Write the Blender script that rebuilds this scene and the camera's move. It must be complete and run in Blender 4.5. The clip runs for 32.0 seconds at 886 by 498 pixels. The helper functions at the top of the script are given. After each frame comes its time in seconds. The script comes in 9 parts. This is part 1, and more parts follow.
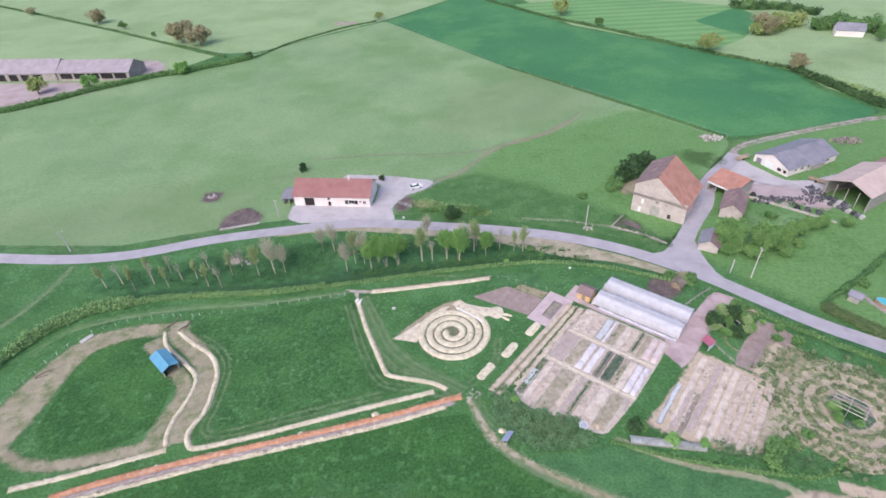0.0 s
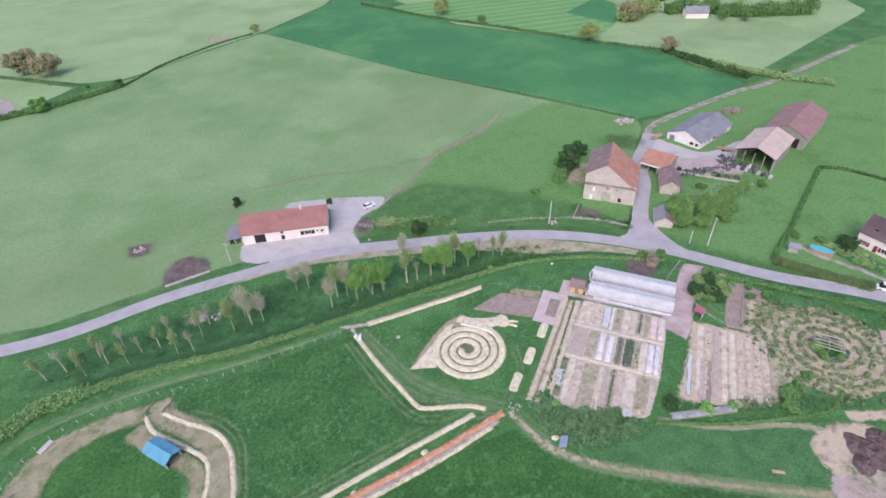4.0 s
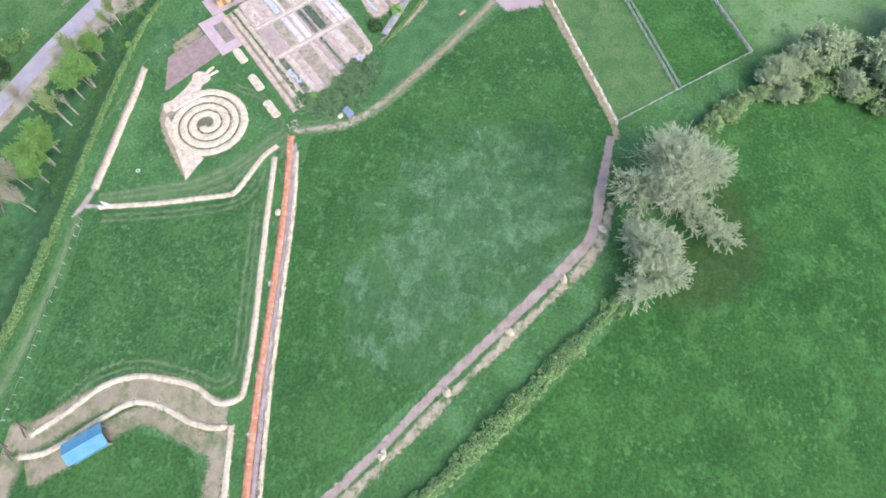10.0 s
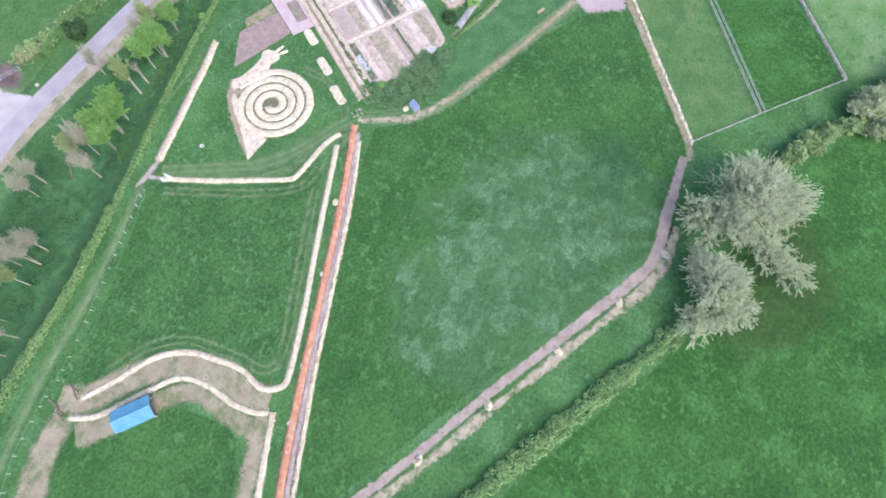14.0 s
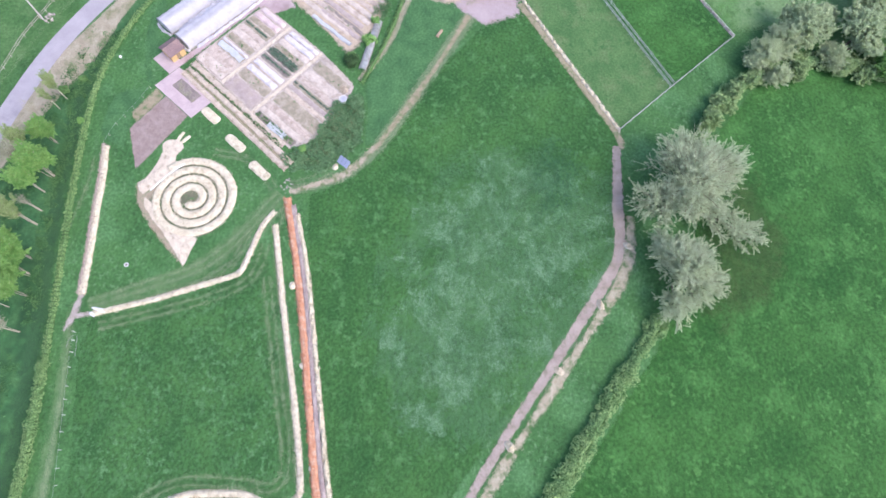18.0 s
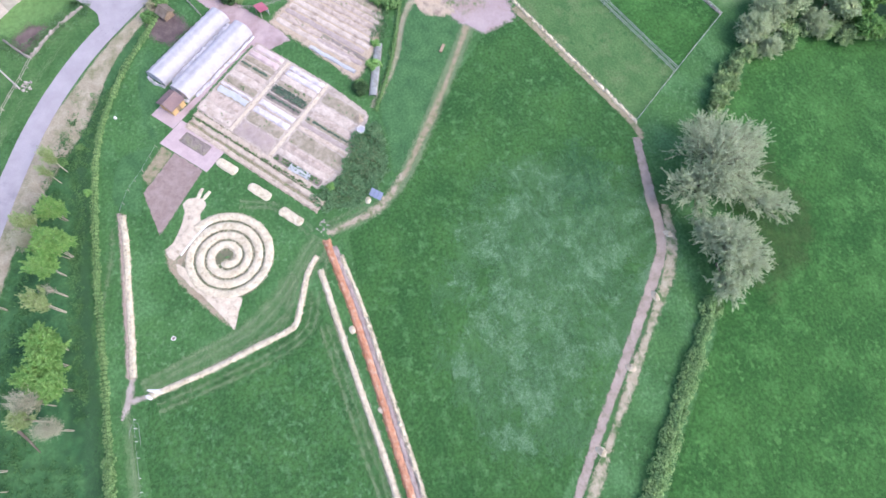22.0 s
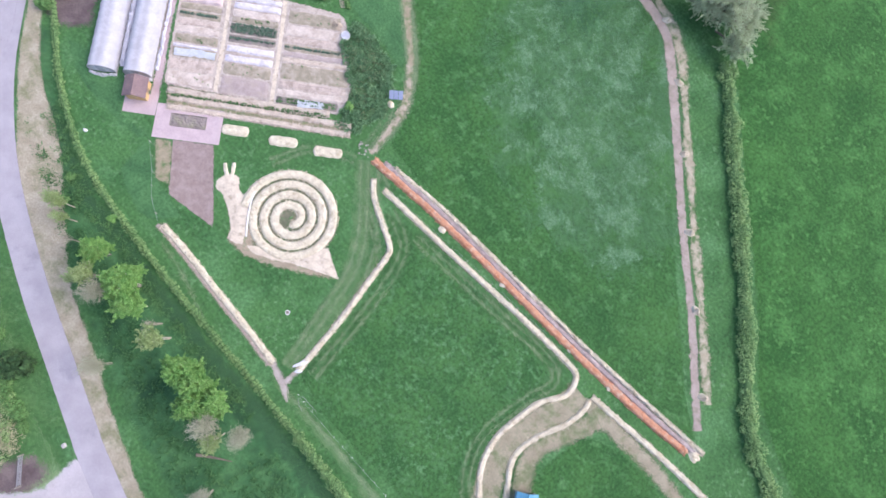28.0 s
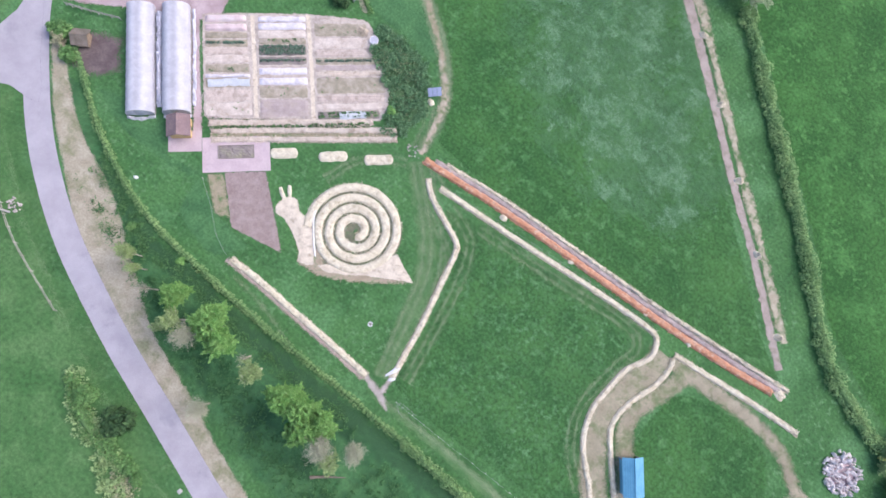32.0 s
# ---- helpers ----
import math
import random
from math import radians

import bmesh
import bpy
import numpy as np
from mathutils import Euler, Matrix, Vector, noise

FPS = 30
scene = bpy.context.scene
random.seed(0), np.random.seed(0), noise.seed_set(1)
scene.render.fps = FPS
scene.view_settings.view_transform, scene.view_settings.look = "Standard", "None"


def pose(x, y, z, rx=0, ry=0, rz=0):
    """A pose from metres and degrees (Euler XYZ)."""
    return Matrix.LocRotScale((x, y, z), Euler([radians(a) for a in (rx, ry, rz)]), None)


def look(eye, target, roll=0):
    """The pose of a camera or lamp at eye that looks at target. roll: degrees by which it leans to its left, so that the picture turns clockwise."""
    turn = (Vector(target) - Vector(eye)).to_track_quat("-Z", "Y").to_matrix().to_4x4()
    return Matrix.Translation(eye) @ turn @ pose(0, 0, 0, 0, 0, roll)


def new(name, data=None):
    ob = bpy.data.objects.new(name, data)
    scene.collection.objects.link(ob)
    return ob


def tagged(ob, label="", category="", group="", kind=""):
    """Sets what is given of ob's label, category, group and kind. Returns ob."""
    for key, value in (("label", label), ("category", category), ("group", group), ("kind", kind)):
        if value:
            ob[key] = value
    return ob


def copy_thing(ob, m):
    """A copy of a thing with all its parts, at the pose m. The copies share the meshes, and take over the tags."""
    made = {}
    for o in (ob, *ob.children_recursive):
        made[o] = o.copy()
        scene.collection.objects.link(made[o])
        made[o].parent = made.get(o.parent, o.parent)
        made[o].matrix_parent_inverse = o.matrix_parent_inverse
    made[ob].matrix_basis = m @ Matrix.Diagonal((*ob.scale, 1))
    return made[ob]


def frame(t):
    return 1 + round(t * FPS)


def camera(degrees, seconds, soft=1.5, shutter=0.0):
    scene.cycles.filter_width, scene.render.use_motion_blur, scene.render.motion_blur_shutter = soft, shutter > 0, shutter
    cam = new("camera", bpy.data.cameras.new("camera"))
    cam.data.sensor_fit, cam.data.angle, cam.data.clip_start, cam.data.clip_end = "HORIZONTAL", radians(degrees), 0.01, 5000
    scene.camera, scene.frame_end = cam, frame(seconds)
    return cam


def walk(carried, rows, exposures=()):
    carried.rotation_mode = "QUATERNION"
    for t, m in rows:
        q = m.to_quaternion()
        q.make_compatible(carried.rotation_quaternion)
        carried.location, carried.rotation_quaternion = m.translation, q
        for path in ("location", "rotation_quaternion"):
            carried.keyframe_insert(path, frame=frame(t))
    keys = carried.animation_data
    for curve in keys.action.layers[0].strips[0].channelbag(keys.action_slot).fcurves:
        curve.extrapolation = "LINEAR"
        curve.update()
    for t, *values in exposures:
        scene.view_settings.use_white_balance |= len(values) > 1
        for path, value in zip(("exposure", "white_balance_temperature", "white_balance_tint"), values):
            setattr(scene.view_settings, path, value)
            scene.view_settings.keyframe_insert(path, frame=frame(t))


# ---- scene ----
cam = camera(78.9, 32.0, soft=1.6)
METRES, EYE, TILT, LEAN, TURN = 150.0, 91.5, 0.0, 0.0, 0.0
ROWS = [
    (0.0, 0.0, 0.0, 0.0, -1.85, -37.15, 2.44),
    (0.5, -0.0253, 0.0104, 0.0026, -5.36, -37.32, 2.35),
    (1.0, -0.0478, 0.0227, 0.0045, -7.16, -37.41, 2.34),
    (1.5, -0.0693, 0.0354, 0.007, -8.28, -37.48, 2.32),
    (2.0, -0.0913, 0.046, 0.0091, -8.91, -37.52, 2.29),
    (2.5, -0.1125, 0.0539, 0.0113, -9.27, -37.58, 2.29),
    (3.0, -0.1338, 0.0601, 0.0137, -10.81, -37.68, 2.27),
    (3.5, -0.1552, 0.0635, 0.0164, -14.6, -37.84, 2.18),
    (5.5, -0.2486, 0.0764, 0.0204, -27.69, -41.04, 1.6),
    (6.0, -0.2634, 0.073, 0.0259, -37.12, -44.51, 1.72),
    (6.5, -0.2834, 0.0763, 0.0244, -61.15, -47.28, 0.58),
    (7.0, -0.3088, 0.0925, 0.0278, -73.97, -50.35, -0.39),
    (7.5, -0.323, 0.1024, 0.0303, -75.55, -53.09, -0.52),
    (8.0, -0.3373, 0.1172, 0.0316, -76.05, -56.14, -0.8),
    (8.5, -0.3472, 0.1298, 0.0323, -76.92, -58.83, -0.87),
    (9.0, -0.3566, 0.1489, 0.0328, -77.54, -61.89, -1.07),
    (9.5, -0.3629, 0.1635, 0.0336, -78.21, -64.48, -1.2),
    (10.0, -0.368, 0.177, 0.0342, -77.48, -67.54, -1.16),
    (10.5, -0.3663, 0.1876, 0.0352, -78.04, -68.82, -1.15),
    (11.0, -0.3671, 0.196, 0.0355, -77.97, -68.96, -1.09),
    (11.5, -0.3668, 0.2012, 0.0351, -75.56, -69.1, -0.93),
    (12.0, -0.3645, 0.2057, 0.0343, -73.15, -69.26, -0.71),
    (12.5, -0.3603, 0.2092, 0.0336, -72.75, -69.38, -0.65),
    (13.0, -0.3555, 0.2126, 0.033, -71.14, -69.52, -0.53),
    (13.5, -0.3506, 0.2147, 0.0328, -70.88, -69.67, -0.48),
    (14.0, -0.3421, 0.2174, 0.0333, -70.62, -69.81, -0.42),
    (14.5, -0.3335, 0.2199, 0.0334, -70.55, -69.86, -0.41),
    (16.5, -0.2971, 0.2464, 0.0342, -74.99, -70.11, -1.07),
    (17.0, -0.2914, 0.258, 0.0346, -79.39, -70.09, -1.56),
    (17.5, -0.2874, 0.2697, 0.0349, -84.25, -70.02, -2.11),
    (18.0, -0.2823, 0.2836, 0.035, -88.08, -69.96, -2.56),
    (18.5, -0.2774, 0.2954, 0.0354, -89.95, -69.98, -2.79),
    (19.0, -0.2718, 0.3104, 0.0352, -91.77, -69.98, -3.04),
    (19.5, -0.2664, 0.3236, 0.0352, -92.81, -70.05, -3.2),
    (20.0, -0.2604, 0.3395, 0.035, -93.57, -70.11, -3.36),
    (20.5, -0.255, 0.3538, 0.0347, -93.98, -70.19, -3.47),
    (21.0, -0.2492, 0.3707, 0.0345, -96.91, -70.09, -3.78),
    (21.5, -0.244, 0.385, 0.0344, -97.81, -70.13, -3.87),
    (22.0, -0.2382, 0.4017, 0.034, -98.4, -70.19, -3.98),
    (22.5, -0.2327, 0.4156, 0.0341, -99.18, -70.28, -4.06),
    (23.0, -0.2278, 0.4326, 0.0334, -100.34, -70.23, -4.21),
    (23.5, -0.2229, 0.447, 0.0332, -101.76, -70.18, -4.39),
    (24.0, -0.2165, 0.4634, 0.0329, -104.57, -70.06, -4.68),
    (24.5, -0.21, 0.4778, 0.033, -108.29, -69.88, -5.04),
    (26.5, -0.1894, 0.5352, 0.0321, -117.86, -75.46, -5.79),
    (27.0, -0.1815, 0.5484, 0.0319, -118.96, -77.66, -5.94),
    (27.5, -0.1738, 0.5615, 0.0316, -120.05, -79.64, -6.09),
    (28.0, -0.1656, 0.5745, 0.0312, -124.15, -81.17, -6.44),
    (28.5, -0.1568, 0.5861, 0.0307, -128.61, -81.87, -6.72),
    (29.0, -0.1488, 0.5976, 0.0305, -130.44, -81.76, -6.76),
    (29.5, -0.1401, 0.6092, 0.03, -131.74, -81.68, -6.81),
    (30.0, -0.1317, 0.6201, 0.0296, -132.8, -81.66, -6.8),
    (30.5, -0.1221, 0.6291, 0.0291, -133.31, -81.68, -6.76),
    (31.0, -0.113, 0.6355, 0.0286, -133.54, -81.76, -6.69),
    (31.5, -0.1038, 0.6404, 0.0278, -133.73, -81.76, -6.62),
    (32.0, -0.0973, 0.6437, 0.0272, -133.77, -81.77, -6.45),
]
walk(cam, [(t, pose(0, 0, EYE, TILT, LEAN, TURN) @ pose(METRES * x, METRES * y, METRES * z, 90 + pitch, roll, yaw)) for t, x, y, z, yaw, pitch, roll in ROWS],
     [(0.0, 0.70, 6250, 17.0), (5.5, 0.57, 6200, 17.0), (7.0, 0.76, 6200, 17.0), (8.0, 0.82, 6210, 17.0), (9.0, 0.76, 6220, 17.0), (10.0, 0.99, 6200, 17.5), (12.0, 1.04, 6080, 18.0), (18.0, 1.01, 6040, 19.2), (24.0, 0.98, 6030, 19.2), (32.0, 0.88, 6100, 18.2)])

# world: a bright overcast sky and one wide, weak sun
world = bpy.data.worlds.new("world")
scene.world = world
world.use_nodes = True
wn = world.node_tree
sky = wn.nodes.new("ShaderNodeTexSky")
sky.sky_type, sky.sun_disc = "NISHITA", False
sky.sun_elevation, sky.sun_rotation = radians(48), radians(215)
sky.air_density, sky.dust_density = 1.0, 3.0
wn.links.new(sky.outputs[0], wn.nodes["Background"].inputs[0])
wn.nodes["Background"].inputs[1].default_value = 0.15
sun = new("sun", bpy.data.lights.new("sun", "SUN"))
sun.data.energy, sun.data.angle, sun.data.color = 0.8, radians(40), (1.0, 0.95, 0.88)
sun.matrix_world = look((0, 0, 200), (0 + 200 / math.tan(radians(48)) * math.sin(radians(35)), 200 / math.tan(radians(48)) * math.cos(radians(35)), 0))


# ---- materials ----
def surf(name, c1, c2, s1=0.3, s2=5.0, rough=0.9, bump=0.3, c3=None, s3=0.05, cut=0.5, ragged=None, rnd=0.0, isl=0.0, metal=0.0,
         fine=0.35, spec=0.25, trans=0.0, clear=0.0, wave=None, mids=(0.35, 0.65), tufts=None, clumps=None):
    """A rough surface: two colours in clouds of scale s1, a third in large patches of scale s3, grain of scale s2.
    ragged: (blend, jitter in metres, scale) of an uneven border along the attribute 'edge'; wave: (scale, axis, depth) ridges;
    tufts: (colour, scale, cut) of small scattered growth; clumps: (scale, cut) of separate islands."""
    m = bpy.data.materials.new(name)
    m.use_nodes = True
    t = m.node_tree
    bsdf, out = t.nodes["Principled BSDF"], t.nodes["Material Output"]

    def node(kind, **inputs):
        n = t.nodes.new("ShaderNode" + kind)
        for k, v in inputs.items():
            n.inputs[k.replace("_", " ")].default_value = v
        return n

    def math_(op, a, b):
        n = t.nodes.new("ShaderNodeMath")
        n.operation = op
        for i, v in enumerate((a, b)):
            if isinstance(v, (int, float)):
                n.inputs[i].default_value = v
            else:
                t.links.new(v, n.inputs[i])
        return n.outputs[0]

    where = t.nodes.new("ShaderNodeNewGeometry").outputs["Position"]

    def cloud(scale, detail=5.0, rough_=0.6):
        n = node("TexNoise", Scale=scale, Detail=detail, Roughness=rough_)
        t.links.new(where, n.inputs["Vector"])
        return n.outputs["Fac"]

    def mix(fac, a, b, blend="MIX"):
        n = t.nodes.new("ShaderNodeMix")
        n.data_type, n.blend_type = "RGBA", blend
        for i, v in ((0, fac), (6, a), (7, b)):
            if isinstance(v, (int, float)):
                n.inputs[i].default_value = v
            elif isinstance(v, tuple):
                n.inputs[i].default_value = (*v[:3], 1)
            else:
                t.links.new(v, n.inputs[i])
        return n.outputs[2]

    def step(value, lo, hi):
        n = node("MapRange", From_Min=lo, From_Max=hi)
        n.clamp = True
        t.links.new(value, n.inputs["Value"])
        return n.outputs["Result"]

    col = mix(step(cloud(s1), *mids), c1, c2)
    if c3:
        col = mix(step(cloud(s3, 6.0, 0.65), cut - 0.07, cut + 0.09), col, c3)
    if tufts:
        col = mix(math_("MULTIPLY", step(cloud(tufts[1], 3.0, 0.6), tufts[2] - 0.02, tufts[2] + 0.07), step(cloud(tufts[1] * 0.11, 3.0, 0.6), 0.36, 0.6)), col, tufts[0])
    grain = cloud(s2, 4.0, 0.7)
    level = math_("ADD", 1 - fine * 0.45, math_("MULTIPLY", step(grain, 0.28, 0.72), fine * 0.9))
    if rnd:
        level = math_("MULTIPLY", level, math_("ADD", 1 - rnd / 2, math_("MULTIPLY", t.nodes.new("ShaderNodeObjectInfo").outputs["Random"], rnd)))
    if isl:
        level = math_("MULTIPLY", level, math_("ADD", 1 - isl / 2, math_("MULTIPLY", t.nodes.new("ShaderNodeNewGeometry").outputs["Random Per Island"], isl)))
    height = grain
    if wave:
        w = node("TexWave", Scale=wave[0], Distortion=0.3, Detail=1.0)
        w.bands_direction = wave[1]
        c = t.nodes.new("ShaderNodeTexCoord")
        t.links.new(c.outputs["Object"], w.inputs["Vector"])
        level = math_("MULTIPLY", level, math_("ADD", 1 - wave[2], math_("MULTIPLY", w.outputs["Fac"], 2 * wave[2])))
        height = math_("ADD", grain, w.outputs["Fac"])
    hs = t.nodes.new("ShaderNodeHueSaturation")
    t.links.new(level, hs.inputs["Value"])
    t.links.new(col, hs.inputs["Color"])
    t.links.new(hs.outputs[0], bsdf.inputs["Base Color"])
    bsdf.inputs["Roughness"].default_value = rough
    bsdf.inputs["Metallic"].default_value = metal
    bsdf.inputs["Specular IOR Level"].default_value = spec
    if bump:
        b = node("Bump", Strength=bump, Distance=0.08)
        t.links.new(height, b.inputs["Height"])
        t.links.new(b.outputs[0], bsdf.inputs["Normal"])
    shader = bsdf.outputs[0]

    def blend(fac, a, b):
        n = t.nodes.new("ShaderNodeMixShader")
        if isinstance(fac, (int, float)):
            n.inputs[0].default_value = fac
        else:
            t.links.new(fac, n.inputs[0])
        t.links.new(a, n.inputs[1])
        t.links.new(b, n.inputs[2])
        return n.outputs[0]

    if trans:
        tl = t.nodes.new("ShaderNodeBsdfTranslucent")
        t.links.new(hs.outputs[0], tl.inputs["Color"])
        shader = blend(trans, shader, tl.outputs[0])
    if clear:
        shader = blend(clear, shader, t.nodes.new("ShaderNodeBsdfTransparent").outputs[0])
    if ragged:
        a = t.nodes.new("ShaderNodeAttribute")
        a.attribute_name = "edge"
        wander = math_("MULTIPLY", math_("SUBTRACT", cloud(ragged[2], 5.0, 0.65), 0.5), ragged[1] * 2)
        tufts = math_("MULTIPLY", math_("SUBTRACT", cloud(11.0, 1.5, 0.6), 0.5), ragged[0] * 5.0)
        mask = step(math_("ADD", math_("ADD", a.outputs["Fac"], wander), tufts), -0.02, 0.02)
        if len(ragged) > 3:
            mask = math_("MULTIPLY", mask, step(cloud(13.0, 1.0, 0.6), 0.5 - (ragged[3] - 0.5) * 0.28 - 0.02, 0.5 - (ragged[3] - 0.5) * 0.28 + 0.02))
        if clumps:
            mask = math_("MULTIPLY", mask, step(math_("ADD", cloud(clumps[0], 6.0, 0.72), math_("MULTIPLY", math_("SUBTRACT", cloud(9.0, 2.0, 0.6), 0.5), 0.5)), clumps[1] - 0.03, clumps[1] + 0.05))
        shader = blend(mask, t.nodes.new("ShaderNodeBsdfTransparent").outputs[0], shader)
    t.links.new(shader, out.inputs["Surface"])
    return m


def glass(name, tint=(0.03, 0.035, 0.04)):
    m = bpy.data.materials.new(name)
    m.use_nodes = True
    b = m.node_tree.nodes["Principled BSDF"]
    b.inputs["Base Color"].default_value = (*tint, 1)
    b.inputs["Roughness"].default_value = 0.08
    b.inputs["Specular IOR Level"].default_value = 0.6
    return m


G1, G2 = (0.044, 0.127, 0.038), (0.070, 0.177, 0.053)
M = {}
# grass and fields
M["grass"] = surf("grass", G1, G2, 0.12, 1.7, c3=(0.09, 0.215, 0.078), s3=0.09, cut=0.56, fine=0.95, bump=0.8, tufts=((0.10, 0.215, 0.085), 0.9, 0.56))
M["meadow"] = surf("meadow", (0.030, 0.100, 0.026), (0.055, 0.151, 0.038), 0.08, 1.6, c3=(0.069, 0.176, 0.056), s3=0.3, cut=0.60, fine=0.95, bump=0.9, tufts=((0.078, 0.186, 0.062), 0.6, 0.58), ragged=(0.3, 0.5, 0.6))
M["meadow_dark"] = surf("meadow_dark", (0.033, 0.104, 0.029), (0.056, 0.15, 0.041), 0.16, 1.6, c3=(0.07, 0.172, 0.06), s3=0.36, cut=0.60, fine=1.0, bump=0.9, tufts=((0.088, 0.198, 0.078), 0.85, 0.55), ragged=(0.3, 0.5, 0.6))
M["pale_veil"] = surf("pale_veil", (0.066, 0.165, 0.066), (0.10, 0.21, 0.10), 0.5, 1.8, fine=0.9, bump=0.8, ragged=(8.0, 46.0, 0.11, 0.4))
M["pale_tufts"] = surf("pale_tufts", (0.10, 0.215, 0.105), (0.17, 0.30, 0.17), 0.4, 1.8, fine=0.9, bump=0.8, ragged=(6.0, 34.0, 0.17, 0.55), clumps=(0.17, 0.48))
M["olive_tufts"] = surf("olive_tufts", (0.042, 0.098, 0.030), (0.085, 0.15, 0.045), 0.4, 2.0, fine=0.8, ragged=(2.5, 9.0, 0.25, 0.5))
M["dark_tufts"] = surf("dark_tufts", (0.030, 0.100, 0.050), (0.044, 0.13, 0.062), 0.4, 2.0, fine=0.7, ragged=(3.0, 14.0, 0.3, 0.35))
M["far_meadow"] = surf("far_meadow", (0.025, 0.096, 0.020), (0.046, 0.142, 0.030), 0.06, 1.5, c3=(0.062, 0.18, 0.043), s3=0.16, cut=0.57, fine=1.0, bump=0.9, tufts=((0.075, 0.2, 0.05), 0.7, 0.57), ragged=(0.4, 0.8, 0.5))
M["pasture"] = surf("pasture", (0.18, 0.285, 0.133), (0.228, 0.335, 0.165), 0.03, 0.9, c3=(0.155, 0.265, 0.108), s3=0.022, cut=0.54, fine=0.4, ragged=(0.5, 0.6, 0.4))
M["pasture_far"] = surf("pasture_far", (0.245, 0.345, 0.17), (0.295, 0.40, 0.205), 0.03, 0.9, c3=(0.22, 0.325, 0.15), s3=0.022, cut=0.54, fine=0.4, ragged=(0.5, 0.6, 0.4))
M["pasture_dull"] = surf("pasture_dull", (0.135, 0.24, 0.098), (0.19, 0.305, 0.132), 0.10, 1.5, c3=(0.095, 0.22, 0.062), s3=0.07, cut=0.52, fine=0.6, bump=0.6, tufts=((0.085, 0.185, 0.06), 0.4, 0.57), ragged=(2.0, 4.0, 0.1))
M["pasture_green"] = surf("pasture_green", (0.113, 0.234, 0.076), (0.151, 0.283, 0.10), 0.05, 1.0, c3=(0.10, 0.21, 0.064), s3=0.05, cut=0.56, fine=0.6, ragged=(3.0, 4.0, 0.1))
M["crop"] = surf("crop", (0.045, 0.17, 0.066), (0.06, 0.205, 0.078), 0.015, 0.8, c3=(0.085, 0.235, 0.085), s3=0.025, cut=0.54, fine=0.25, ragged=(0.4, 0.4, 0.5))
M["rough_green"] = surf("rough_green", (0.052, 0.138, 0.040), (0.085, 0.185, 0.06), 0.15, 1.5, c3=(0.10, 0.20, 0.07), s3=0.2, cut=0.56, fine=0.8, bump=0.7, ragged=(3.0, 4.0, 0.15))
M["lawn"] = surf("lawn", (0.050, 0.135, 0.05), (0.078, 0.19, 0.068), 0.25, 2.0, fine=0.7, ragged=(0.3, 0.5, 0.8))
M["paddock_worn"] = surf("paddock_worn", (0.066, 0.155, 0.05), (0.10, 0.20, 0.068), 0.2, 2.0, c3=(0.125, 0.20, 0.08), s3=0.16, cut=0.57, fine=0.7, bump=0.6, tufts=((0.055, 0.145, 0.045), 0.7, 0.57), ragged=(0.2, 0.3, 0.8))
M["mown_track"] = surf("mown_track", (0.15, 0.225, 0.11), (0.215, 0.28, 0.15), 0.4, 3.0, fine=0.5, ragged=(0.6, 0.9, 0.7, 0.8))
M["mown_soft"] = surf("mown_soft", (0.078, 0.175, 0.062), (0.125, 0.22, 0.09), 0.5, 3.0, c3=(0.06, 0.16, 0.05), s3=0.35, cut=0.57, fine=0.6, ragged=(0.35, 0.9, 0.6))
M["shaded_ditch"] = surf("shaded_ditch", (0.032, 0.088, 0.038), (0.046, 0.115, 0.048), 0.4, 3.0, fine=0.5, ragged=(0.7, 1.6, 0.35, 0.7))
M["dry_verge"] = surf("dry_verge", (0.33, 0.29, 0.205), (0.43, 0.385, 0.285), 0.35, 3.0, c3=(0.23, 0.235, 0.135), s3=0.25, cut=0.55, fine=0.5, ragged=(0.3, 0.7, 0.5))
# earth, gravel, road
M["road"] = surf("road", (0.36, 0.335, 0.36), (0.425, 0.40, 0.425), 0.25, 8.0, c3=(0.29, 0.275, 0.30), s3=0.16, cut=0.64, fine=0.2, rough=0.85, ragged=(0.03, 0.12, 0.7))
M["gravel"] = surf("gravel", (0.39, 0.315, 0.312), (0.475, 0.40, 0.397), 0.3, 6.0, c3=(0.36, 0.275, 0.255), s3=0.15, cut=0.54, fine=0.4, ragged=(0.7, 2.4, 0.35))
M["pale_gravel"] = surf("pale_gravel", (0.43, 0.40, 0.41), (0.51, 0.48, 0.485), 0.3, 6.0, c3=(0.36, 0.32, 0.31), s3=0.15, cut=0.6, fine=0.3, ragged=(0.35, 0.9, 0.6))
M["pink_gravel"] = surf("pink_gravel", (0.42, 0.32, 0.32), (0.50, 0.40, 0.40), 0.3, 6.0, c3=(0.33, 0.25, 0.24), s3=0.2, cut=0.57, fine=0.35, ragged=(0.25, 0.5, 0.8))
M["soil"] = surf("soil", (0.27, 0.205, 0.185), (0.36, 0.285, 0.26), 0.6, 7.0, fine=0.5, bump=0.7, ragged=(0.15, 0.3, 1.2))
M["bare_earth"] = surf("bare_earth", (0.275, 0.245, 0.165), (0.37, 0.33, 0.23), 0.3, 5.0, c3=(0.165, 0.20, 0.095), s3=0.28, cut=0.54, fine=0.5, ragged=(0.7, 1.1, 0.6))
M["cattle"] = surf("cattle", (0.30, 0.25, 0.19), (0.38, 0.32, 0.25), 0.3, 5.0, fine=0.5, ragged=(0.7, 1.1, 0.5, 0.55))
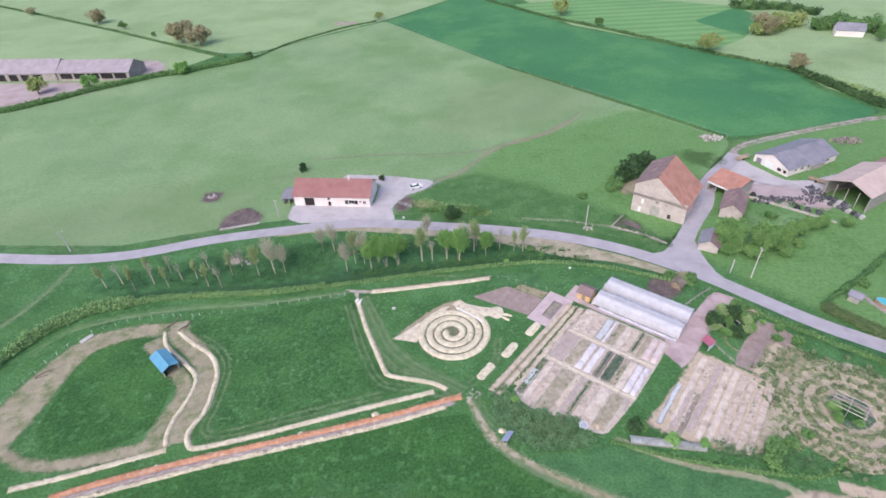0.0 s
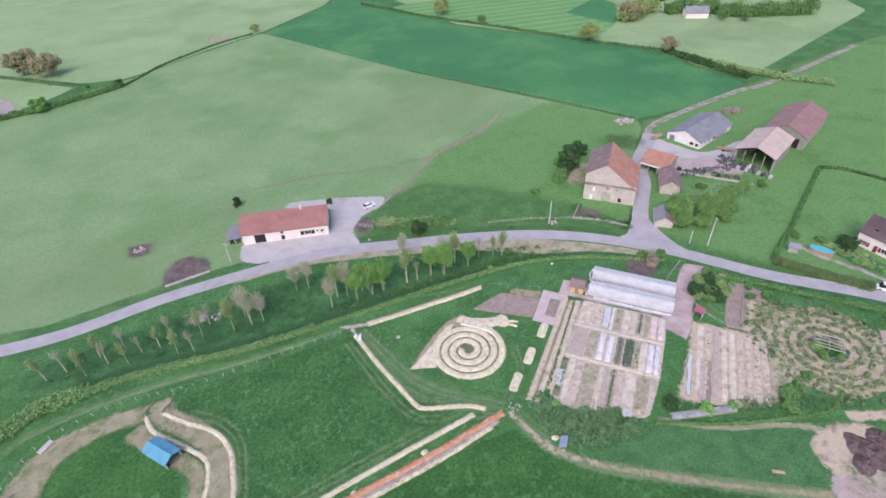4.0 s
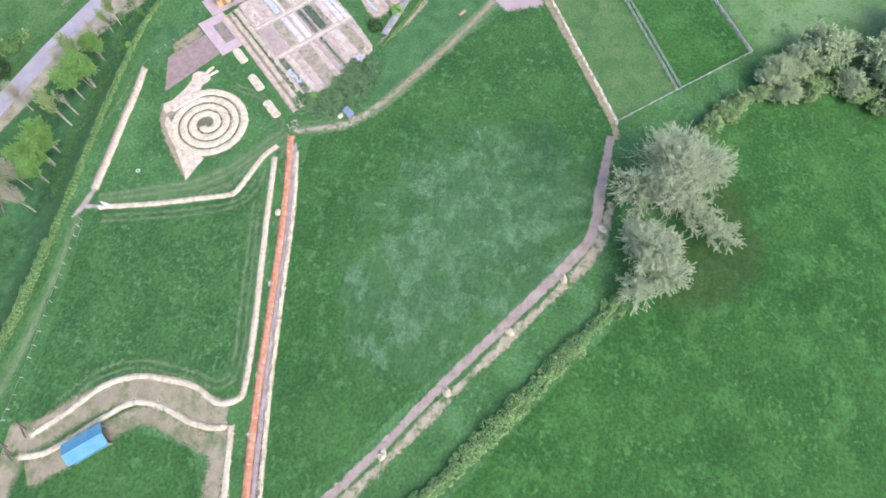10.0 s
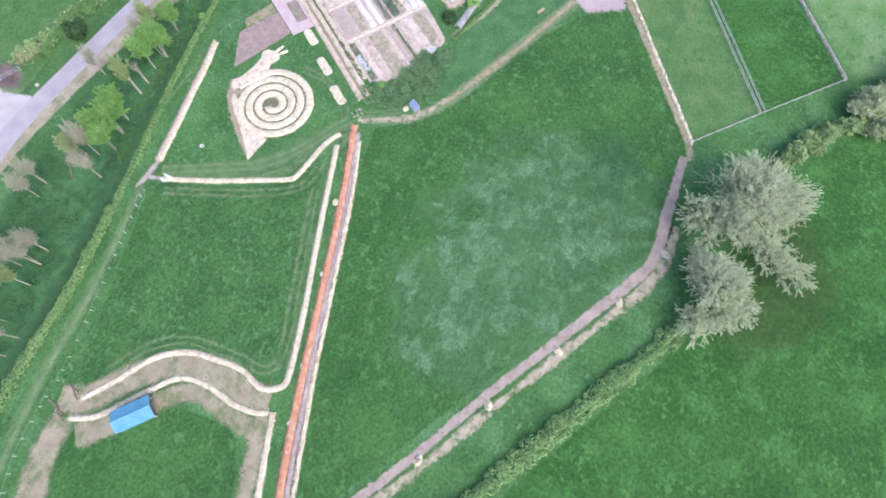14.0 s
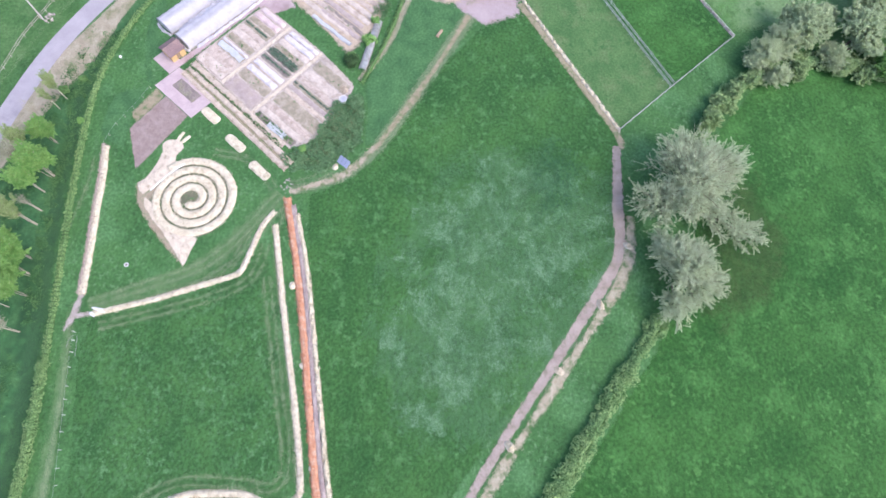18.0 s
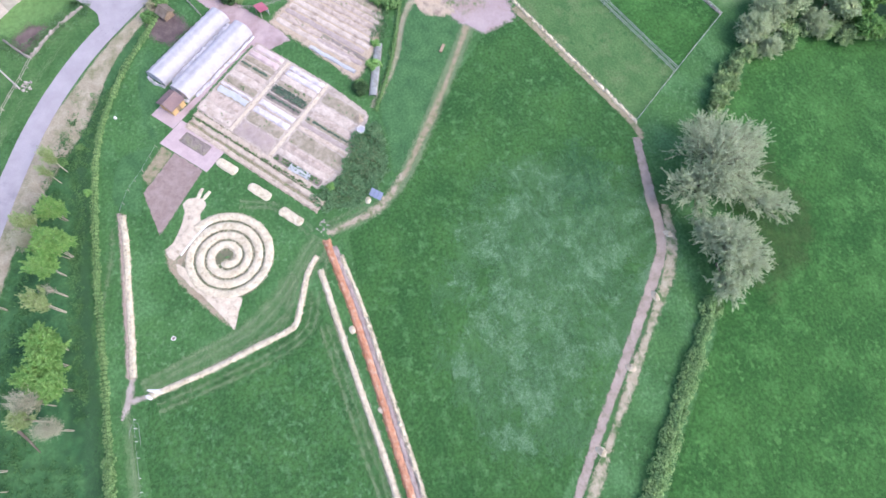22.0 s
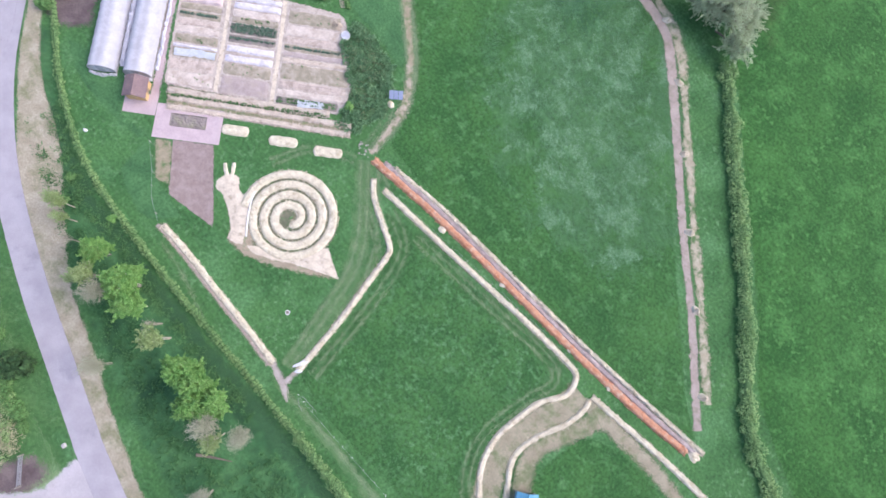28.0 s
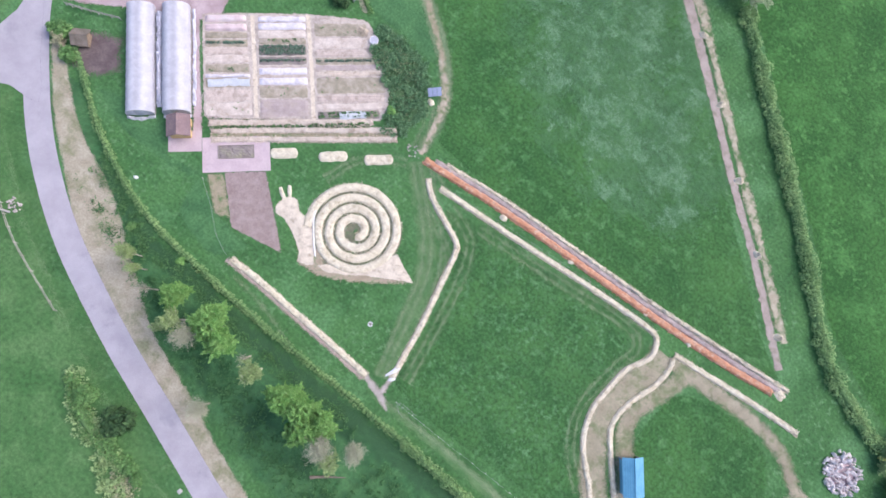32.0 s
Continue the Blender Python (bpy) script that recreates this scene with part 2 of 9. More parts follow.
M["bare_pink"] = surf("bare_pink", (0.34, 0.265, 0.235), (0.44, 0.355, 0.32), 0.35, 4.0, c3=(0.13, 0.20, 0.08), s3=0.5, cut=0.56, fine=0.5, ragged=(1.0, 2.2, 0.4))
M["straw_thin"] = surf("straw_thin", (0.52, 0.44, 0.31), (0.66, 0.58, 0.44), 0.8, 8.0, fine=0.5, bump=0.8, ragged=(0.4, 0.8, 0.9, 0.5))
M["mud"] = surf("mud", (0.10, 0.075, 0.075), (0.19, 0.15, 0.14), 0.35, 4.0, fine=0.5, ragged=(1.0, 1.5, 0.5))
M["manure"] = surf("manure", (0.085, 0.06, 0.058), (0.175, 0.13, 0.125), 1.0, 6.0, fine=0.6, bump=0.9)
M["sandy"] = surf("sandy", (0.46, 0.37, 0.27), (0.58, 0.49, 0.37), 0.4, 5.0, c3=(0.30, 0.24, 0.19), s3=0.4, cut=0.56, fine=0.5, bump=0.6, ragged=(0.5, 1.3, 0.6))
# strong grain: straw texture plus the shade between stalks, put into the colour
M["straw"] = surf("straw", (0.60, 0.53, 0.385), (0.74, 0.68, 0.525), 1.0, 9.0, c3=(0.48, 0.41, 0.28), s3=1.1, cut=0.58, fine=0.75, bump=0.9)
M["straw_dull"] = surf("straw_dull", (0.52, 0.435, 0.345), (0.64, 0.56, 0.46), 0.8, 8.0, c3=(0.36, 0.29, 0.22), s3=0.7, cut=0.58, fine=0.6, bump=0.9)
M["straw_flat"] = surf("straw_flat", (0.58, 0.50, 0.38), (0.71, 0.63, 0.50), 0.8, 8.0, c3=(0.40, 0.33, 0.24), s3=0.9, cut=0.6, fine=0.5, bump=0.8, ragged=(0.12, 0.35, 1.5))
M["trodden"] = surf("trodden", (0.27, 0.24, 0.15), (0.36, 0.31, 0.21), 0.6, 7.0, c3=(0.13, 0.20, 0.08), s3=0.7, cut=0.57, fine=0.5, ragged=(0.3, 0.5, 1.2))
M["worn_soft"] = surf("worn_soft", (0.31, 0.255, 0.175), (0.42, 0.35, 0.26), 0.6, 7.0, c3=(0.15, 0.205, 0.085), s3=0.6, cut=0.58, fine=0.5, ragged=(0.35, 0.8, 0.9))
M["straw_verge"] = surf("straw_verge", (0.36, 0.32, 0.22), (0.47, 0.42, 0.31), 0.6, 7.0, c3=(0.10, 0.18, 0.065), s3=0.5, cut=0.53, fine=0.5, ragged=(0.4, 0.9, 0.8))
M["grey_soil"] = surf("grey_soil", (0.35, 0.305, 0.265), (0.46, 0.41, 0.365), 0.7, 6.0, fine=0.6, ragged=(0.35, 0.6, 0.9))
M["pink_soil"] = surf("pink_soil", (0.36, 0.28, 0.235), (0.46, 0.37, 0.32), 0.7, 6.0, fine=0.5, ragged=(0.3, 0.35, 0.8))
M["orange_chips"] = surf("orange_chips", (0.50, 0.225, 0.125), (0.62, 0.34, 0.21), 0.9, 7.0, c3=(0.62, 0.46, 0.34), s3=1.3, cut=0.59, fine=0.5, bump=0.8)
M["grey_chips"] = surf("grey_chips", (0.34, 0.27, 0.25), (0.48, 0.41, 0.38), 0.8, 6.0, fine=0.5, bump=0.9)
M["path"] = surf("path", (0.32, 0.265, 0.225), (0.41, 0.345, 0.295), 0.4, 6.0, c3=(0.25, 0.225, 0.165), s3=0.5, cut=0.6, fine=0.4, ragged=(0.25, 0.6, 0.8))
# foliage
M["leaf_olive"] = surf("leaf_olive", (0.12, 0.17, 0.07), (0.18, 0.235, 0.10), 0.5, 3.0, isl=0.5, bump=0, trans=0.2)
M["leaf_weed"] = surf("leaf_weed", (0.075, 0.185, 0.065), (0.13, 0.26, 0.09), 0.35, 3.0, isl=0.5, bump=0, trans=0.15)
M["leaf_hedge"] = surf("leaf_hedge", (0.17, 0.31, 0.115), (0.275, 0.42, 0.165), 0.35, 3.0, isl=0.6, bump=0, trans=0.15)
M["leaf_thin"] = surf("leaf_thin", (0.24, 0.34, 0.13), (0.34, 0.43, 0.19), 0.6, 3.0, isl=0.4, bump=0, trans=0.15)
M["leaf_bud"] = surf("leaf_bud", (0.33, 0.35, 0.23), (0.44, 0.45, 0.31), 0.6, 3.0, isl=0.4, bump=0, trans=0.15)
M["leaf_young"] = surf("leaf_young", (0.15, 0.335, 0.085), (0.245, 0.435, 0.13), 0.6, 3.0, isl=0.4, bump=0, trans=0.15)
M["leaf_tree"] = surf("leaf_tree", (0.11, 0.235, 0.075), (0.175, 0.315, 0.105), 0.5, 3.0, isl=0.7, bump=0, trans=0.2)
M["leaf_willow"] = surf("leaf_willow", (0.46, 0.55, 0.34), (0.58, 0.66, 0.44), 0.25, 2.0, isl=0.3, bump=0, trans=0.25)
M["leaf_shrub"] = surf("leaf_shrub", (0.25, 0.38, 0.155), (0.38, 0.51, 0.23), 0.3, 3.0, isl=0.5, bump=0, trans=0.15)
M["tall_grass"] = surf("tall_grass", (0.10, 0.205, 0.09), (0.16, 0.29, 0.13), 0.6, 4.0, isl=0.6, bump=0, trans=0.2)
M["striped"] = surf("striped", (0.135, 0.285, 0.105), (0.165, 0.32, 0.12), 0.03, 1.0, fine=0.3, wave=(0.035, "Y", 0.12), ragged=(0.5, 0.6, 0.4))
M["pasture_worn"] = surf("pasture_worn", (0.235, 0.285, 0.15), (0.28, 0.325, 0.185), 0.1, 2.0, fine=0.4, ragged=(5.0, 22.0, 0.06, 0.12))
M["net_grey"] = surf("net_grey", (0.44, 0.45, 0.46), (0.58, 0.59, 0.60), 0.8, 5.0, c3=(0.36, 0.35, 0.34), s3=0.6, cut=0.55, fine=0.4, bump=0.4, clear=0.35)
M["leaf_grey"] = surf("leaf_grey", (0.39, 0.48, 0.27), (0.51, 0.60, 0.36), 0.2, 2.0, isl=0.35, bump=0, trans=0.15)
M["leaf_russet"] = surf("leaf_russet", (0.29, 0.27, 0.15), (0.39, 0.36, 0.21), 0.5, 3.0, isl=0.4, bump=0, trans=0.2)
M["bank_grass"] = surf("bank_grass", (0.044, 0.134, 0.048), (0.076, 0.184, 0.066), 0.3, 1.6, c3=(0.025, 0.078, 0.031), s3=0.2, cut=0.56, fine=0.8, bump=0.7, ragged=(1.2, 2.0, 0.35))
M["pale_rubble"] = surf("pale_rubble", (0.62, 0.55, 0.52), (0.74, 0.68, 0.65), 1.2, 6.0, fine=0.3, bump=0.4, rnd=0.2)
M["bank_leaf"] = surf("bank_leaf", (0.06, 0.16, 0.055), (0.10, 0.22, 0.08), 0.4, 3.0, isl=0.5, bump=0, trans=0.2)
M["lush_leaf"] = surf("lush_leaf", (0.115, 0.24, 0.11), (0.19, 0.335, 0.165), 0.5, 3.0, isl=0.6, bump=0, trans=0.15)
M["leaf_dull"] = surf("leaf_dull", (0.16, 0.215, 0.105), (0.26, 0.32, 0.165), 0.6, 4.0, isl=0.6, bump=0, trans=0.15)
M["rail_grey"] = surf("rail_grey", (0.44, 0.45, 0.44), (0.58, 0.59, 0.58), 0.7, 7.0, fine=0.3)
M["leaf_grove"] = surf("leaf_grove", (0.38, 0.48, 0.26), (0.50, 0.60, 0.35), 0.25, 2.0, isl=0.35, bump=0, trans=0.15)
M["leaf_farm"] = surf("leaf_farm", (0.16, 0.32, 0.10), (0.25, 0.425, 0.145), 0.5, 3.0, isl=0.5, bump=0, trans=0.15)
M["dark_lush"] = surf("dark_lush", (0.065, 0.14, 0.055), (0.095, 0.18, 0.075), 0.5, 4.0, fine=0.7, bump=0.7, ragged=(0.3, 0.6, 0.8))
M["leaf_dark"] = surf("leaf_dark", (0.04, 0.09, 0.035), (0.065, 0.125, 0.045), 0.5, 3.0, isl=0.7, bump=0, trans=0.15)
M["leaf_autumn"] = surf("leaf_autumn", (0.26, 0.33, 0.11), (0.35, 0.42, 0.16), 0.5, 3.0, isl=0.5, bump=0, trans=0.15)
M["leaf_yellow"] = surf("leaf_yellow", (0.44, 0.50, 0.13), (0.56, 0.60, 0.19), 0.5, 3.0, isl=0.4, bump=0, trans=0.1)
M["leaf_brown"] = surf("leaf_brown", (0.36, 0.36, 0.21), (0.47, 0.46, 0.30), 0.5, 3.0, isl=0.6, bump=0, trans=0.2)
M["twig"] = surf("twig", (0.40, 0.37, 0.29), (0.51, 0.47, 0.38), 0.8, 6.0, bump=0.2)
M["twig_grey"] = surf("twig_grey", (0.42, 0.39, 0.30), (0.54, 0.50, 0.40), 0.8, 6.0, bump=0.2)
M["bark"] = surf("bark", (0.15, 0.125, 0.095), (0.24, 0.20, 0.16), 0.8, 8.0, bump=0.5)
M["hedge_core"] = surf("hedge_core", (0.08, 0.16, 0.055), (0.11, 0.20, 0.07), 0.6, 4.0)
M["veg"] = surf("veg", (0.095, 0.19, 0.075), (0.15, 0.26, 0.105), 0.8, 4.0, isl=0.8, bump=0, trans=0.15)
M["veg_dark"] = surf("veg_dark", (0.105, 0.175, 0.12), (0.165, 0.235, 0.165), 0.8, 4.0, isl=0.7, bump=0, trans=0.15)
# buildings and things
M["white_wall"] = surf("white_wall", (0.74, 0.65, 0.62), (0.82, 0.75, 0.72), 0.4, 4.0, fine=0.12, bump=0.15)
M["cream_wall"] = surf("cream_wall", (0.66, 0.58, 0.50), (0.74, 0.67, 0.58), 0.4, 4.0, fine=0.15, bump=0.2)
M["stone_wall"] = surf("stone_wall", (0.47, 0.405, 0.37), (0.59, 0.52, 0.48), 0.35, 4.5, c3=(0.42, 0.36, 0.32), s3=0.9, cut=0.6, fine=0.5, bump=0.6)
M["dry_stone"] = surf("dry_stone", (0.29, 0.26, 0.235), (0.42, 0.385, 0.35), 0.8, 5.0, fine=0.5, bump=0.5, rnd=0.4)
M["tile_red"] = surf("tile_red", (0.295, 0.145, 0.135), (0.365, 0.185, 0.17), 0.35, 6.0, fine=0.3, bump=0.6, wave=(1.5, "X", 0.10))
M["tile_orange"] = surf("tile_orange", (0.43, 0.205, 0.15), (0.52, 0.275, 0.21), 0.4, 6.0, c3=(0.37, 0.20, 0.165), s3=0.5, cut=0.58, fine=0.35, bump=0.6, wave=(1.5, "X", 0.10))
M["tile_old"] = surf("tile_old", (0.22, 0.155, 0.155), (0.30, 0.215, 0.21), 0.4, 6.0, c3=(0.35, 0.24, 0.20), s3=0.4, cut=0.6, fine=0.35, bump=0.6, wave=(1.5, "X", 0.10))
M["tile_brown"] = surf("tile_brown", (0.105, 0.07, 0.08), (0.15, 0.105, 0.11), 0.4, 6.0, fine=0.3, bump=0.5, wave=(1.5, "X", 0.10))
M["sheet_grey"] = surf("sheet_grey", (0.20, 0.20, 0.23), (0.28, 0.27, 0.31), 0.3, 4.0, fine=0.2, rough=0.6, wave=(1.1, "X", 0.10))
M["sheet_pink"] = surf("sheet_pink", (0.48, 0.375, 0.335), (0.57, 0.45, 0.405), 0.3, 4.0, fine=0.25, rough=0.7, wave=(1.1, "X", 0.08))
M["sheet_rust"] = surf("sheet_rust", (0.27, 0.155, 0.15), (0.34, 0.20, 0.19), 0.3, 4.0, fine=0.25, rough=0.7, wave=(1.1, "X", 0.08))
M["blue_sheet"] = surf("blue_sheet", (0.10, 0.30, 0.44), (0.14, 0.36, 0.50), 0.5, 4.0, fine=0.15, rough=0.5, wave=(0.9, "X", 0.05))
M["planks"] = surf("planks", (0.30, 0.22, 0.15), (0.42, 0.32, 0.22), 0.7, 7.0, fine=0.4, rnd=0.35)
M["planks_grey"] = surf("planks_grey", (0.30, 0.28, 0.25), (0.42, 0.39, 0.35), 0.7, 7.0, fine=0.4, rnd=0.35)
M["planks_yellow"] = surf("planks_yellow", (0.55, 0.37, 0.17), (0.63, 0.45, 0.22), 0.7, 7.0, fine=0.3, rnd=0.3)
M["post"] = surf("post", (0.36, 0.33, 0.28), (0.50, 0.46, 0.40), 0.7, 7.0, fine=0.4, rnd=0.4)
M["white_post"] = surf("white_post", (0.68, 0.68, 0.65), (0.78, 0.78, 0.76), 0.7, 7.0, fine=0.2)
M["concrete"] = surf("concrete", (0.42, 0.40, 0.38), (0.52, 0.50, 0.48), 0.6, 6.0, fine=0.3)
# the wave puts lengthwise streaks, highlight included, into the film's colour
M["film"] = surf("film", (0.63, 0.615, 0.65), (0.75, 0.73, 0.765), 0.6, 2.5, fine=0.18, rough=0.5, wave=(0.16, "Y", 0.10), trans=0.25, clear=0.05, bump=0.25, spec=0.25)
M["film_dome"] = surf("film_dome", (0.36, 0.42, 0.40), (0.50, 0.55, 0.54), 0.6, 2.0, fine=0.2, rough=0.3, clear=0.3, bump=0.1, spec=0.5)
M["film_valley"] = surf("film_valley", (0.42, 0.42, 0.47), (0.60, 0.60, 0.66), 0.8, 3.0, fine=0.3, rough=0.45)
M["fleece"] = surf("fleece", (0.60, 0.565, 0.59), (0.75, 0.71, 0.735), 0.9, 4.0, c3=(0.50, 0.47, 0.48), s3=0.6, cut=0.58, fine=0.3, bump=0.7)
M["net_blue"] = surf("net_blue", (0.58, 0.62, 0.65), (0.70, 0.73, 0.75), 1.2, 5.0, fine=0.3, bump=0.4, clear=0.2)
M["tarp_pink"] = surf("tarp_pink", (0.57, 0.45, 0.43), (0.68, 0.565, 0.545), 0.6, 5.0, c3=(0.62, 0.56, 0.53), s3=0.4, cut=0.57, fine=0.25)
M["tarp_red"] = surf("tarp_red", (0.36, 0.105, 0.155), (0.43, 0.14, 0.19), 0.8, 5.0, fine=0.2, rough=0.6)
M["blue_tarp"] = surf("blue_tarp", (0.10, 0.16, 0.25), (0.17, 0.24, 0.34), 0.8, 3.0, fine=0.3, rough=0.5)
M["card"] = surf("card", (0.475, 0.395, 0.33), (0.60, 0.51, 0.435), 0.9, 6.0, c3=(0.37, 0.30, 0.245), s3=0.5, cut=0.56, fine=0.5)
M["card_pale"] = surf("card_pale", (0.54, 0.465, 0.395), (0.665, 0.59, 0.51), 0.9, 6.0, c3=(0.45, 0.37, 0.30), s3=0.4, cut=0.56, fine=0.45)
M["garden_mulch"] = surf("garden_mulch", (0.45, 0.385, 0.325), (0.56, 0.49, 0.415), 0.9, 6.0, c3=(0.34, 0.285, 0.245), s3=0.5, cut=0.56, fine=0.5, ragged=(0.15, 0.45, 1.2))
M["dry_earth"] = surf("dry_earth", (0.36, 0.305, 0.225), (0.48, 0.41, 0.31), 0.6, 5.0, c3=(0.15, 0.20, 0.085), s3=0.5, cut=0.54, fine=0.5, ragged=(0.5, 1.3, 0.6))
M["groove"] = surf("groove", (0.125, 0.135, 0.08), (0.20, 0.195, 0.13), 0.7, 6.0, c3=(0.12, 0.18, 0.08), s3=0.8, cut=0.56, fine=0.5, ragged=(0.2, 0.3, 1.2))
M["sheet_lav"] = surf("sheet_lav", (0.30, 0.26, 0.28), (0.38, 0.335, 0.355), 0.3, 4.0, fine=0.25, rough=0.7, wave=(1.1, "X", 0.08))

M["olive"] = surf("olive", (0.29, 0.26, 0.185), (0.40, 0.35, 0.265), 0.9, 6.0, c3=(0.45, 0.385, 0.31), s3=0.45, cut=0.56, fine=0.5)
M["taupe"] = surf("taupe", (0.375, 0.31, 0.285), (0.475, 0.40, 0.37), 0.9, 6.0, c3=(0.44, 0.37, 0.32), s3=0.5, cut=0.55, fine=0.4)
M["ring_sand"] = surf("ring_sand", (0.40, 0.34, 0.25), (0.50, 0.43, 0.32), 0.9, 6.0, c3=(0.19, 0.235, 0.12), s3=0.5, cut=0.52, fine=0.5, bump=0.6)
M["dark_soil"] = surf("dark_soil", (0.22, 0.19, 0.17), (0.31, 0.265, 0.24), 0.9, 6.0, c3=(0.30, 0.28, 0.20), s3=0.5, cut=0.55, fine=0.5, bump=0.6)
M["pave"] = surf("pave", (0.47, 0.37, 0.38), (0.54, 0.44, 0.44), 0.6, 6.0, fine=0.3, rnd=0.15)
M["car_white"] = surf("car_white", (0.78, 0.79, 0.82), (0.82, 0.83, 0.86), 0.6, 3.0, fine=0.04, rough=0.25, bump=0, spec=0.5)
M["car_blue"] = surf("car_blue", (0.07, 0.10, 0.16), (0.08, 0.11, 0.18), 0.6, 3.0, fine=0.04, rough=0.25, bump=0, spec=0.5)
M["car_silver"] = surf("car_silver", (0.42, 0.44, 0.47), (0.46, 0.48, 0.51), 0.6, 3.0, fine=0.04, rough=0.3, bump=0, spec=0.5)
M["dark_junk"] = surf("dark_junk", (0.06, 0.062, 0.075), (0.17, 0.165, 0.18), 1.0, 6.0, fine=0.4, rnd=0.8)
M["rubber"] = surf("rubber", (0.03, 0.03, 0.035), (0.05, 0.05, 0.055), 2.0, 9.0)
# near-black for the shade inside buildings; one pair of shutters uses it too
M["dark_in"] = surf("dark_in", (0.025, 0.022, 0.025), (0.045, 0.04, 0.04), 0.8, 5.0)
M["shutter_red"] = surf("shutter_red", (0.20, 0.03, 0.045), (0.25, 0.045, 0.06), 0.8, 5.0, fine=0.15)
M["white_paint"] = surf("white_paint", (0.76, 0.76, 0.76), (0.82, 0.82, 0.82), 0.8, 5.0, fine=0.08)
M["metal"] = surf("metal", (0.45, 0.46, 0.48), (0.55, 0.56, 0.58), 1.0, 6.0, fine=0.15, rough=0.4, metal=0.6)
M["panel"] = surf("panel", (0.24, 0.28, 0.40), (0.32, 0.36, 0.48), 1.5, 6.0, fine=0.1, rough=0.2, bump=0, spec=0.5)
M["water"] = glass("water", (0.09, 0.45, 0.52))
M["glass"] = glass("glass")
M["stone_pile"] = surf("stone_pile", (0.37, 0.33, 0.305), (0.54, 0.49, 0.46), 1.2, 6.0, fine=0.5, bump=0.6, rnd=0.5)
M["yellow_machine"] = surf("yellow_machine", (0.62, 0.33, 0.04), (0.68, 0.38, 0.06), 1.0, 5.0, fine=0.2, rough=0.5)


# ---- shapes ----
rng = np.random.default_rng(7)


def mesh(name, verts, faces, material, parent=None, label="", smooth=False, edge=None):
    me = bpy.data.meshes.new(name)
    me.from_pydata([tuple(map(float, v)) for v in verts], [], [tuple(map(int, f)) for f in faces])
    me.materials.append(material)
    if edge is not None:
        me.attributes.new("edge", "FLOAT", "POINT").data.foreach_set("value", np.asarray(edge, np.float32))
    if smooth:
        me.shade_smooth()
    ob = new(name, me)
    if parent:
        ob.parent = parent
    if label:
        ob["label"] = label
    return ob


def part(name, bm, material, parent, label=""):
    me = bpy.data.meshes.new(name)
    bm.to_mesh(me)
    bm.free()
    me.materials.append(material)
    ob = new(name, me)
    if parent:
        ob.parent = parent
    if label:
        ob["label"] = label
    return ob


def thing(name, label, category, at=(0, 0, 0), turn=0.0, group="", kind=""):
    ob = new(name)
    ob.empty_display_size = 0.3
    ob.matrix_world = pose(*at, 0, 0, turn)
    return tagged(ob, label, category, group, kind)


def box(x0, y0, z0, x1, y1, z1, bm=None, bevel=0.0):
    bm = bm or bmesh.new()
    v = [bm.verts.new(p) for p in ((x0, y0, z0), (x1, y0, z0), (x1, y1, z0), (x0, y1, z0), (x0, y0, z1), (x1, y0, z1), (x1, y1, z1), (x0, y1, z1))]
    fs = [bm.faces.new([v[i] for i in f]) for f in ((3, 2, 1, 0), (4, 5, 6, 7), (0, 1, 5, 4), (1, 2, 6, 5), (2, 3, 7, 6), (3, 0, 4, 7))]
    if bevel:
        bmesh.ops.bevel(bm, geom=list({e for f in fs for e in f.edges}), offset=bevel, segments=1, affect="EDGES")
    return bm


def tube(points, radii, sides=6):
    """A tapered tube along points: its vertices and faces."""
    pts, verts, faces = [Vector(p) for p in points], [], []
    for i, p in enumerate(pts):
        d = (pts[min(i + 1, len(pts) - 1)] - pts[max(i - 1, 0)]).normalized()
        a = d.orthogonal().normalized()
        b = d.cross(a)
        for k in range(sides):
            w = 2 * math.pi * k / sides
            verts.append(p + (a * math.cos(w) + b * math.sin(w)) * radii[i])
    for i in range(len(pts) - 1):
        for k in range(sides):
            j = (k + 1) % sides
            faces.append((i * sides + k, i * sides + j, (i + 1) * sides + j, (i + 1) * sides + k))
    faces.append(tuple(range(sides))[::-1])
    faces.append(tuple((len(pts) - 1) * sides + k for k in range(sides)))
    return verts, faces


def joined(pieces):
    verts, faces = [], []
    for v, f in pieces:
        n = len(verts)
        verts.extend(v)
        faces.extend(tuple(i + n for i in q) for q in f)
    return verts, faces


def curve(points, gap=1.0, closed=False):
    """A smooth line through points, with steps of about gap metres."""
    p = np.array(points, float)
    n, out = len(p), []
    for i in range(n if closed else n - 1):
        ids = [(i - 1) % n, i % n, (i + 1) % n, (i + 2) % n] if closed else [max(i - 1, 0), i, i + 1, min(i + 2, n - 1)]
        a, b, c, d = p[ids]
        k = max(int(np.linalg.norm(c - b) / gap), 1)
        for s in np.arange(k) / k:
            out.append(0.5 * (2 * b + (c - a) * s + (2 * a - 5 * b + 4 * c - d) * s * s + (3 * b - a - 3 * c + d) * s ** 3))
    if not closed:
        out.append(p[-1])
    return np.array(out)


def sides_of(line, closed=False):
    d = np.roll(line, -1, 0) - np.roll(line, 1, 0) if closed else np.gradient(line, axis=0)
    d /= np.linalg.norm(d, axis=1)[:, None] + 1e-9
    return np.stack([-d[:, 1], d[:, 0]], 1)


def wob(x, y, s=1.0, o=0.0):
    return noise.noise((x * s + o, y * s - o, o * 0.7))


LEVELS = []


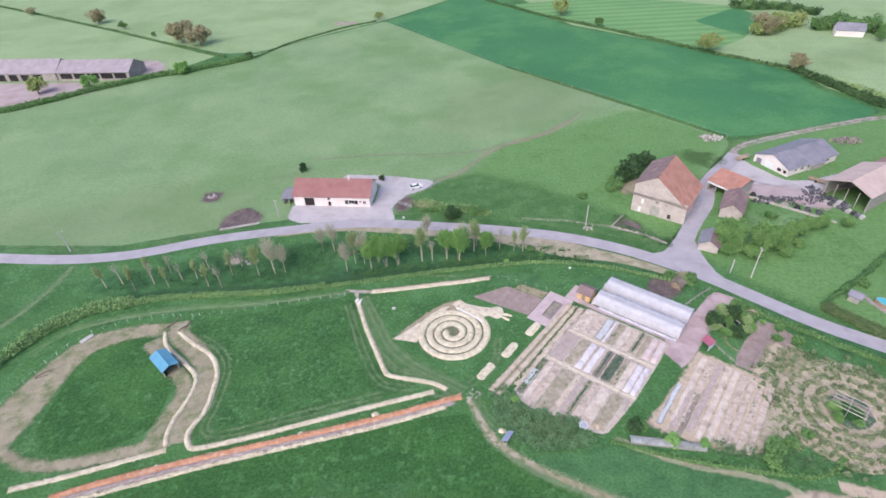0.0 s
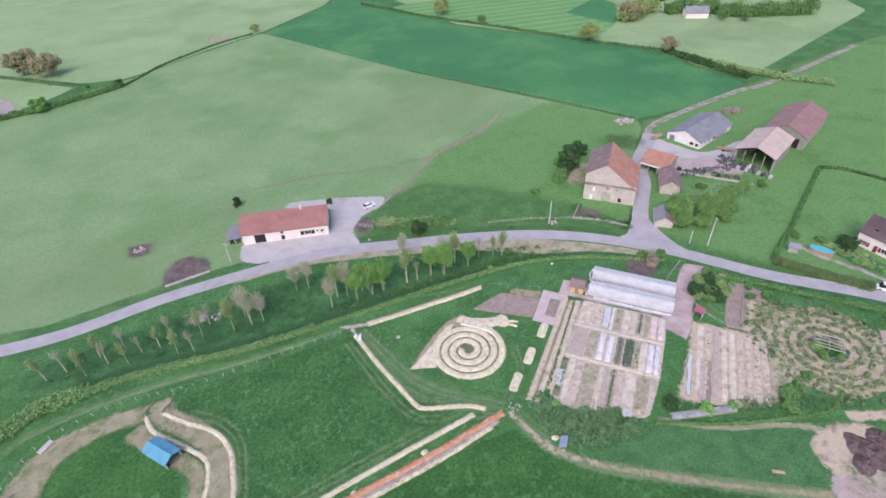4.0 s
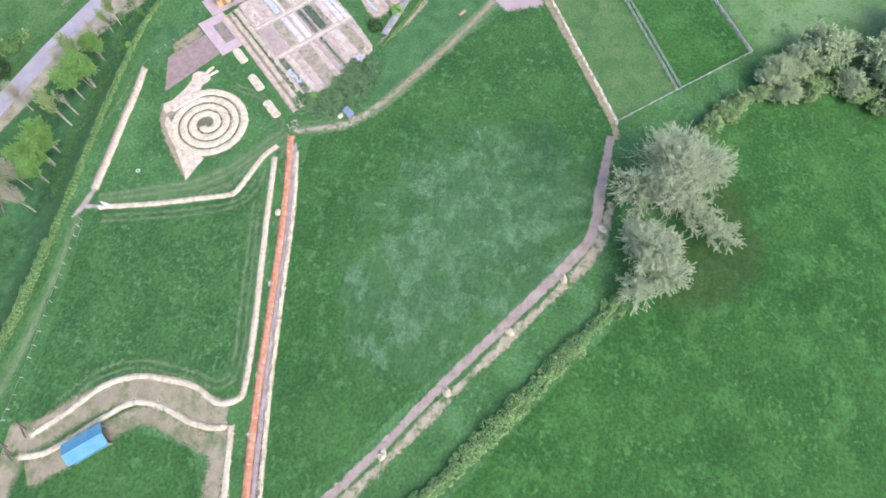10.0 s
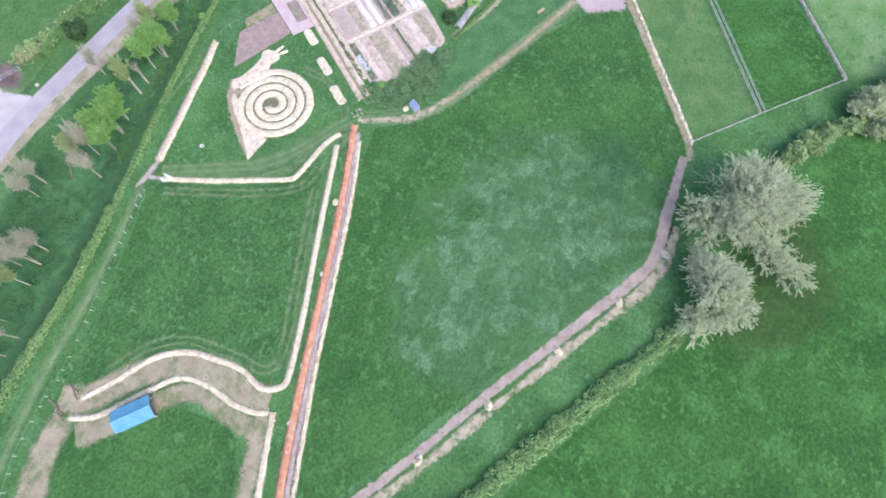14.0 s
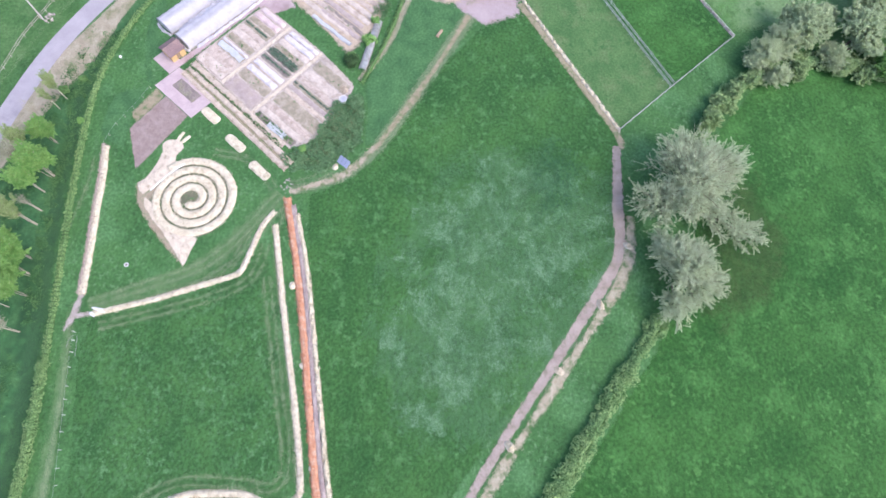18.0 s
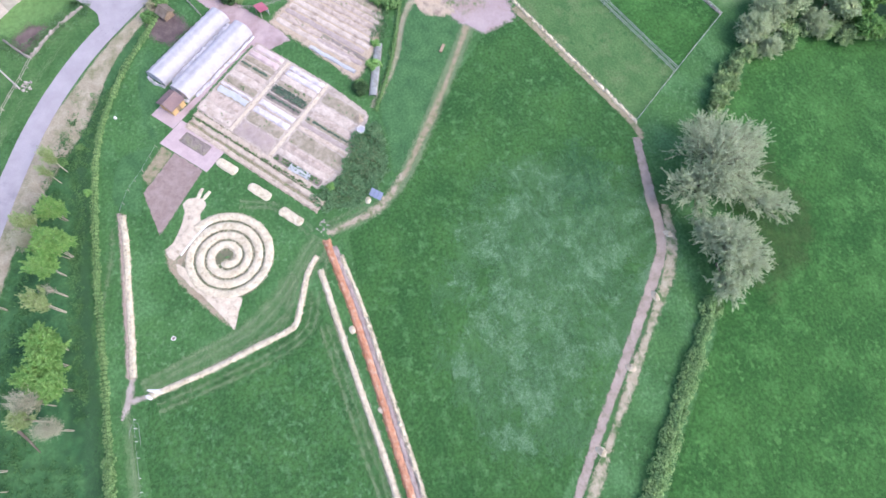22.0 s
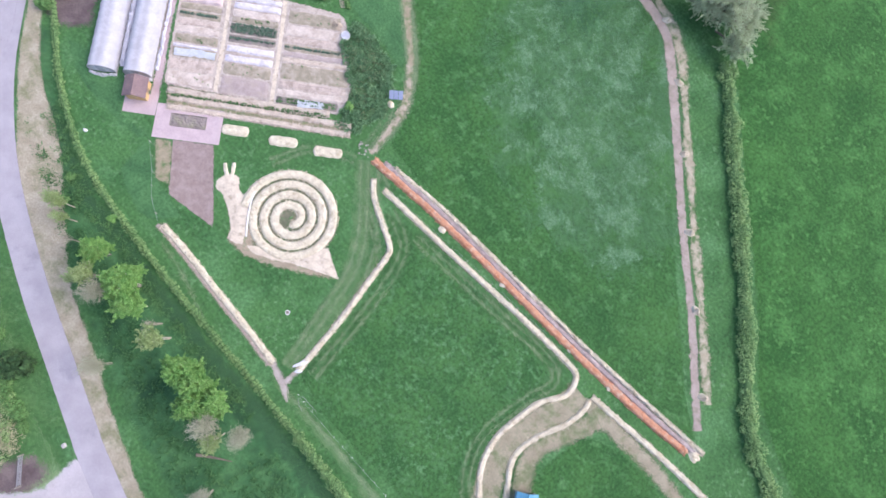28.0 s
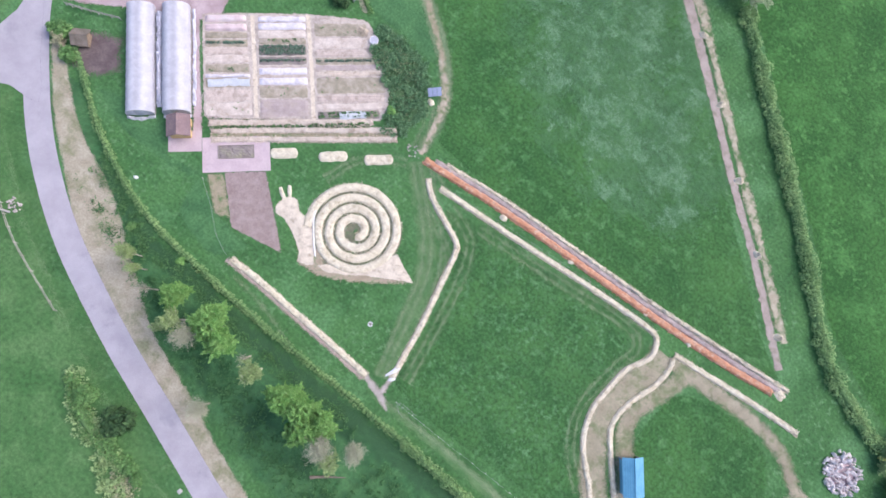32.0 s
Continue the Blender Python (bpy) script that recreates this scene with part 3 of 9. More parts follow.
def level(z):
    """The next free height for a sheet on the ground, so that no two lie in one plane."""
    k = round(z * 0.8 / 0.0005)
    while k in LEVELS:
        k += 1
    LEVELS.append(k)
    return k * 0.0005


def strip(name, points, width, material, z=0.02, label="", category="", kind="structure", gap=1.5, closed=False, parent=None):
    """A flat way along points; its border is worn by the material's ragged edge."""
    line, z = curve(points, gap, closed), level(z)
    side, margin = sides_of(line, closed), 0.8
    w = np.interp(np.linspace(0, 1, len(line)), np.linspace(0, 1, len(width)), width) if isinstance(width, (list, tuple)) else np.full(len(line), width)
    verts, edge, faces = [], [], []
    for p, s, h in zip(line, side, w / 2):
        for u in (-h - margin, -h, -h * 0.4, 0, h * 0.4, h, h + margin):
            verts.append((*(p + s * u), z))
            edge.append(h - abs(u))
    n = len(line)
    for i in range(n if closed else n - 1):
        for k in range(6):
            a, b = i * 7 + k, (i + 1) % n * 7 + k
            faces.append((a, b, b + 1, a + 1))
    ob = mesh(name, verts, faces, material, parent, edge=edge)
    return tagged(ob, label, category, kind=kind) if label else ob


def inside(px, py, poly):
    hit, j = np.zeros(px.shape, bool), len(poly) - 1
    for i in range(len(poly)):
        (x1, y1), (x2, y2) = poly[i], poly[j]
        if y1 != y2:
            hit ^= ((y1 > py) != (y2 > py)) & (px < (x2 - x1) * (py - y1) / (y2 - y1) + x1)
        j = i
    return hit


def border(px, py, poly):
    best = np.full(px.shape, 1e9)
    for (x1, y1), (x2, y2) in zip(poly, np.roll(poly, -1, 0)):
        dx, dy = x2 - x1, y2 - y1
        t = np.clip(((px - x1) * dx + (py - y1) * dy) / (dx * dx + dy * dy + 1e-9), 0, 1)
        best = np.minimum(best, np.hypot(px - x1 - t * dx, py - y1 - t * dy))
    return np.where(inside(px, py, poly), best, -best)


def sheet(name, outline, material, z=0.015, label="", category="", cell=1.5, smooth=True, relief=None, kind="structure", margin=1.5, parent=None):
    """A patch of ground with an uneven border, laid on the ground; relief(x, y, edge) may raise it."""
    poly, z = curve(outline, 3.0, True) if smooth else np.array(outline, float), level(z)
    (x0, y0), (x1, y1) = poly.min(0) - margin, poly.max(0) + margin
    nx, ny = int((x1 - x0) / cell) + 2, int((y1 - y0) / cell) + 2
    gx, gy = np.meshgrid(np.linspace(x0, x1, nx), np.linspace(y0, y1, ny), indexing="ij")
    e = border(gx, gy, poly)
    keep = e > -margin - cell
    ids = np.full(keep.shape, -1)
    ids[keep] = np.arange(keep.sum())
    verts = [(x, y, z + (relief(x, y, d) if relief else 0)) for x, y, d in zip(gx[keep], gy[keep], e[keep])]
    q = np.stack([ids[:-1, :-1], ids[1:, :-1], ids[1:, 1:], ids[:-1, 1:]], -1).reshape(-1, 4)
    q = q[(q >= 0).all(1)]
    ob = mesh(name, verts, q, material, parent, edge=e[keep], smooth=bool(relief))
    return tagged(ob, label, category, kind=kind) if label else ob


def ridge(name, points, width, height, material, label="", category="", gap=0.35, rough=0.35, closed=False, parent=None, group="", kind="", z=0.0, cols=9, label_part="", fringe=0, rounded=False):
    """A long low heap (straw, chips, soil) with a lumpy back and uneven sides."""
    line = curve(points, gap, closed)
    side = sides_of(line, closed)
    us = np.linspace(-1, 1, cols)
    o = float(rng.uniform(0, 90))
    verts, faces = [], []
    ends = 1 if closed else 2
    for i, (p, s) in enumerate(zip(line, side)):
        taper = 1.0 if closed else min(1.0, 0.35 + 0.3 * min(i, len(line) - 1 - i))
        slim = math.sqrt(max(0.06, 1 - (1 - min(1, min(i, len(line) - 1 - i) * gap / width * 2)) ** 2)) if rounded else 1.0
        for u in us:
            x, y = p + s * slim * u * width / 2 * (1 + rough * 0.8 * wob(*p, 0.9, o + (3 if u > 0 else 0))) * (0.6 + 0.4 * taper)
            h = height * max(0.0, 1 - abs(u) ** 4) * taper * (1 + rough * 1.2 * wob(x, y, 1.7, o) + rough * 1.3 * wob(x, y, 4.5, o))
            verts.append((x, y, z + (h + 0.02 if abs(u) < 1 else -0.03)))
    n = len(line)
    for i in range(n if closed else n - 1):
        for k in range(cols - 1):
            a, b = i * cols + k, (i + 1) % n * cols + k
            faces.append((a, b, b + 1, a + 1))
    ob = mesh(name, verts, faces, material, parent, label_part, smooth=True)
    if fringe:
        c = [(*(p + s * width * 0.46 * k * rng.uniform(0.75, 1.2)), z + 0.05) for p, s in zip(line[::2], side[::2]) for k in (-1, 1)]
        c += [(*(p + s * width * rng.uniform(-0.4, 0.4)), z + height * 0.95) for p, s in zip(line[::3], side[::3])]
        loose = fast_mesh("loose_straw", *leaves(c, 0.2, int(len(line) * gap * fringe), 0.21, 0.35, int(o * 9), slim=0.14), material, parent or ob)
        tagged(loose, kind="stuff")
    return tagged(ob, label, category, group, kind) if label else ob


def heap(name, at, rx, ry, height, material, label, category, turn=0.0, n=26, lump=0.5, group="", kind="", parent=None, power=1.6):
    """A lumpy heap on the ground."""
    o, verts, faces = float(rng.uniform(0, 90)), [], []
    for i in range(n + 1):
        for j in range(n + 1):
            u, v = 2 * i / n - 1, 2 * j / n - 1
            # square to disc
            du, dv = u * math.sqrt(1 - v * v / 2), v * math.sqrt(1 - u * u / 2)
            r = math.hypot(du, dv)
            k = 1 + 0.25 * wob(du * 2, dv * 2, 1, o) * r
            h = height * max(0, 1 - r ** power) * (1 + lump * wob(du * 4, dv * 4, 1, o) + lump * 0.6 * wob(du * 11, dv * 11, 1, o))
            verts.append((du * rx * k, dv * ry * k, h if r < 0.99 else -0.05))
    for i in range(n):
        for j in range(n):
            a = i * (n + 1) + j
            faces.append((a, a + n + 1, a + n + 2, a + 1))
    ob = mesh(name, verts, faces, material, parent, smooth=True)
    ob.matrix_world = pose(*at, 0, 0, turn)
    return tagged(ob, label, category, group, kind) if label else ob


def leaves(centres, radii, count, size, flat=1.0, seed=1, droop=0.0, slim=0.55, radial=False):
    """Many small leaf sprays round centres: vertices and faces (folded pairs of triangles)."""
    r = np.random.default_rng(seed)
    c = np.asarray(centres, float)
    rad = np.broadcast_to(np.asarray(radii, float), (len(c),))
    k = r.integers(0, len(c), count)
    d = r.normal(size=(count, 3))
    d /= np.linalg.norm(d, axis=1)[:, None]
    p = c[k] + d * (rad[k] * r.uniform(0.55, 1.0, count) ** 0.6)[:, None] * np.array([1, 1, flat])
    p[:, 2] -= droop * r.uniform(0, 1, count) ** 2
    p[:, 2] = np.maximum(p[:, 2], 0.05)
    up = d * 0.7 + r.normal(size=(count, 3)) * 0.45 + np.array([0, 0, 0.75])
    a = d + r.normal(size=(count, 3)) * 0.35 if radial else np.cross(up, r.normal(size=(count, 3)))
    a /= np.linalg.norm(a, axis=1)[:, None] + 1e-9
    b = np.cross(up, a)
    b /= np.linalg.norm(b, axis=1)[:, None] + 1e-9
    s = size * r.uniform(0.6, 1.4, count)[:, None]
    verts = np.stack([p - a * s, p + b * s * slim, p + a * s, p - b * s * slim], 1).reshape(-1, 3)
    faces = np.arange(count * 4).reshape(-1, 4)
    return verts, faces


def fast_mesh(name, verts, faces, material, parent=None, label=""):
    """The same as mesh, for very many quads."""
    me = bpy.data.meshes.new(name)
    n, q = len(verts), len(faces)
    me.vertices.add(n)
    me.vertices.foreach_set("co", np.asarray(verts, np.float32).ravel())
    me.loops.add(q * 4)
    me.loops.foreach_set("vertex_index", np.asarray(faces, np.int32).ravel())
    me.polygons.add(q)
    me.polygons.foreach_set("loop_start", np.arange(q, dtype=np.int32) * 4)
    me.materials.append(material)
    me.update(calc_edges=True)
    ob = new(name, me)
    if parent:
        ob.parent = parent
    if label:
        ob["label"] = label
    return ob


def tree(name, label, height, spread, leaf, seed, count=2600, size=0.28, trunk=0.16, limbs=9, lean=0.35, stems=1, bare=False, low=0.35, bark="bark", category="tree", slim=0.55, radial=False, puff=1.15):
    """A tree at the origin: tapered trunk and limbs, and a crown of many small sprays with gaps."""
    r = random.Random(seed)
    root = thing(name, label, category)
    wood, tips, rad = [], [], []
    for s in range(stems):
        w = r.uniform(0, 6.28)
        off = Vector((math.cos(w), math.sin(w), 0)) * (0.0 if stems == 1 else spread * 0.12)
        top = off * (1 + 2.5 * (stems > 1)) + Vector((r.uniform(-1, 1) * 0.05 * height, r.uniform(-1, 1) * 0.05 * height, height * r.uniform(0.8, 0.93)))
        mid = (off + top) / 2 + Vector((r.uniform(-1, 1), r.uniform(-1, 1), 0)) * 0.03 * height
        wood.append(tube((off - Vector((0, 0, 0.1)), mid, top), (trunk, trunk * 0.6, trunk * 0.12), 7))
        for i in range(limbs):
            f = low + (0.95 - low) * (i + r.random()) / limbs
            base = off.lerp(mid, f * 2) if f < 0.5 else mid.lerp(top, f * 2 - 1)
            a = i * 2.4 + r.uniform(-0.5, 0.5)
            reach = spread * (0.55 + 0.45 * math.sin(math.pi * min(1, (f - low) / (1 - low) * 0.85 + 0.12))) * r.uniform(0.6, 1.05) * (r.choice((0.35, 0.6, 0.95)) if stems > 1 else 1)
            end = base + Vector((math.cos(a) * reach, math.sin(a) * reach, reach * r.uniform(0.3, 1.0) * (1.6 if bare else 0.8) * lean * 2))
            bend = (base + end) / 2 + Vector((0, 0, -0.06 * reach))
            wood.append(tube((base, bend, end), (trunk * 0.34, trunk * 0.2, trunk * 0.06), 5))
            tips += [end, bend.lerp(end, 0.45)]
            rad += [reach * r.uniform(0.30, 0.48), reach * r.uniform(0.28, 0.42)]
            for _ in range(5 if bare or stems > 1 else 2):
                q = base.lerp(end, r.uniform(0.35, 0.95))
                e = q + Vector((r.uniform(-1, 1), r.uniform(-1, 1), r.uniform(0.2, 1.2))) * reach * 0.4
                wood.append(tube((q, e), (trunk * 0.13, trunk * 0.04), 4))
                tips.append(e)
                rad.append(reach * r.uniform(0.18, 0.32))
        tips.append(top)
        rad.append(spread * 0.3)
    mesh("trunk", *joined(wood), M[bark], root)
    if count:
        fast_mesh("crown", *leaves(tips, [q * puff for q in rad], count, size, 0.8, seed, slim=slim, radial=radial), M[leaf], root)
    return root


def feathery(name, label, lobes, leaf, seed, boughs=40, twigs=14, sprays=40, size=0.24, slim=0.16, bark="bark", trunk=0.3, reach=0.42, spread=0.55, category="tree", foot=(0, 0, 0), wood=0.035):
    """A tree whose crown is made of lobes (x, y, z, radius): boughs run out to each lobe's skin and carry twigs set with sprays of leaves."""
    r = np.random.default_rng(seed)
    root = thing(name, label, category)
    lobes = np.array(lobes, float)
    share = lobes[:, 3] ** 2 / (lobes[:, 3] ** 2).sum()
    branches, q0, q1 = [], [], []
    foot = np.array(foot, float)
    for (x, y, z, rad), f in zip(lobes, share):
        heart = np.array((x, y, z))
        low = foot + (heart - foot) * np.array((0.25, 0.25, 0.0))
        fork = low + (heart - low) * np.array((0.6, 0.6, 0.65))
        branches.append(tube((low - (0, 0, 0.2), (low + fork) / 2 + r.normal(0, 0.03 * rad, 3), fork), (trunk, trunk * 0.75, trunk * 0.5), 7))
        k = max(5, int(boughs * f))
        for i in range(k):
            a, h = i * 2.39996 + r.uniform(-0.3, 0.3), 1 - 1.25 * (i + 0.5) / k
            d = np.array((math.cos(a) * math.sqrt(max(0, 1 - h * h)), math.sin(a) * math.sqrt(max(0, 1 - h * h)), h * 0.75))
            end = heart + d * rad * r.uniform(0.62, 1.0) * (1 + 0.2 * math.sin(3 * a + seed))
            mid = fork + (end - fork) * 0.5 + np.array((0, 0, 0.08 * rad))
            branches.append(tube((fork, mid, end), (trunk * 0.3, trunk * 0.17, trunk * 0.05), 4))
            g = r.uniform(0.35, 1.0, twigs)[:, None]
            start = np.where(g < 0.5, fork + (mid - fork) * g * 2, mid + (end - mid) * (g * 2 - 1))
            out = (end - fork) / (np.linalg.norm(end - fork) + 1e-6)
            v = out * 0.9 + r.normal(0, spread, (twigs, 3)) + np.array((0, 0, 0.12))
            v /= np.linalg.norm(v, axis=1)[:, None]
            q0.append(start)
            q1.append(start + v * (rad * reach * r.uniform(0.35, 1.0, twigs))[:, None])
    q0, q1 = np.concatenate(q0), np.concatenate(q1)
    q1[:, 2] = np.maximum(q1[:, 2], 0.25)
    mesh("trunk", *joined(branches), M[bark], root)
    n = len(q0)
    ax = q1 - q0
    b = np.cross(ax, r.normal(size=(n, 3)))
    b *= wood / (np.linalg.norm(b, axis=1)[:, None] + 1e-9)
    fast_mesh("branchwork", np.stack([q0 - b, q1 - b * 0.3, q1 + b * 0.3, q0 + b], 1).reshape(-1, 3), np.arange(n * 4).reshape(-1, 4), M[bark], root)
    if sprays:
        k = np.repeat(np.arange(n), sprays)
        m = len(k)
        u = r.uniform(0.1, 1.05, m)[:, None]
        a = ax[k] / (np.linalg.norm(ax[k], axis=1)[:, None] + 1e-9)
        w = a * 0.75 + r.normal(0, 0.5, (m, 3))
        w /= np.linalg.norm(w, axis=1)[:, None]
        s = size * r.uniform(0.55, 1.4, m)[:, None]
        p = q0[k] + ax[k] * u + w * s * 0.8
        p[:, 2] = np.maximum(p[:, 2], 0.1)
        up = r.normal(0, 0.5, (m, 3)) + np.array((0, 0, 0.9))
        up /= np.linalg.norm(up, axis=1)[:, None]
        w = w - up * (w * up).sum(1)[:, None] + r.normal(0, 0.05, (m, 3))
        w /= np.linalg.norm(w, axis=1)[:, None]
        c = np.cross(up, w)
        fast_mesh("crown", np.stack([p - w * s, p + c * s * slim, p + w * s, p - c * s * slim], 1).reshape(-1, 3), np.arange(m * 4).reshape(-1, 4), M[leaf], root)
    return root


def bush(name, label, rx, ry, h, leaf, seed, count=700, size=0.22, category="bush"):
    """A low bush: woody stems and sprays of leaves."""
    r = random.Random(seed)
    root = thing(name, label, category)
    stems, tips = [], []
    for i in range(9):
        a = i * 2.4
        q = r.uniform(0.25, 0.75)
        e = Vector((math.cos(a) * rx * q, math.sin(a) * ry * q, h * r.uniform(0.45, 0.8)))
        stems.append(tube(((0, 0, -0.05), e * 0.5 + Vector((0, 0, 0.1)), e), (0.07, 0.05, 0.02), 5))
        tips.append(e)
        tips.append(Vector((e.x * 1.05, e.y * 1.05, h * 0.3)))
    mesh("woody_base", *joined(stems), M["bark"], root)
    fast_mesh("crown", *leaves(tips, [min(rx, ry) * r.uniform(0.3, 0.45) for _ in tips], count, size, 0.8, seed), M[leaf], root)
    return root


def hedge(name, label, points, width, height, leaf, seed, density=60, size=0.2, gap=0.8, wild=0.35):
    """A hedge along points: a solid green core and leaf sprays with an uneven top."""
    root = thing(name, label, "hedge")
    line = curve(points, gap)
    side = sides_of(line)
    r = np.random.default_rng(seed)
    cs, rad = [], []
    for p, s in zip(line, side):
        h = height * (1 + wild * wob(*p, 0.22, seed) + wild * 0.8 * wob(*p, 0.9, seed))
        w = width * (1 + wild * wob(*p, 0.3, seed + 9))
        for u in (-0.28, 0.0, 0.28):
            q = p + s * (u * w + r.uniform(-0.15, 0.15) * w)
            cs.append((*q, h * (0.62 if u == 0 else 0.42)))
            rad.append(max(0.3, 0.34 * min(w, h * 1.3)))
    fast_mesh("foliage", *leaves(cs, rad, int(len(line) * density), size, 0.9, seed), M[leaf], root)
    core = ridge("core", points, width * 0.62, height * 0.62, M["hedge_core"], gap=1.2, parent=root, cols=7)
    return root


def panel(width, height, thick, holes=(), gable=None):
    """An upright wall along x, outside towards -y, with openings (x0, z0, x1, z1) through it; gable: (apex x, apex z, right height)."""
    bm = bmesh.new()
    xs = sorted({0.0, width, *(h[0] for h in holes), *(h[2] for h in holes)})
    zs = sorted({0.0, height, *(h[1] for h in holes), *(h[3] for h in holes)})
    for x0, x1 in zip(xs, xs[1:]):
        for z0, z1 in zip(zs, zs[1:]):
            cx, cz = (x0 + x1) / 2, (z0 + z1) / 2
            if not any(h[0] < cx < h[2] and h[1] < cz < h[3] for h in holes):
                box(x0, 0, z0, x1, thick, z1, bm)
    bmesh.ops.remove_doubles(bm, verts=bm.verts[:], dist=0.001)
    if gable:
        ax, az, rz = gable
        ring = [(0, height), (width, height), (width, rz), (ax, az)] if rz > height + 0.01 else [(0, height), (width, height), (ax, az)]
        f = [bm.verts.new((x, 0, z)) for x, z in ring]
        b = [bm.verts.new((x, thick, z)) for x, z in ring]
        bm.faces.new(f)
        bm.faces.new(b[::-1])
        for i in range(len(ring)):
            j = (i + 1) % len(ring)
            bm.faces.new((f[j], f[i], b[i], b[j]))
    return bm


def slope(p0, p1, p2, p3, thick=0.16):
    """A roof plane p0 p1 (eave), p2 p3 (ridge) with thickness."""
    bm = bmesh.new()
    n = (Vector(p1) - Vector(p0)).cross(Vector(p3) - Vector(p0)).normalized() * thick
    lo = [bm.verts.new(Vector(p)) for p in (p0, p1, p2, p3)]
    hi = [bm.verts.new(Vector(p) + n) for p in (p0, p1, p2, p3)]
    bm.faces.new(lo[::-1])
    bm.faces.new(hi)
    for i in range(4):
        j = (i + 1) % 4
        bm.faces.new((lo[i], lo[j], hi[j], hi[i]))
    return bm


def window(parent, x, z, w, h, y=0.0, shutters=None, turn=None, frame_mat="white_paint"):
    """A window set in an opening of a wall along x: frame, pane, bar and sill; shutters folded open on the wall."""
    win = new("window")
    win.parent = parent
    win.matrix_basis = turn or Matrix()
    bm = bmesh.new()
    for a in ((x, z, x + 0.08, z + h), (x + w - 0.08, z, x + w, z + h), (x + 0.08, z, x + w - 0.08, z + 0.08), (x + 0.08, z + h - 0.08, x + w - 0.08, z + h), (x + w / 2 - 0.03, z + 0.08, x + w / 2 + 0.03, z + h - 0.08)):
        box(a[0], y + 0.1, a[1], a[2], y + 0.18, a[3], bm)
    part("window_frame", bm, M[frame_mat], win)
    part("pane", box(x + 0.05, y + 0.13, z + 0.05, x + w - 0.05, y + 0.15, z + h - 0.05), M["glass"], win)
    part("sill", box(x - 0.1, y - 0.08, z - 0.1, x + w + 0.1, y + 0.1, z - 0.01), M["concrete"], win)
    if shutters:
        for sx in (x - w / 2 - 0.04, x + w + 0.04):
            part("shutter", box(sx, y - 0.06, z, sx + w / 2, y - 0.01, z + h), M[shutters], win)
    return win


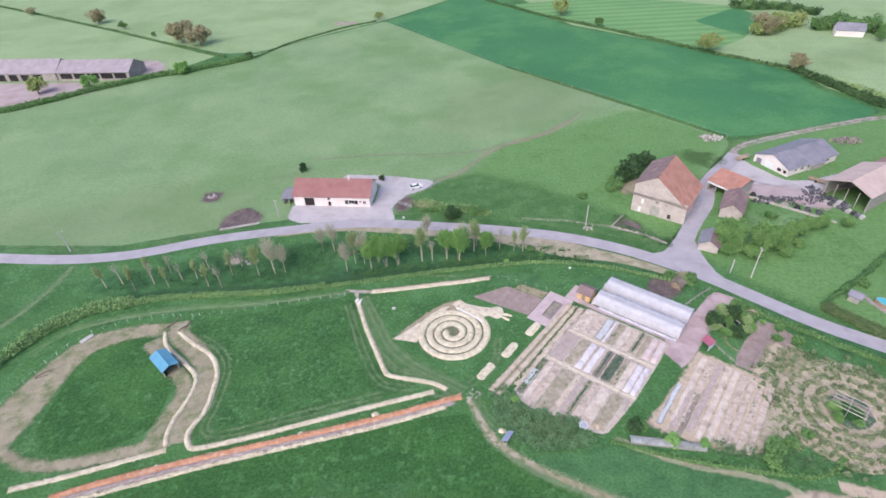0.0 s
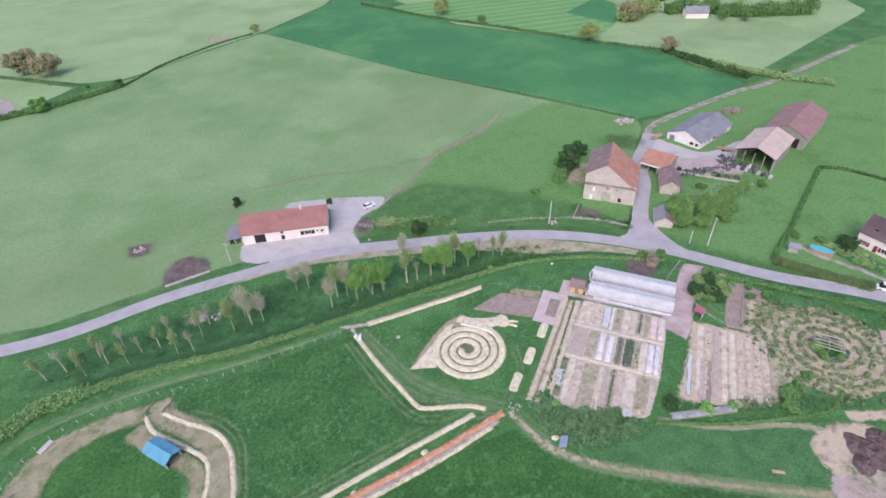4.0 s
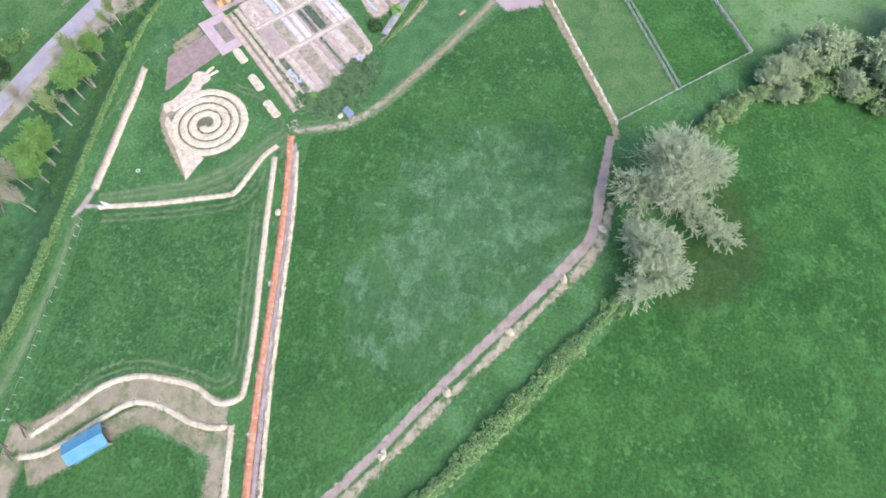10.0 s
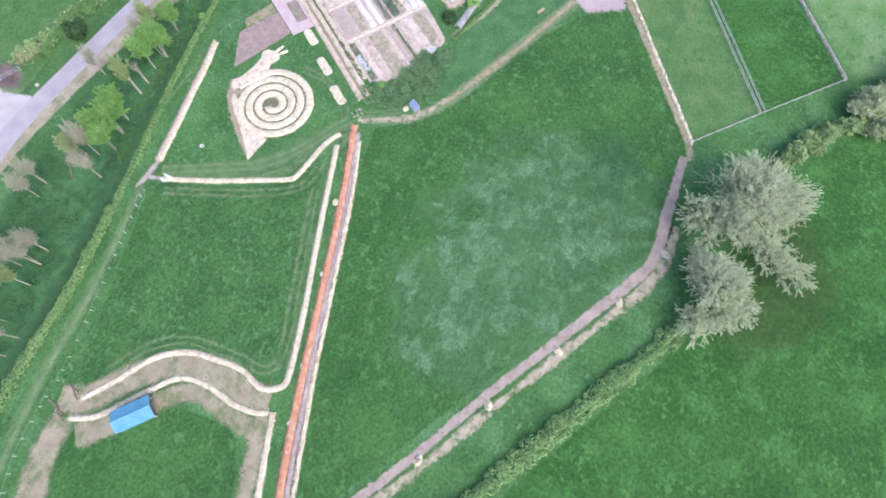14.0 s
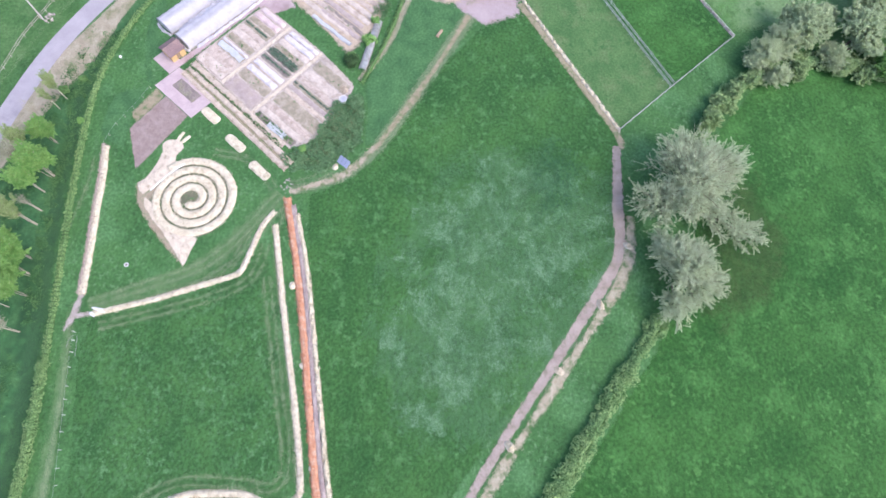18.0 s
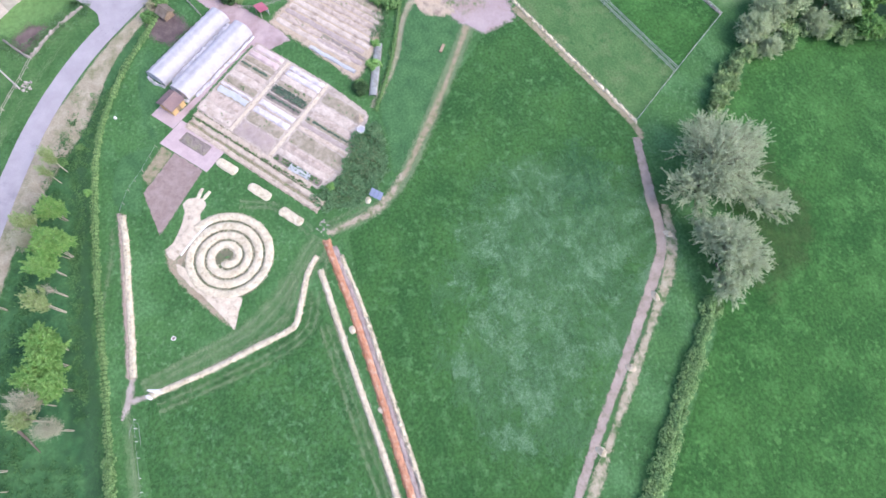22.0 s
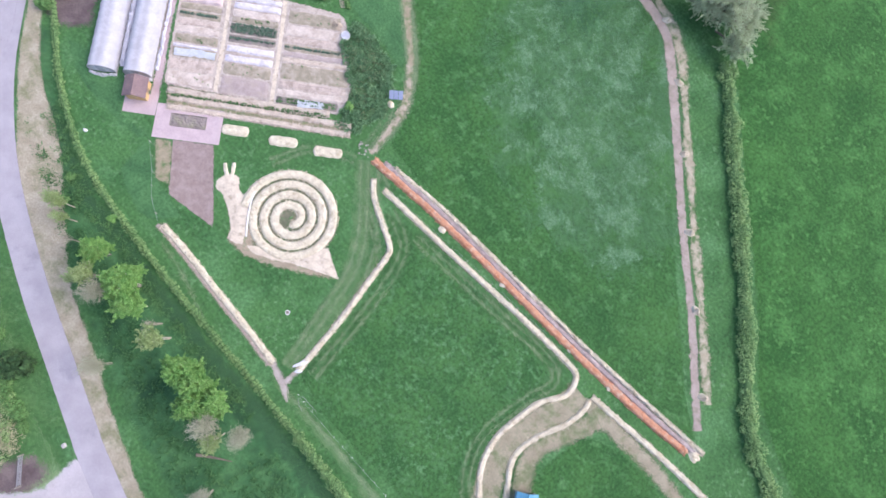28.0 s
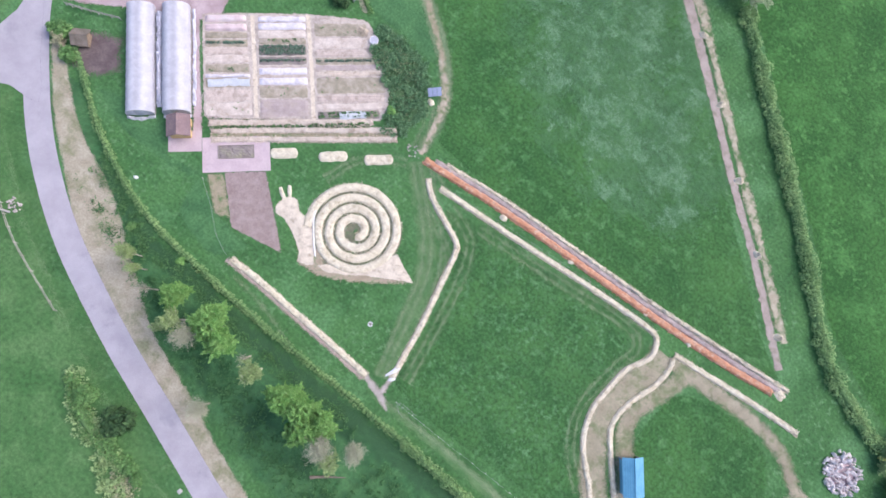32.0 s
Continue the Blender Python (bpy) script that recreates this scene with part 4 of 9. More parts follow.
def gabled(name, label, start, end, depth, eave, top, wall, roof, over=0.35, front=(), right=(), left=(), back=(), eave2=None, ridge_at=0.5,
           roof2=None, category="house", gable_front=False, open_front=False, posts=0, wall_thick=0.4, gable_wall=None):
    """A building on the line start-end (its front, seen from outside left to right), going back by depth, with a pitched roof.
    The ridge runs along the front, or from front to back with gable_front. Openings: (x, z, width, height, kind)."""
    a = math.degrees(math.atan2(end[1] - start[1], end[0] - start[0]))
    w = math.hypot(end[0] - start[0], end[1] - start[1])
    root = thing(name, label, category, (*start, 0), a)
    eave2 = eave if eave2 is None else eave2
    t = wall_thick
    holes = lambda os: [(o[0], o[1], o[0] + o[2], o[1] + o[3]) for o in os]
    faces = {"front": (Matrix(), w, front), "right": (pose(w, 0, 0, 0, 0, 90), depth, right),
             "back": (pose(w, depth, 0, 0, 0, 180), w, back), "left": (pose(0, depth, 0, 0, 0, -90), depth, left)}
    rz = ridge_at
    for side, (m, width, os) in faces.items():
        if side == "front" and open_front:
            continue
        g, low = None, eave
        is_gable = side in (("front", "back") if gable_front else ("left", "right"))
        if is_gable:
            near, far = {"front": (eave, eave2), "right": (eave, eave2), "back": (eave2, eave), "left": (eave2, eave)}[side]
            pos = {"front": rz, "right": rz, "back": 1 - rz, "left": 1 - rz}[side]
            low = min(near, far)
            ring = None
            g = (width * pos, top, far if far > low else low)
        else:
            low = {"front": eave, "back": eave2, "left": eave, "right": eave2}[side]
        o = width if side in ("front", "back") else width - 2 * t
        off = Matrix() if side in ("front", "back") else pose(t, 0, 0)
        if g:
            bm = panel(width if side in ("front", "back") else o, low, t, [(h[0] - (0 if side in ("front", "back") else t), h[1], h[2] - (0 if side in ("front", "back") else t), h[3]) for h in holes(os)])
            k = 0 if side in ("front", "back") else t
            pts = [(0, low), (o, low), (g[0] - k, top)]
            near_z = {"front": eave, "right": eave, "back": eave2, "left": eave2}[side]
            far_z = {"front": eave2, "right": eave2, "back": eave, "left": eave}[side]
            pts = [(0, low), (o, low)]
            if far_z > low + 0.01:
                pts.append((o, far_z))
            pts.append((g[0] - k, top))
            if near_z > low + 0.01:
                pts.append((0, near_z))
            f = [bm.verts.new((x, 0, z)) for x, z in pts]
            b = [bm.verts.new((x, t, z)) for x, z in pts]
            bm.faces.new(f)
            bm.faces.new(b[::-1])
            for i in range(1, len(pts)):
                j = (i + 1) % len(pts)
                bm.faces.new((f[j], f[i], b[i], b[j]))
        else:
            bm = panel(o, low, t, [(h[0] - (0 if side in ("front", "back") else t), h[1], h[2] - (0 if side in ("front", "back") else t), h[3]) for h in holes(os)])
        wl = part("wall", bm, M[(gable_wall or wall) if is_gable else wall], root)
        wl.matrix_basis = m @ off
        for x, z, ww, hh, what in os:
            if what.startswith("window"):
                window(root, x, z, ww, hh, turn=m, shutters=what[7:] or None)
            elif what == "dark":
                # a near-black sheet across the opening stands for the shade inside
                d = part("doorway", box(x, t - 0.06, z, x + ww, t - 0.02, z + hh), M["dark_in"], root, "dark sheet for the shade inside an opening")
                d.matrix_basis = m
            else:
                d = part("door", box(x, 0.12, z, x + ww, 0.2, z + hh), M[what], root)
                d.matrix_basis = m
    e = over
    if gable_front:
        s1, s2 = (top - eave) / (w * rz), (top - eave2) / (w * (1 - rz))
        part("roof", slope((-e, depth + e, eave - e * s1), (-e, -e, eave - e * s1), (w * rz, -e, top), (w * rz, depth + e, top)), M[roof], root, "left slope")["label"] = "tiled roof slope"
        part("roof", slope((w + e, -e, eave2 - e * s2), (w + e, depth + e, eave2 - e * s2), (w * rz, depth + e, top), (w * rz, -e, top)), M[roof2 or roof], root)
        cap = tube(((w * rz, -e, top + 0.12), (w * rz, depth + e, top + 0.12)), (0.14, 0.14), 6)
    else:
        s1, s2 = (top - eave) / (depth * rz), (top - eave2) / (depth * (1 - rz))
        part("roof", slope((-e, -e, eave - e * s1), (w + e, -e, eave - e * s1), (w + e, depth * rz, top), (-e, depth * rz, top)), M[roof], root)
        part("roof", slope((w + e, depth + e, eave2 - e * s2), (-e, depth + e, eave2 - e * s2), (-e, depth * rz, top), (w + e, depth * rz, top)), M[roof2 or roof], root)
        cap = tube(((-e, depth * rz, top + 0.12), (w + e, depth * rz, top + 0.12)), (0.14, 0.14), 6)
    mesh("ridge_cap", *cap, M[roof], root)
    for i in range(posts):
        x = w * i / (posts - 1)
        part("post", box(x - 0.12, 0, 0, x + 0.12, 0.24, eave), M["planks_grey"], root)
    return root


def fence(name, label, points, gap, height, post_mat="post", rail_mat=None, rails=1, radius=0.06, thick=0.03):
    """Posts along points, with rails or wires between them."""
    root = thing(name, label, "fence")
    line = curve(points, gap) if len(points) > 2 else np.array([np.array(points[0]) + (np.array(points[1]) - np.array(points[0])) * k for k in np.linspace(0, 1, max(2, int(np.hypot(*(np.array(points[1]) - np.array(points[0]))) / gap) + 1))])
    me = None
    for p in line:
        if me is None:
            ob = mesh("post", *tube(((0, 0, -0.1), (0.02, 0, height)), (radius, radius * 0.85), 6), M[post_mat], root)
            me = ob.data
        else:
            ob = new("post", me)
            ob.parent = root
        ob.matrix_basis = pose(*p, 0, rng.uniform(-3, 3), rng.uniform(-3, 3), rng.uniform(0, 360))
    if rail_mat:
        for k in range(rails):
            z = height * (0.92 - 0.4 * k)
            mesh("rail", *tube([(*p, z + rng.uniform(-0.03, 0.03)) for p in line], [thick] * len(line), 5), M[rail_mat], root)
    return root


# ---- ground and fields ----
n = 60
gx = np.linspace(-1, 1, n + 1)
gx = np.sign(gx) * np.abs(gx) ** 1.6 * 2400
gv = [(x, y + 100, -0.6 * (max(0, math.hypot(x, y) - 500) / 100) ** 2 if math.hypot(x, y) > 500 else 0.0) for x in gx for y in gx]
gv = [(x, y, max(z, -60)) for x, y, z in gv]
gf = [(i * (n + 1) + j, (i + 1) * (n + 1) + j, (i + 1) * (n + 1) + j + 1, i * (n + 1) + j + 1) for i in range(n) for j in range(n)]
tagged(mesh("ground", gv, gf, M["grass"]), "green grassland reaching to the horizon", "ground", kind="structure")

ROAD = [(-420, 215), (-300, 170), (-200, 141), (-130, 128), (-95, 125.6), (-65, 132), (-31, 135.9), (-17.2, 135.2), (-9, 133.8), (1.3, 131.8), (11.8, 129.8), (22.2, 127.3), (32.2, 124.4), (41.4, 120.6), (50.3, 115.8), (58.8, 109.8), (67.4, 102.8), (75, 95), (85, 85), (102, 71.5), (116.6, 56.5), (127.5, 40), (143.6, 22.5), (161.5, 4), (210, -45), (330, -160)]
sheet("field", [(-700, 330), (-420, 221), (-300, 176), (-200, 147), (-130, 134), (-95, 131), (-65, 138), (-31, 142), (0, 138), (22, 132.5), (40, 126.5), (57, 118), (70, 128), (80, 145), (95, 162), (104, 172), (107, 179), (37, 268), (-29, 369), (-66, 342), (-101, 312), (-135, 291), (-204, 247), (-330, 190), (-700, 335)], M["pasture"], 0.02, "pale green grazed pasture", "field", cell=5, smooth=False)
sheet("field", [(-29, 372), (-64, 346), (-98, 316), (-120, 317), (-160, 345), (-272, 424), (-420, 530), (-600, 900), (200, 900), (16, 421)], M["pasture_far"], 0.025, "pale distant pasture behind the far hedges", "field", cell=8, smooth=False)
sheet("field", [(-122, 312), (-137, 294), (-206, 250), (-400, 180), (-700, 350), (-560, 620), (-350, 478), (-212, 380)], M["pasture_far"], 0.03, "pale pasture round the far farm buildings", "field", cell=8, smooth=False)
sheet("field", [(-29, 368), (16, 418), (30, 440), (50, 412), (81, 337), (139, 279), (166, 240), (164, 219), (174, 196), (163, 188), (116, 180), (107, 180), (79, 217), (37, 268)], M["crop"], 0.04, "dense blue-green cereal crop", "field", cell=4, smooth=False)
sheet("field", [(56, 396), (73, 361), (99, 331), (141, 276), (170, 296), (195, 335), (190, 362), (130, 400)], M["striped"], 0.05, "striped green hay field beyond the hedge", "field", cell=5, smooth=False)
sheet("field", [(156, 332), (171, 297), (196, 335), (194, 358)], M["crop"], 0.055, "blue-green strip of crop beside the hay field", "field", cell=4, smooth=False)
sheet("field", [(183, 256), (218, 277), (254, 262), (240, 246), (192, 247)], M["pasture_worn"], 0.05, "rough scrubby ground in the far pasture", "field", cell=3)
sheet("field", [(60, 430), (84, 338), (141, 277), (168, 240), (168, 221), (180, 200), (320, 260), (420, 500), (200, 700)], M["pasture_far"], 0.045, "pale green pasture beyond the hedge", "field", cell=8, smooth=False)
sheet("field", [(171, 192), (250, 216), (420, 240), (430, -60), (220, -20), (165, 12), (147, 28), (131, 45), (119, 61), (106, 74), (88, 89), (77, 100), (70, 110), (66, 117), (71, 126), (78, 137), (84, 146), (92, 156), (103, 170), (107, 176), (129, 181)], M["pasture_green"], 0.035, "smooth green pasture behind the houses", "field", cell=4, smooth=False, margin=5)
sheet("field", [(-1, 141.5), (2, 139.5), (22, 134), (40, 128), (55, 119), (66, 122), (80, 145), (102, 172), (106, 179), (84, 209), (60, 200), (45, 194), (24, 184), (8, 162), (-4, 150)], M["pasture_green"], 0.022, "greener pasture beside the stone barn", "field", cell=3, smooth=False, margin=8)
sheet("field", [(84, -6), (91, 2), (96, -7), (102, -30), (116, -74), (140, -140), (60, -160), (40, -70), (46, -46), (52, -32), (49, -27)], M["pasture_dull"], 0.02, "rough yellowish pasture beside the lane", "field", cell=2.5, smooth=False)
sheet("field", [(98, -10), (104, -30), (118, -74), (145, -140), (260, -200), (210, -100), (178, -88), (172, -75), (153, -54), (130, -36), (117, -18), (108, -4)], M["far_meadow"], 0.03, "bright green meadow beside the long house", "field", cell=2.5, smooth=False)
sheet("field", [(33, -27), (22, -18), (8, -13), (-14, -7), (-28, 2), (-40, 10.5), (-52, 18), (-64, 26.5), (-74, 35), (-84, 38.5), (-97, 42), (-150, 56), (-330, 60), (-260, -160), (-60, -240), (60, -160), (34, -72), (42, -48), (40, -36)], M["far_meadow"], 0.02, "lush bright green meadow behind the hedge", "field", cell=3, smooth=False)
sheet("verge", [(60, 114.5), (50, 120.4), (42, 124.6), (33, 128), (22.5, 131.2), (12, 133.6), (1.5, 135.8), (-6.5, 137.6), (-13.4, 139.4), (-13.5, 144), (-9, 150), (-2, 158), (12, 164), (30, 154), (44, 143), (54, 133), (60, 124), (63, 118)], M["rough_green"], 0.028, "rough green grass along the far side of the road", "verge", cell=2, smooth=False, margin=5)
for pts in ([(-150, 136), (-120, 132), (-94, 131), (-66, 140), (-56, 150), (-70, 164), (-110, 160), (-140, 150)], [(22, 192), (40, 200), (70, 222), (40, 262), (10, 230), (-4, 200)]):
    sheet("worn_patch", pts, M["pasture_worn"], 0.03, "browner thin grass in the pasture", "ground", cell=3, margin=14)
sheet("worn_patch", [(-62, 366), (-62, 373), (-48, 371), (-50, 365)], M["bare_pink"], 0.04, "reddish bare ground at a field corner", "ground", cell=1)
sheet("yard", [(-250, 292), (-228, 285), (-180, 279), (-168, 266), (-174, 261), (-206, 249), (-260, 240)], M["gravel"], 0.05, "pinkish yard before the distant barns", "yard", cell=2)
sheet("yard", [(-157, 282), (-144, 288), (-150, 306), (-164, 312), (-170, 300)], M["gravel"], 0.055, "pale yard beside the distant barn", "yard", cell=2)
sheet("yard", [(88, 5), (85, 1.5), (78.5, 11), (82, 14), (87.6, 8.5)], M["sandy"], 0.07, "pale trodden strip at the edge of the yard", "ground", cell=0.6)
sheet("worn_patch", [(66.4, 157), (71.5, 152.2), (61, 143.3), (57.4, 148.5)], M["bare_earth"], 0.06, "bare brown ground behind the stone barn", "ground", cell=1)
# meadows between the paths
sheet("meadow", [(3, 66), (7, 58), (16, 51), (32, 43.5), (46, 33), (54, 24), (40, 14.5), (20, 3), (8, 4.5), (-5, 7), (-14, 11), (-28, 21), (-42, 31), (-54, 39), (-66, 47), (-73, 50), (-62, 53.5), (-46, 57.5), (-29, 61), (-13, 64.5)], M["meadow"], 0.03, "dense dark green meadow with mottled growth", "meadow", smooth=False)
sheet("grass_patch", [(-1, 41), (9, 31), (10, 17), (2, 7), (-10, 9.5), (-19, 20), (-30, 28), (-37, 38), (-28, 46), (-13, 44)], M["pale_tufts"], 0.045, "paler silvery grass in the meadow", "grass", margin=4)
sheet("grass_patch", [(2, 44), (11, 34), (12, 16), (4, 6.5), (-10, 7.5), (-20, 16), (-32, 25), (-40, 38), (-30, 49), (-13, 48)], M["pale_veil"], 0.04, "thin silvery veil of pale grass in the meadow", "grass", margin=4)
sheet("grass_patch", [(4, 14), (12, 12), (16, 18), (8, 22), (0, 20)], M["dark_tufts"], 0.05, "darker bluish-green grass in the meadow", "grass", margin=6)
sheet("meadow", [(-6, 73.5), (-13.5, 76), (-17, 82), (-20.5, 91), (-23, 101.5), (-30, 102), (-45, 99), (-60, 96.5), (-63, 93), (-57, 87), (-52.5, 81), (-52, 74), (-53.5, 66), (-52, 63.5), (-43, 64), (-34, 66), (-23, 69)], M["meadow_dark"], 0.03, "dark green meadow between the straw rows", "meadow", smooth=False)
sheet("meadow", [(-61, 80), (-60, 72), (-60, 67), (-66, 63), (-76, 61.5), (-83, 65), (-84.5, 76), (-83, 88), (-74, 92), (-66, 90)], M["meadow"], 0.035, "green grass inside the worn pen", "meadow")
# gaps of grass by the garden
sheet("lawn", [(31, 57), (40, 53), (54, 49), (62, 42), (50, 36), (34, 44), (20, 51), (14, 56), (22, 56)], M["lawn"], 0.03, "green lawn below the garden beds", "lawn")
sheet("lawn", [(26, 102), (31, 104), (44, 105.5), (56, 101), (48, 103), (38, 97), (33, 103.5), (27, 101), (24, 108), (14, 109), (11, 104), (18, 104)], M["lawn"], 0.028, "short grass behind the tunnels", "lawn")
# paddocks
sheet("paddock", [(56.5, 23.6), (64, 18.5), (71.3, 13), (33.5, -10), (21.8, 3)], M["paddock_worn"], 0.03, "thin worn grass of a fenced paddock", "paddock", smooth=False)
sheet("paddock", [(72, 12), (75, 10), (83, -3.2), (48.5, -25), (34.2, -10.4)], M["far_meadow"], 0.03, "rich green grass of a fenced paddock", "paddock", smooth=False)
for c, r in (((66, 15), 4.2), ((69, 9), 3.0), ((60, 17), 2.2)):
    sheet("worn_patch", [(c[0] + r * math.cos(a) * 1.3, c[1] + r * math.sin(a)) for a in np.linspace(0, 6, 9)], M["bare_pink"], 0.04, "bare trodden ground near the paddock shelter", "ground", cell=0.8)

# ---- ways ----
strip("road", ROAD, 4.3, M["road"], 0.06, "pale grey country road", "road")
sheet("road_junction", [(54, 113), (60, 114.5), (64, 119), (67, 121.5), (70, 119), (69.5, 113), (70, 105), (72, 98), (60, 108)], M["road"], 0.065, "pale grey road junction", "road", smooth=True, cell=0.8)
strip("farm_road", [(64, 112), (67.5, 119), (73, 127), (80.5, 137), (85, 146), (91, 153.5), (99.5, 162), (104, 167)], [5.5, 4.6, 5, 5.5, 5, 5], M["road"], 0.055, "pale grey farm drive", "road")
strip("track", [(103, 166), (107, 171.5), (122, 177.4), (143.7, 183.5), (165.6, 188.7), (186, 191.8), (260, 215)], 3.0, M["mown_track"], 0.045, "light grassy field track", "track")
for off in (-0.8, 0.8):
    strip("wheel_track", [(103, 166 + off), (107, 171.5 + off), (122, 177.4 + off), (143.7, 183.5 + off), (165.6, 188.7 + off), (186, 191.8 + off), (260, 215 + off)], 0.75, M["gravel"], 0.05, "pale wheel track of the field track", "track")
sheet("yard", [(86, 150), (96, 157), (102, 166), (106, 158), (112, 147.5), (122, 148), (131, 150), (136, 146), (128, 141), (119, 140), (112, 134), (104, 141), (96, 148)], M["pale_gravel"], 0.045, "pale gravel farmyard", "yard", smooth=True)
sheet("yard", [(-47.5, 149), (-48, 141), (-44, 138), (-36, 137), (-26, 136), (-14, 136.5), (-15.5, 144), (-11, 151), (-3, 155), (-2, 159.5), (-15, 164), (-32, 167), (-34, 164), (-20, 159), (-21, 147), (-34, 147)], M["pale_gravel"], 0.05, "pale gravel yard of the white house", "yard", smooth=False)
sheet("bank", [(58, 107), (46, 111.5), (34, 116.6), (24, 119), (12, 123.2), (0, 126), (-14, 127.4), (-32, 128), (-50, 126), (-66, 123), (-80, 119), (-95, 116), (-95, 110), (-84, 108), (-60, 108), (-40, 108.8), (-18, 110.6), (0, 112.4), (14, 113.8), (26, 114), (40, 111.4), (52, 106)], M["bank_grass"], 0.026, "dark lush grass bank between hedge and road", "bank", smooth=False, margin=2)
strip("verge", [(62, 102.4), (56.7, 106.6), (47.8, 112.1), (37.8, 116.2), (28.6, 120.4), (19.3, 124), (9.1, 126.9), (-1.5, 128.9), (-11.9, 131.0), (-24, 132.9), (-36, 133.3), (-50, 131.4)], [2, 3.0, 4.6, 7.6, 6.4, 4.0, 3.8, 3.2, 2.8, 2, 1.4, 0.5], M["dry_verge"], 0.04, "dry straw-coloured road verge", "verge")
strip("bank", [(73.5, 91.5), (82, 83.5), (91, 75.5), (100, 67), (108.5, 58.5), (116, 49), (122.5, 41)], [3, 5.5, 6, 6, 5, 4], M["bank_grass"], 0.034, "dark rough grass bank between road and orchard", "bank")

# flat strip: lush growth with the ditch's shade put into its dark colour
strip("ditch", [(40, 112.2), (24, 115), (12, 114.4), (-2.5, 113.2), (-17, 111.3), (-32, 109.6), (-47, 108.4), (-72, 108.4), (-84, 107)], [1.6, 2.4, 2.6, 2.6, 2.4, 2, 1.6], M["shaded_ditch"], 0.03, "lush ditch beside the hedge with its shade painted dark", "ditch")

sheet("rubble_patch", [(-61.8, 122.6), (-58.5, 123), (-55.8, 121.6), (-56.8, 119.6), (-59, 118.6), (-61.4, 119.6)], M["bare_pink"], 0.048, "pale pinkish rubble spread on the grass bank", "ground", cell=0.5, margin=1)
sheet("mud_patch", [(-13.6, 141.6), (-10.4, 142.2), (-8.6, 146), (-9.6, 150), (-12.6, 149.4), (-14.8, 145.4)], M["mud"], 0.046, "dark trodden ground beside the gravel yard", "ground", cell=0.6, margin=1)
sheet("mud_patch", [(-68, 137), (-67, 145), (-62, 148.5), (-56, 143), (-57, 138.5)], M["mud"], 0.05, "dark bare mud beside the road", "ground", cell=0.8)
sheet("mud_patch", [(-79, 159), (-73, 159), (-73, 154), (-79, 154)], M["mud"], 0.05, "muddy ground round a feed heap", "ground", cell=0.8)
sheet("worn_patch", [(-54, 158), (-49, 166), (-46, 172), (-56, 174), (-60, 164)], M["pasture_worn"], 0.045, "thin browner grass beside the white house", "ground", cell=1)
strip("cattle_track", [(-1.5, 159), (8, 165), (22, 181), (43, 192), (60, 208)], [1.6, 1.2, 2.6, 2.6, 0.6], M["cattle"], 0.05, "bare trodden cattle track", "track")
strip("cattle_track", [(22, 181), (0, 178), (-18, 181), (-45, 180)], 0.7, M["cattle"], 0.05, "thin trodden cattle track", "track")
sheet("garden_entrance", [(66.5, 97.5), (71, 94.5), (64, 88.5), (58, 83), (52.5, 76.5), (49.5, 74.5), (47, 79.5), (49, 83), (53, 86.5), (59, 91)], M["pink_gravel"], 0.05, "pinkish gravel garden entrance", "path", cell=0.8)
strip("garden_path", [(50.5, 82), (43, 88.5), (36, 94), (31.5, 98)], 1.4, M["pink_gravel"], 0.045, "pinkish gravel path between tunnels and beds", "path", gap=0.8)
sheet("worn_patch", [(58, 104), (59, 98.5), (54, 95.5), (50.5, 99.5), (52, 103)], M["mud"], 0.045, "bare brown ground round the hen hut", "ground", cell=0.8)
sheet("yard", [(52, 38), (47.5, 31.5), (51.5, 23.7), (57, 24.5), (65, 19.6), (74, 13.4), (84, -2), (90.5, 2.5), (97, 0), (93, 12), (97, 19), (108, 26), (120, 32), (127, 38.5), (129.5, 43), (125, 44.5), (114, 36), (103, 32), (93, 27), (88, 27), (84, 34), (79, 40), (72, 42.5), (65, 37), (60, 41)], M["gravel"], 0.05, "wide pinkish gravel yard", "yard", smooth=False)
sheet("yard", [(121, -8), (134, -9), (152, 4), (160, 10), (150, 13), (140, 10), (130, 10), (121, 2)], M["pink_gravel"], 0.045, "gravel courtyard of the long house", "yard")
strip("lane", [(84, 10), (91, 5.5), (97, -1.5), (102, -17), (106, -33), (120, -76), (140, -140)], 4.6, M["road"], 0.05, "pale gravel lane along the meadow", "road")
ridge("lane_bank", [(90.6, 3.6), (92.6, -3), (97.6, -16), (104.2, -36), (111.6, -58), (117, -76), (136, -136)], 1.5, 0.5, M["straw"], "long pale straw bank beside the lane", "straw row", rough=0.7, gap=0.4)
strip("lane_bank", [(89.5, 4.5), (93, -4), (98.5, -18.5), (102.5, -33), (116, -76.5), (136, -140)], 2.6, M["bare_earth"], 0.055, "light straw mulch beside the lane", "verge")
strip("track", [(4, 69.5), (6.2, 62.5), (11.5, 55.7), (20.5, 50.1), (33, 43.7), (50, 35)], [1.6, 2.0, 2.6, 2.6, 2.8, 3], M["mown_track"], 0.055, "worn grass track between meadow and garden", "track")
strip("track", [(3.5, 70), (5.6, 64.5), (7.4, 60.5), (10.6, 57), (15, 53.6)], [0.8, 1.2, 1.7, 1.2, 0.6], M["dry_earth"], 0.06, "bare sandy stretch of the grass track", "track")
strip("track", [(14, 54), (24, 48.4), (36, 42), (50, 35.4)], [0.8, 1.3, 0.8, 1.4], M["trodden"], 0.058, "bare trodden middle of the grass track", "track")
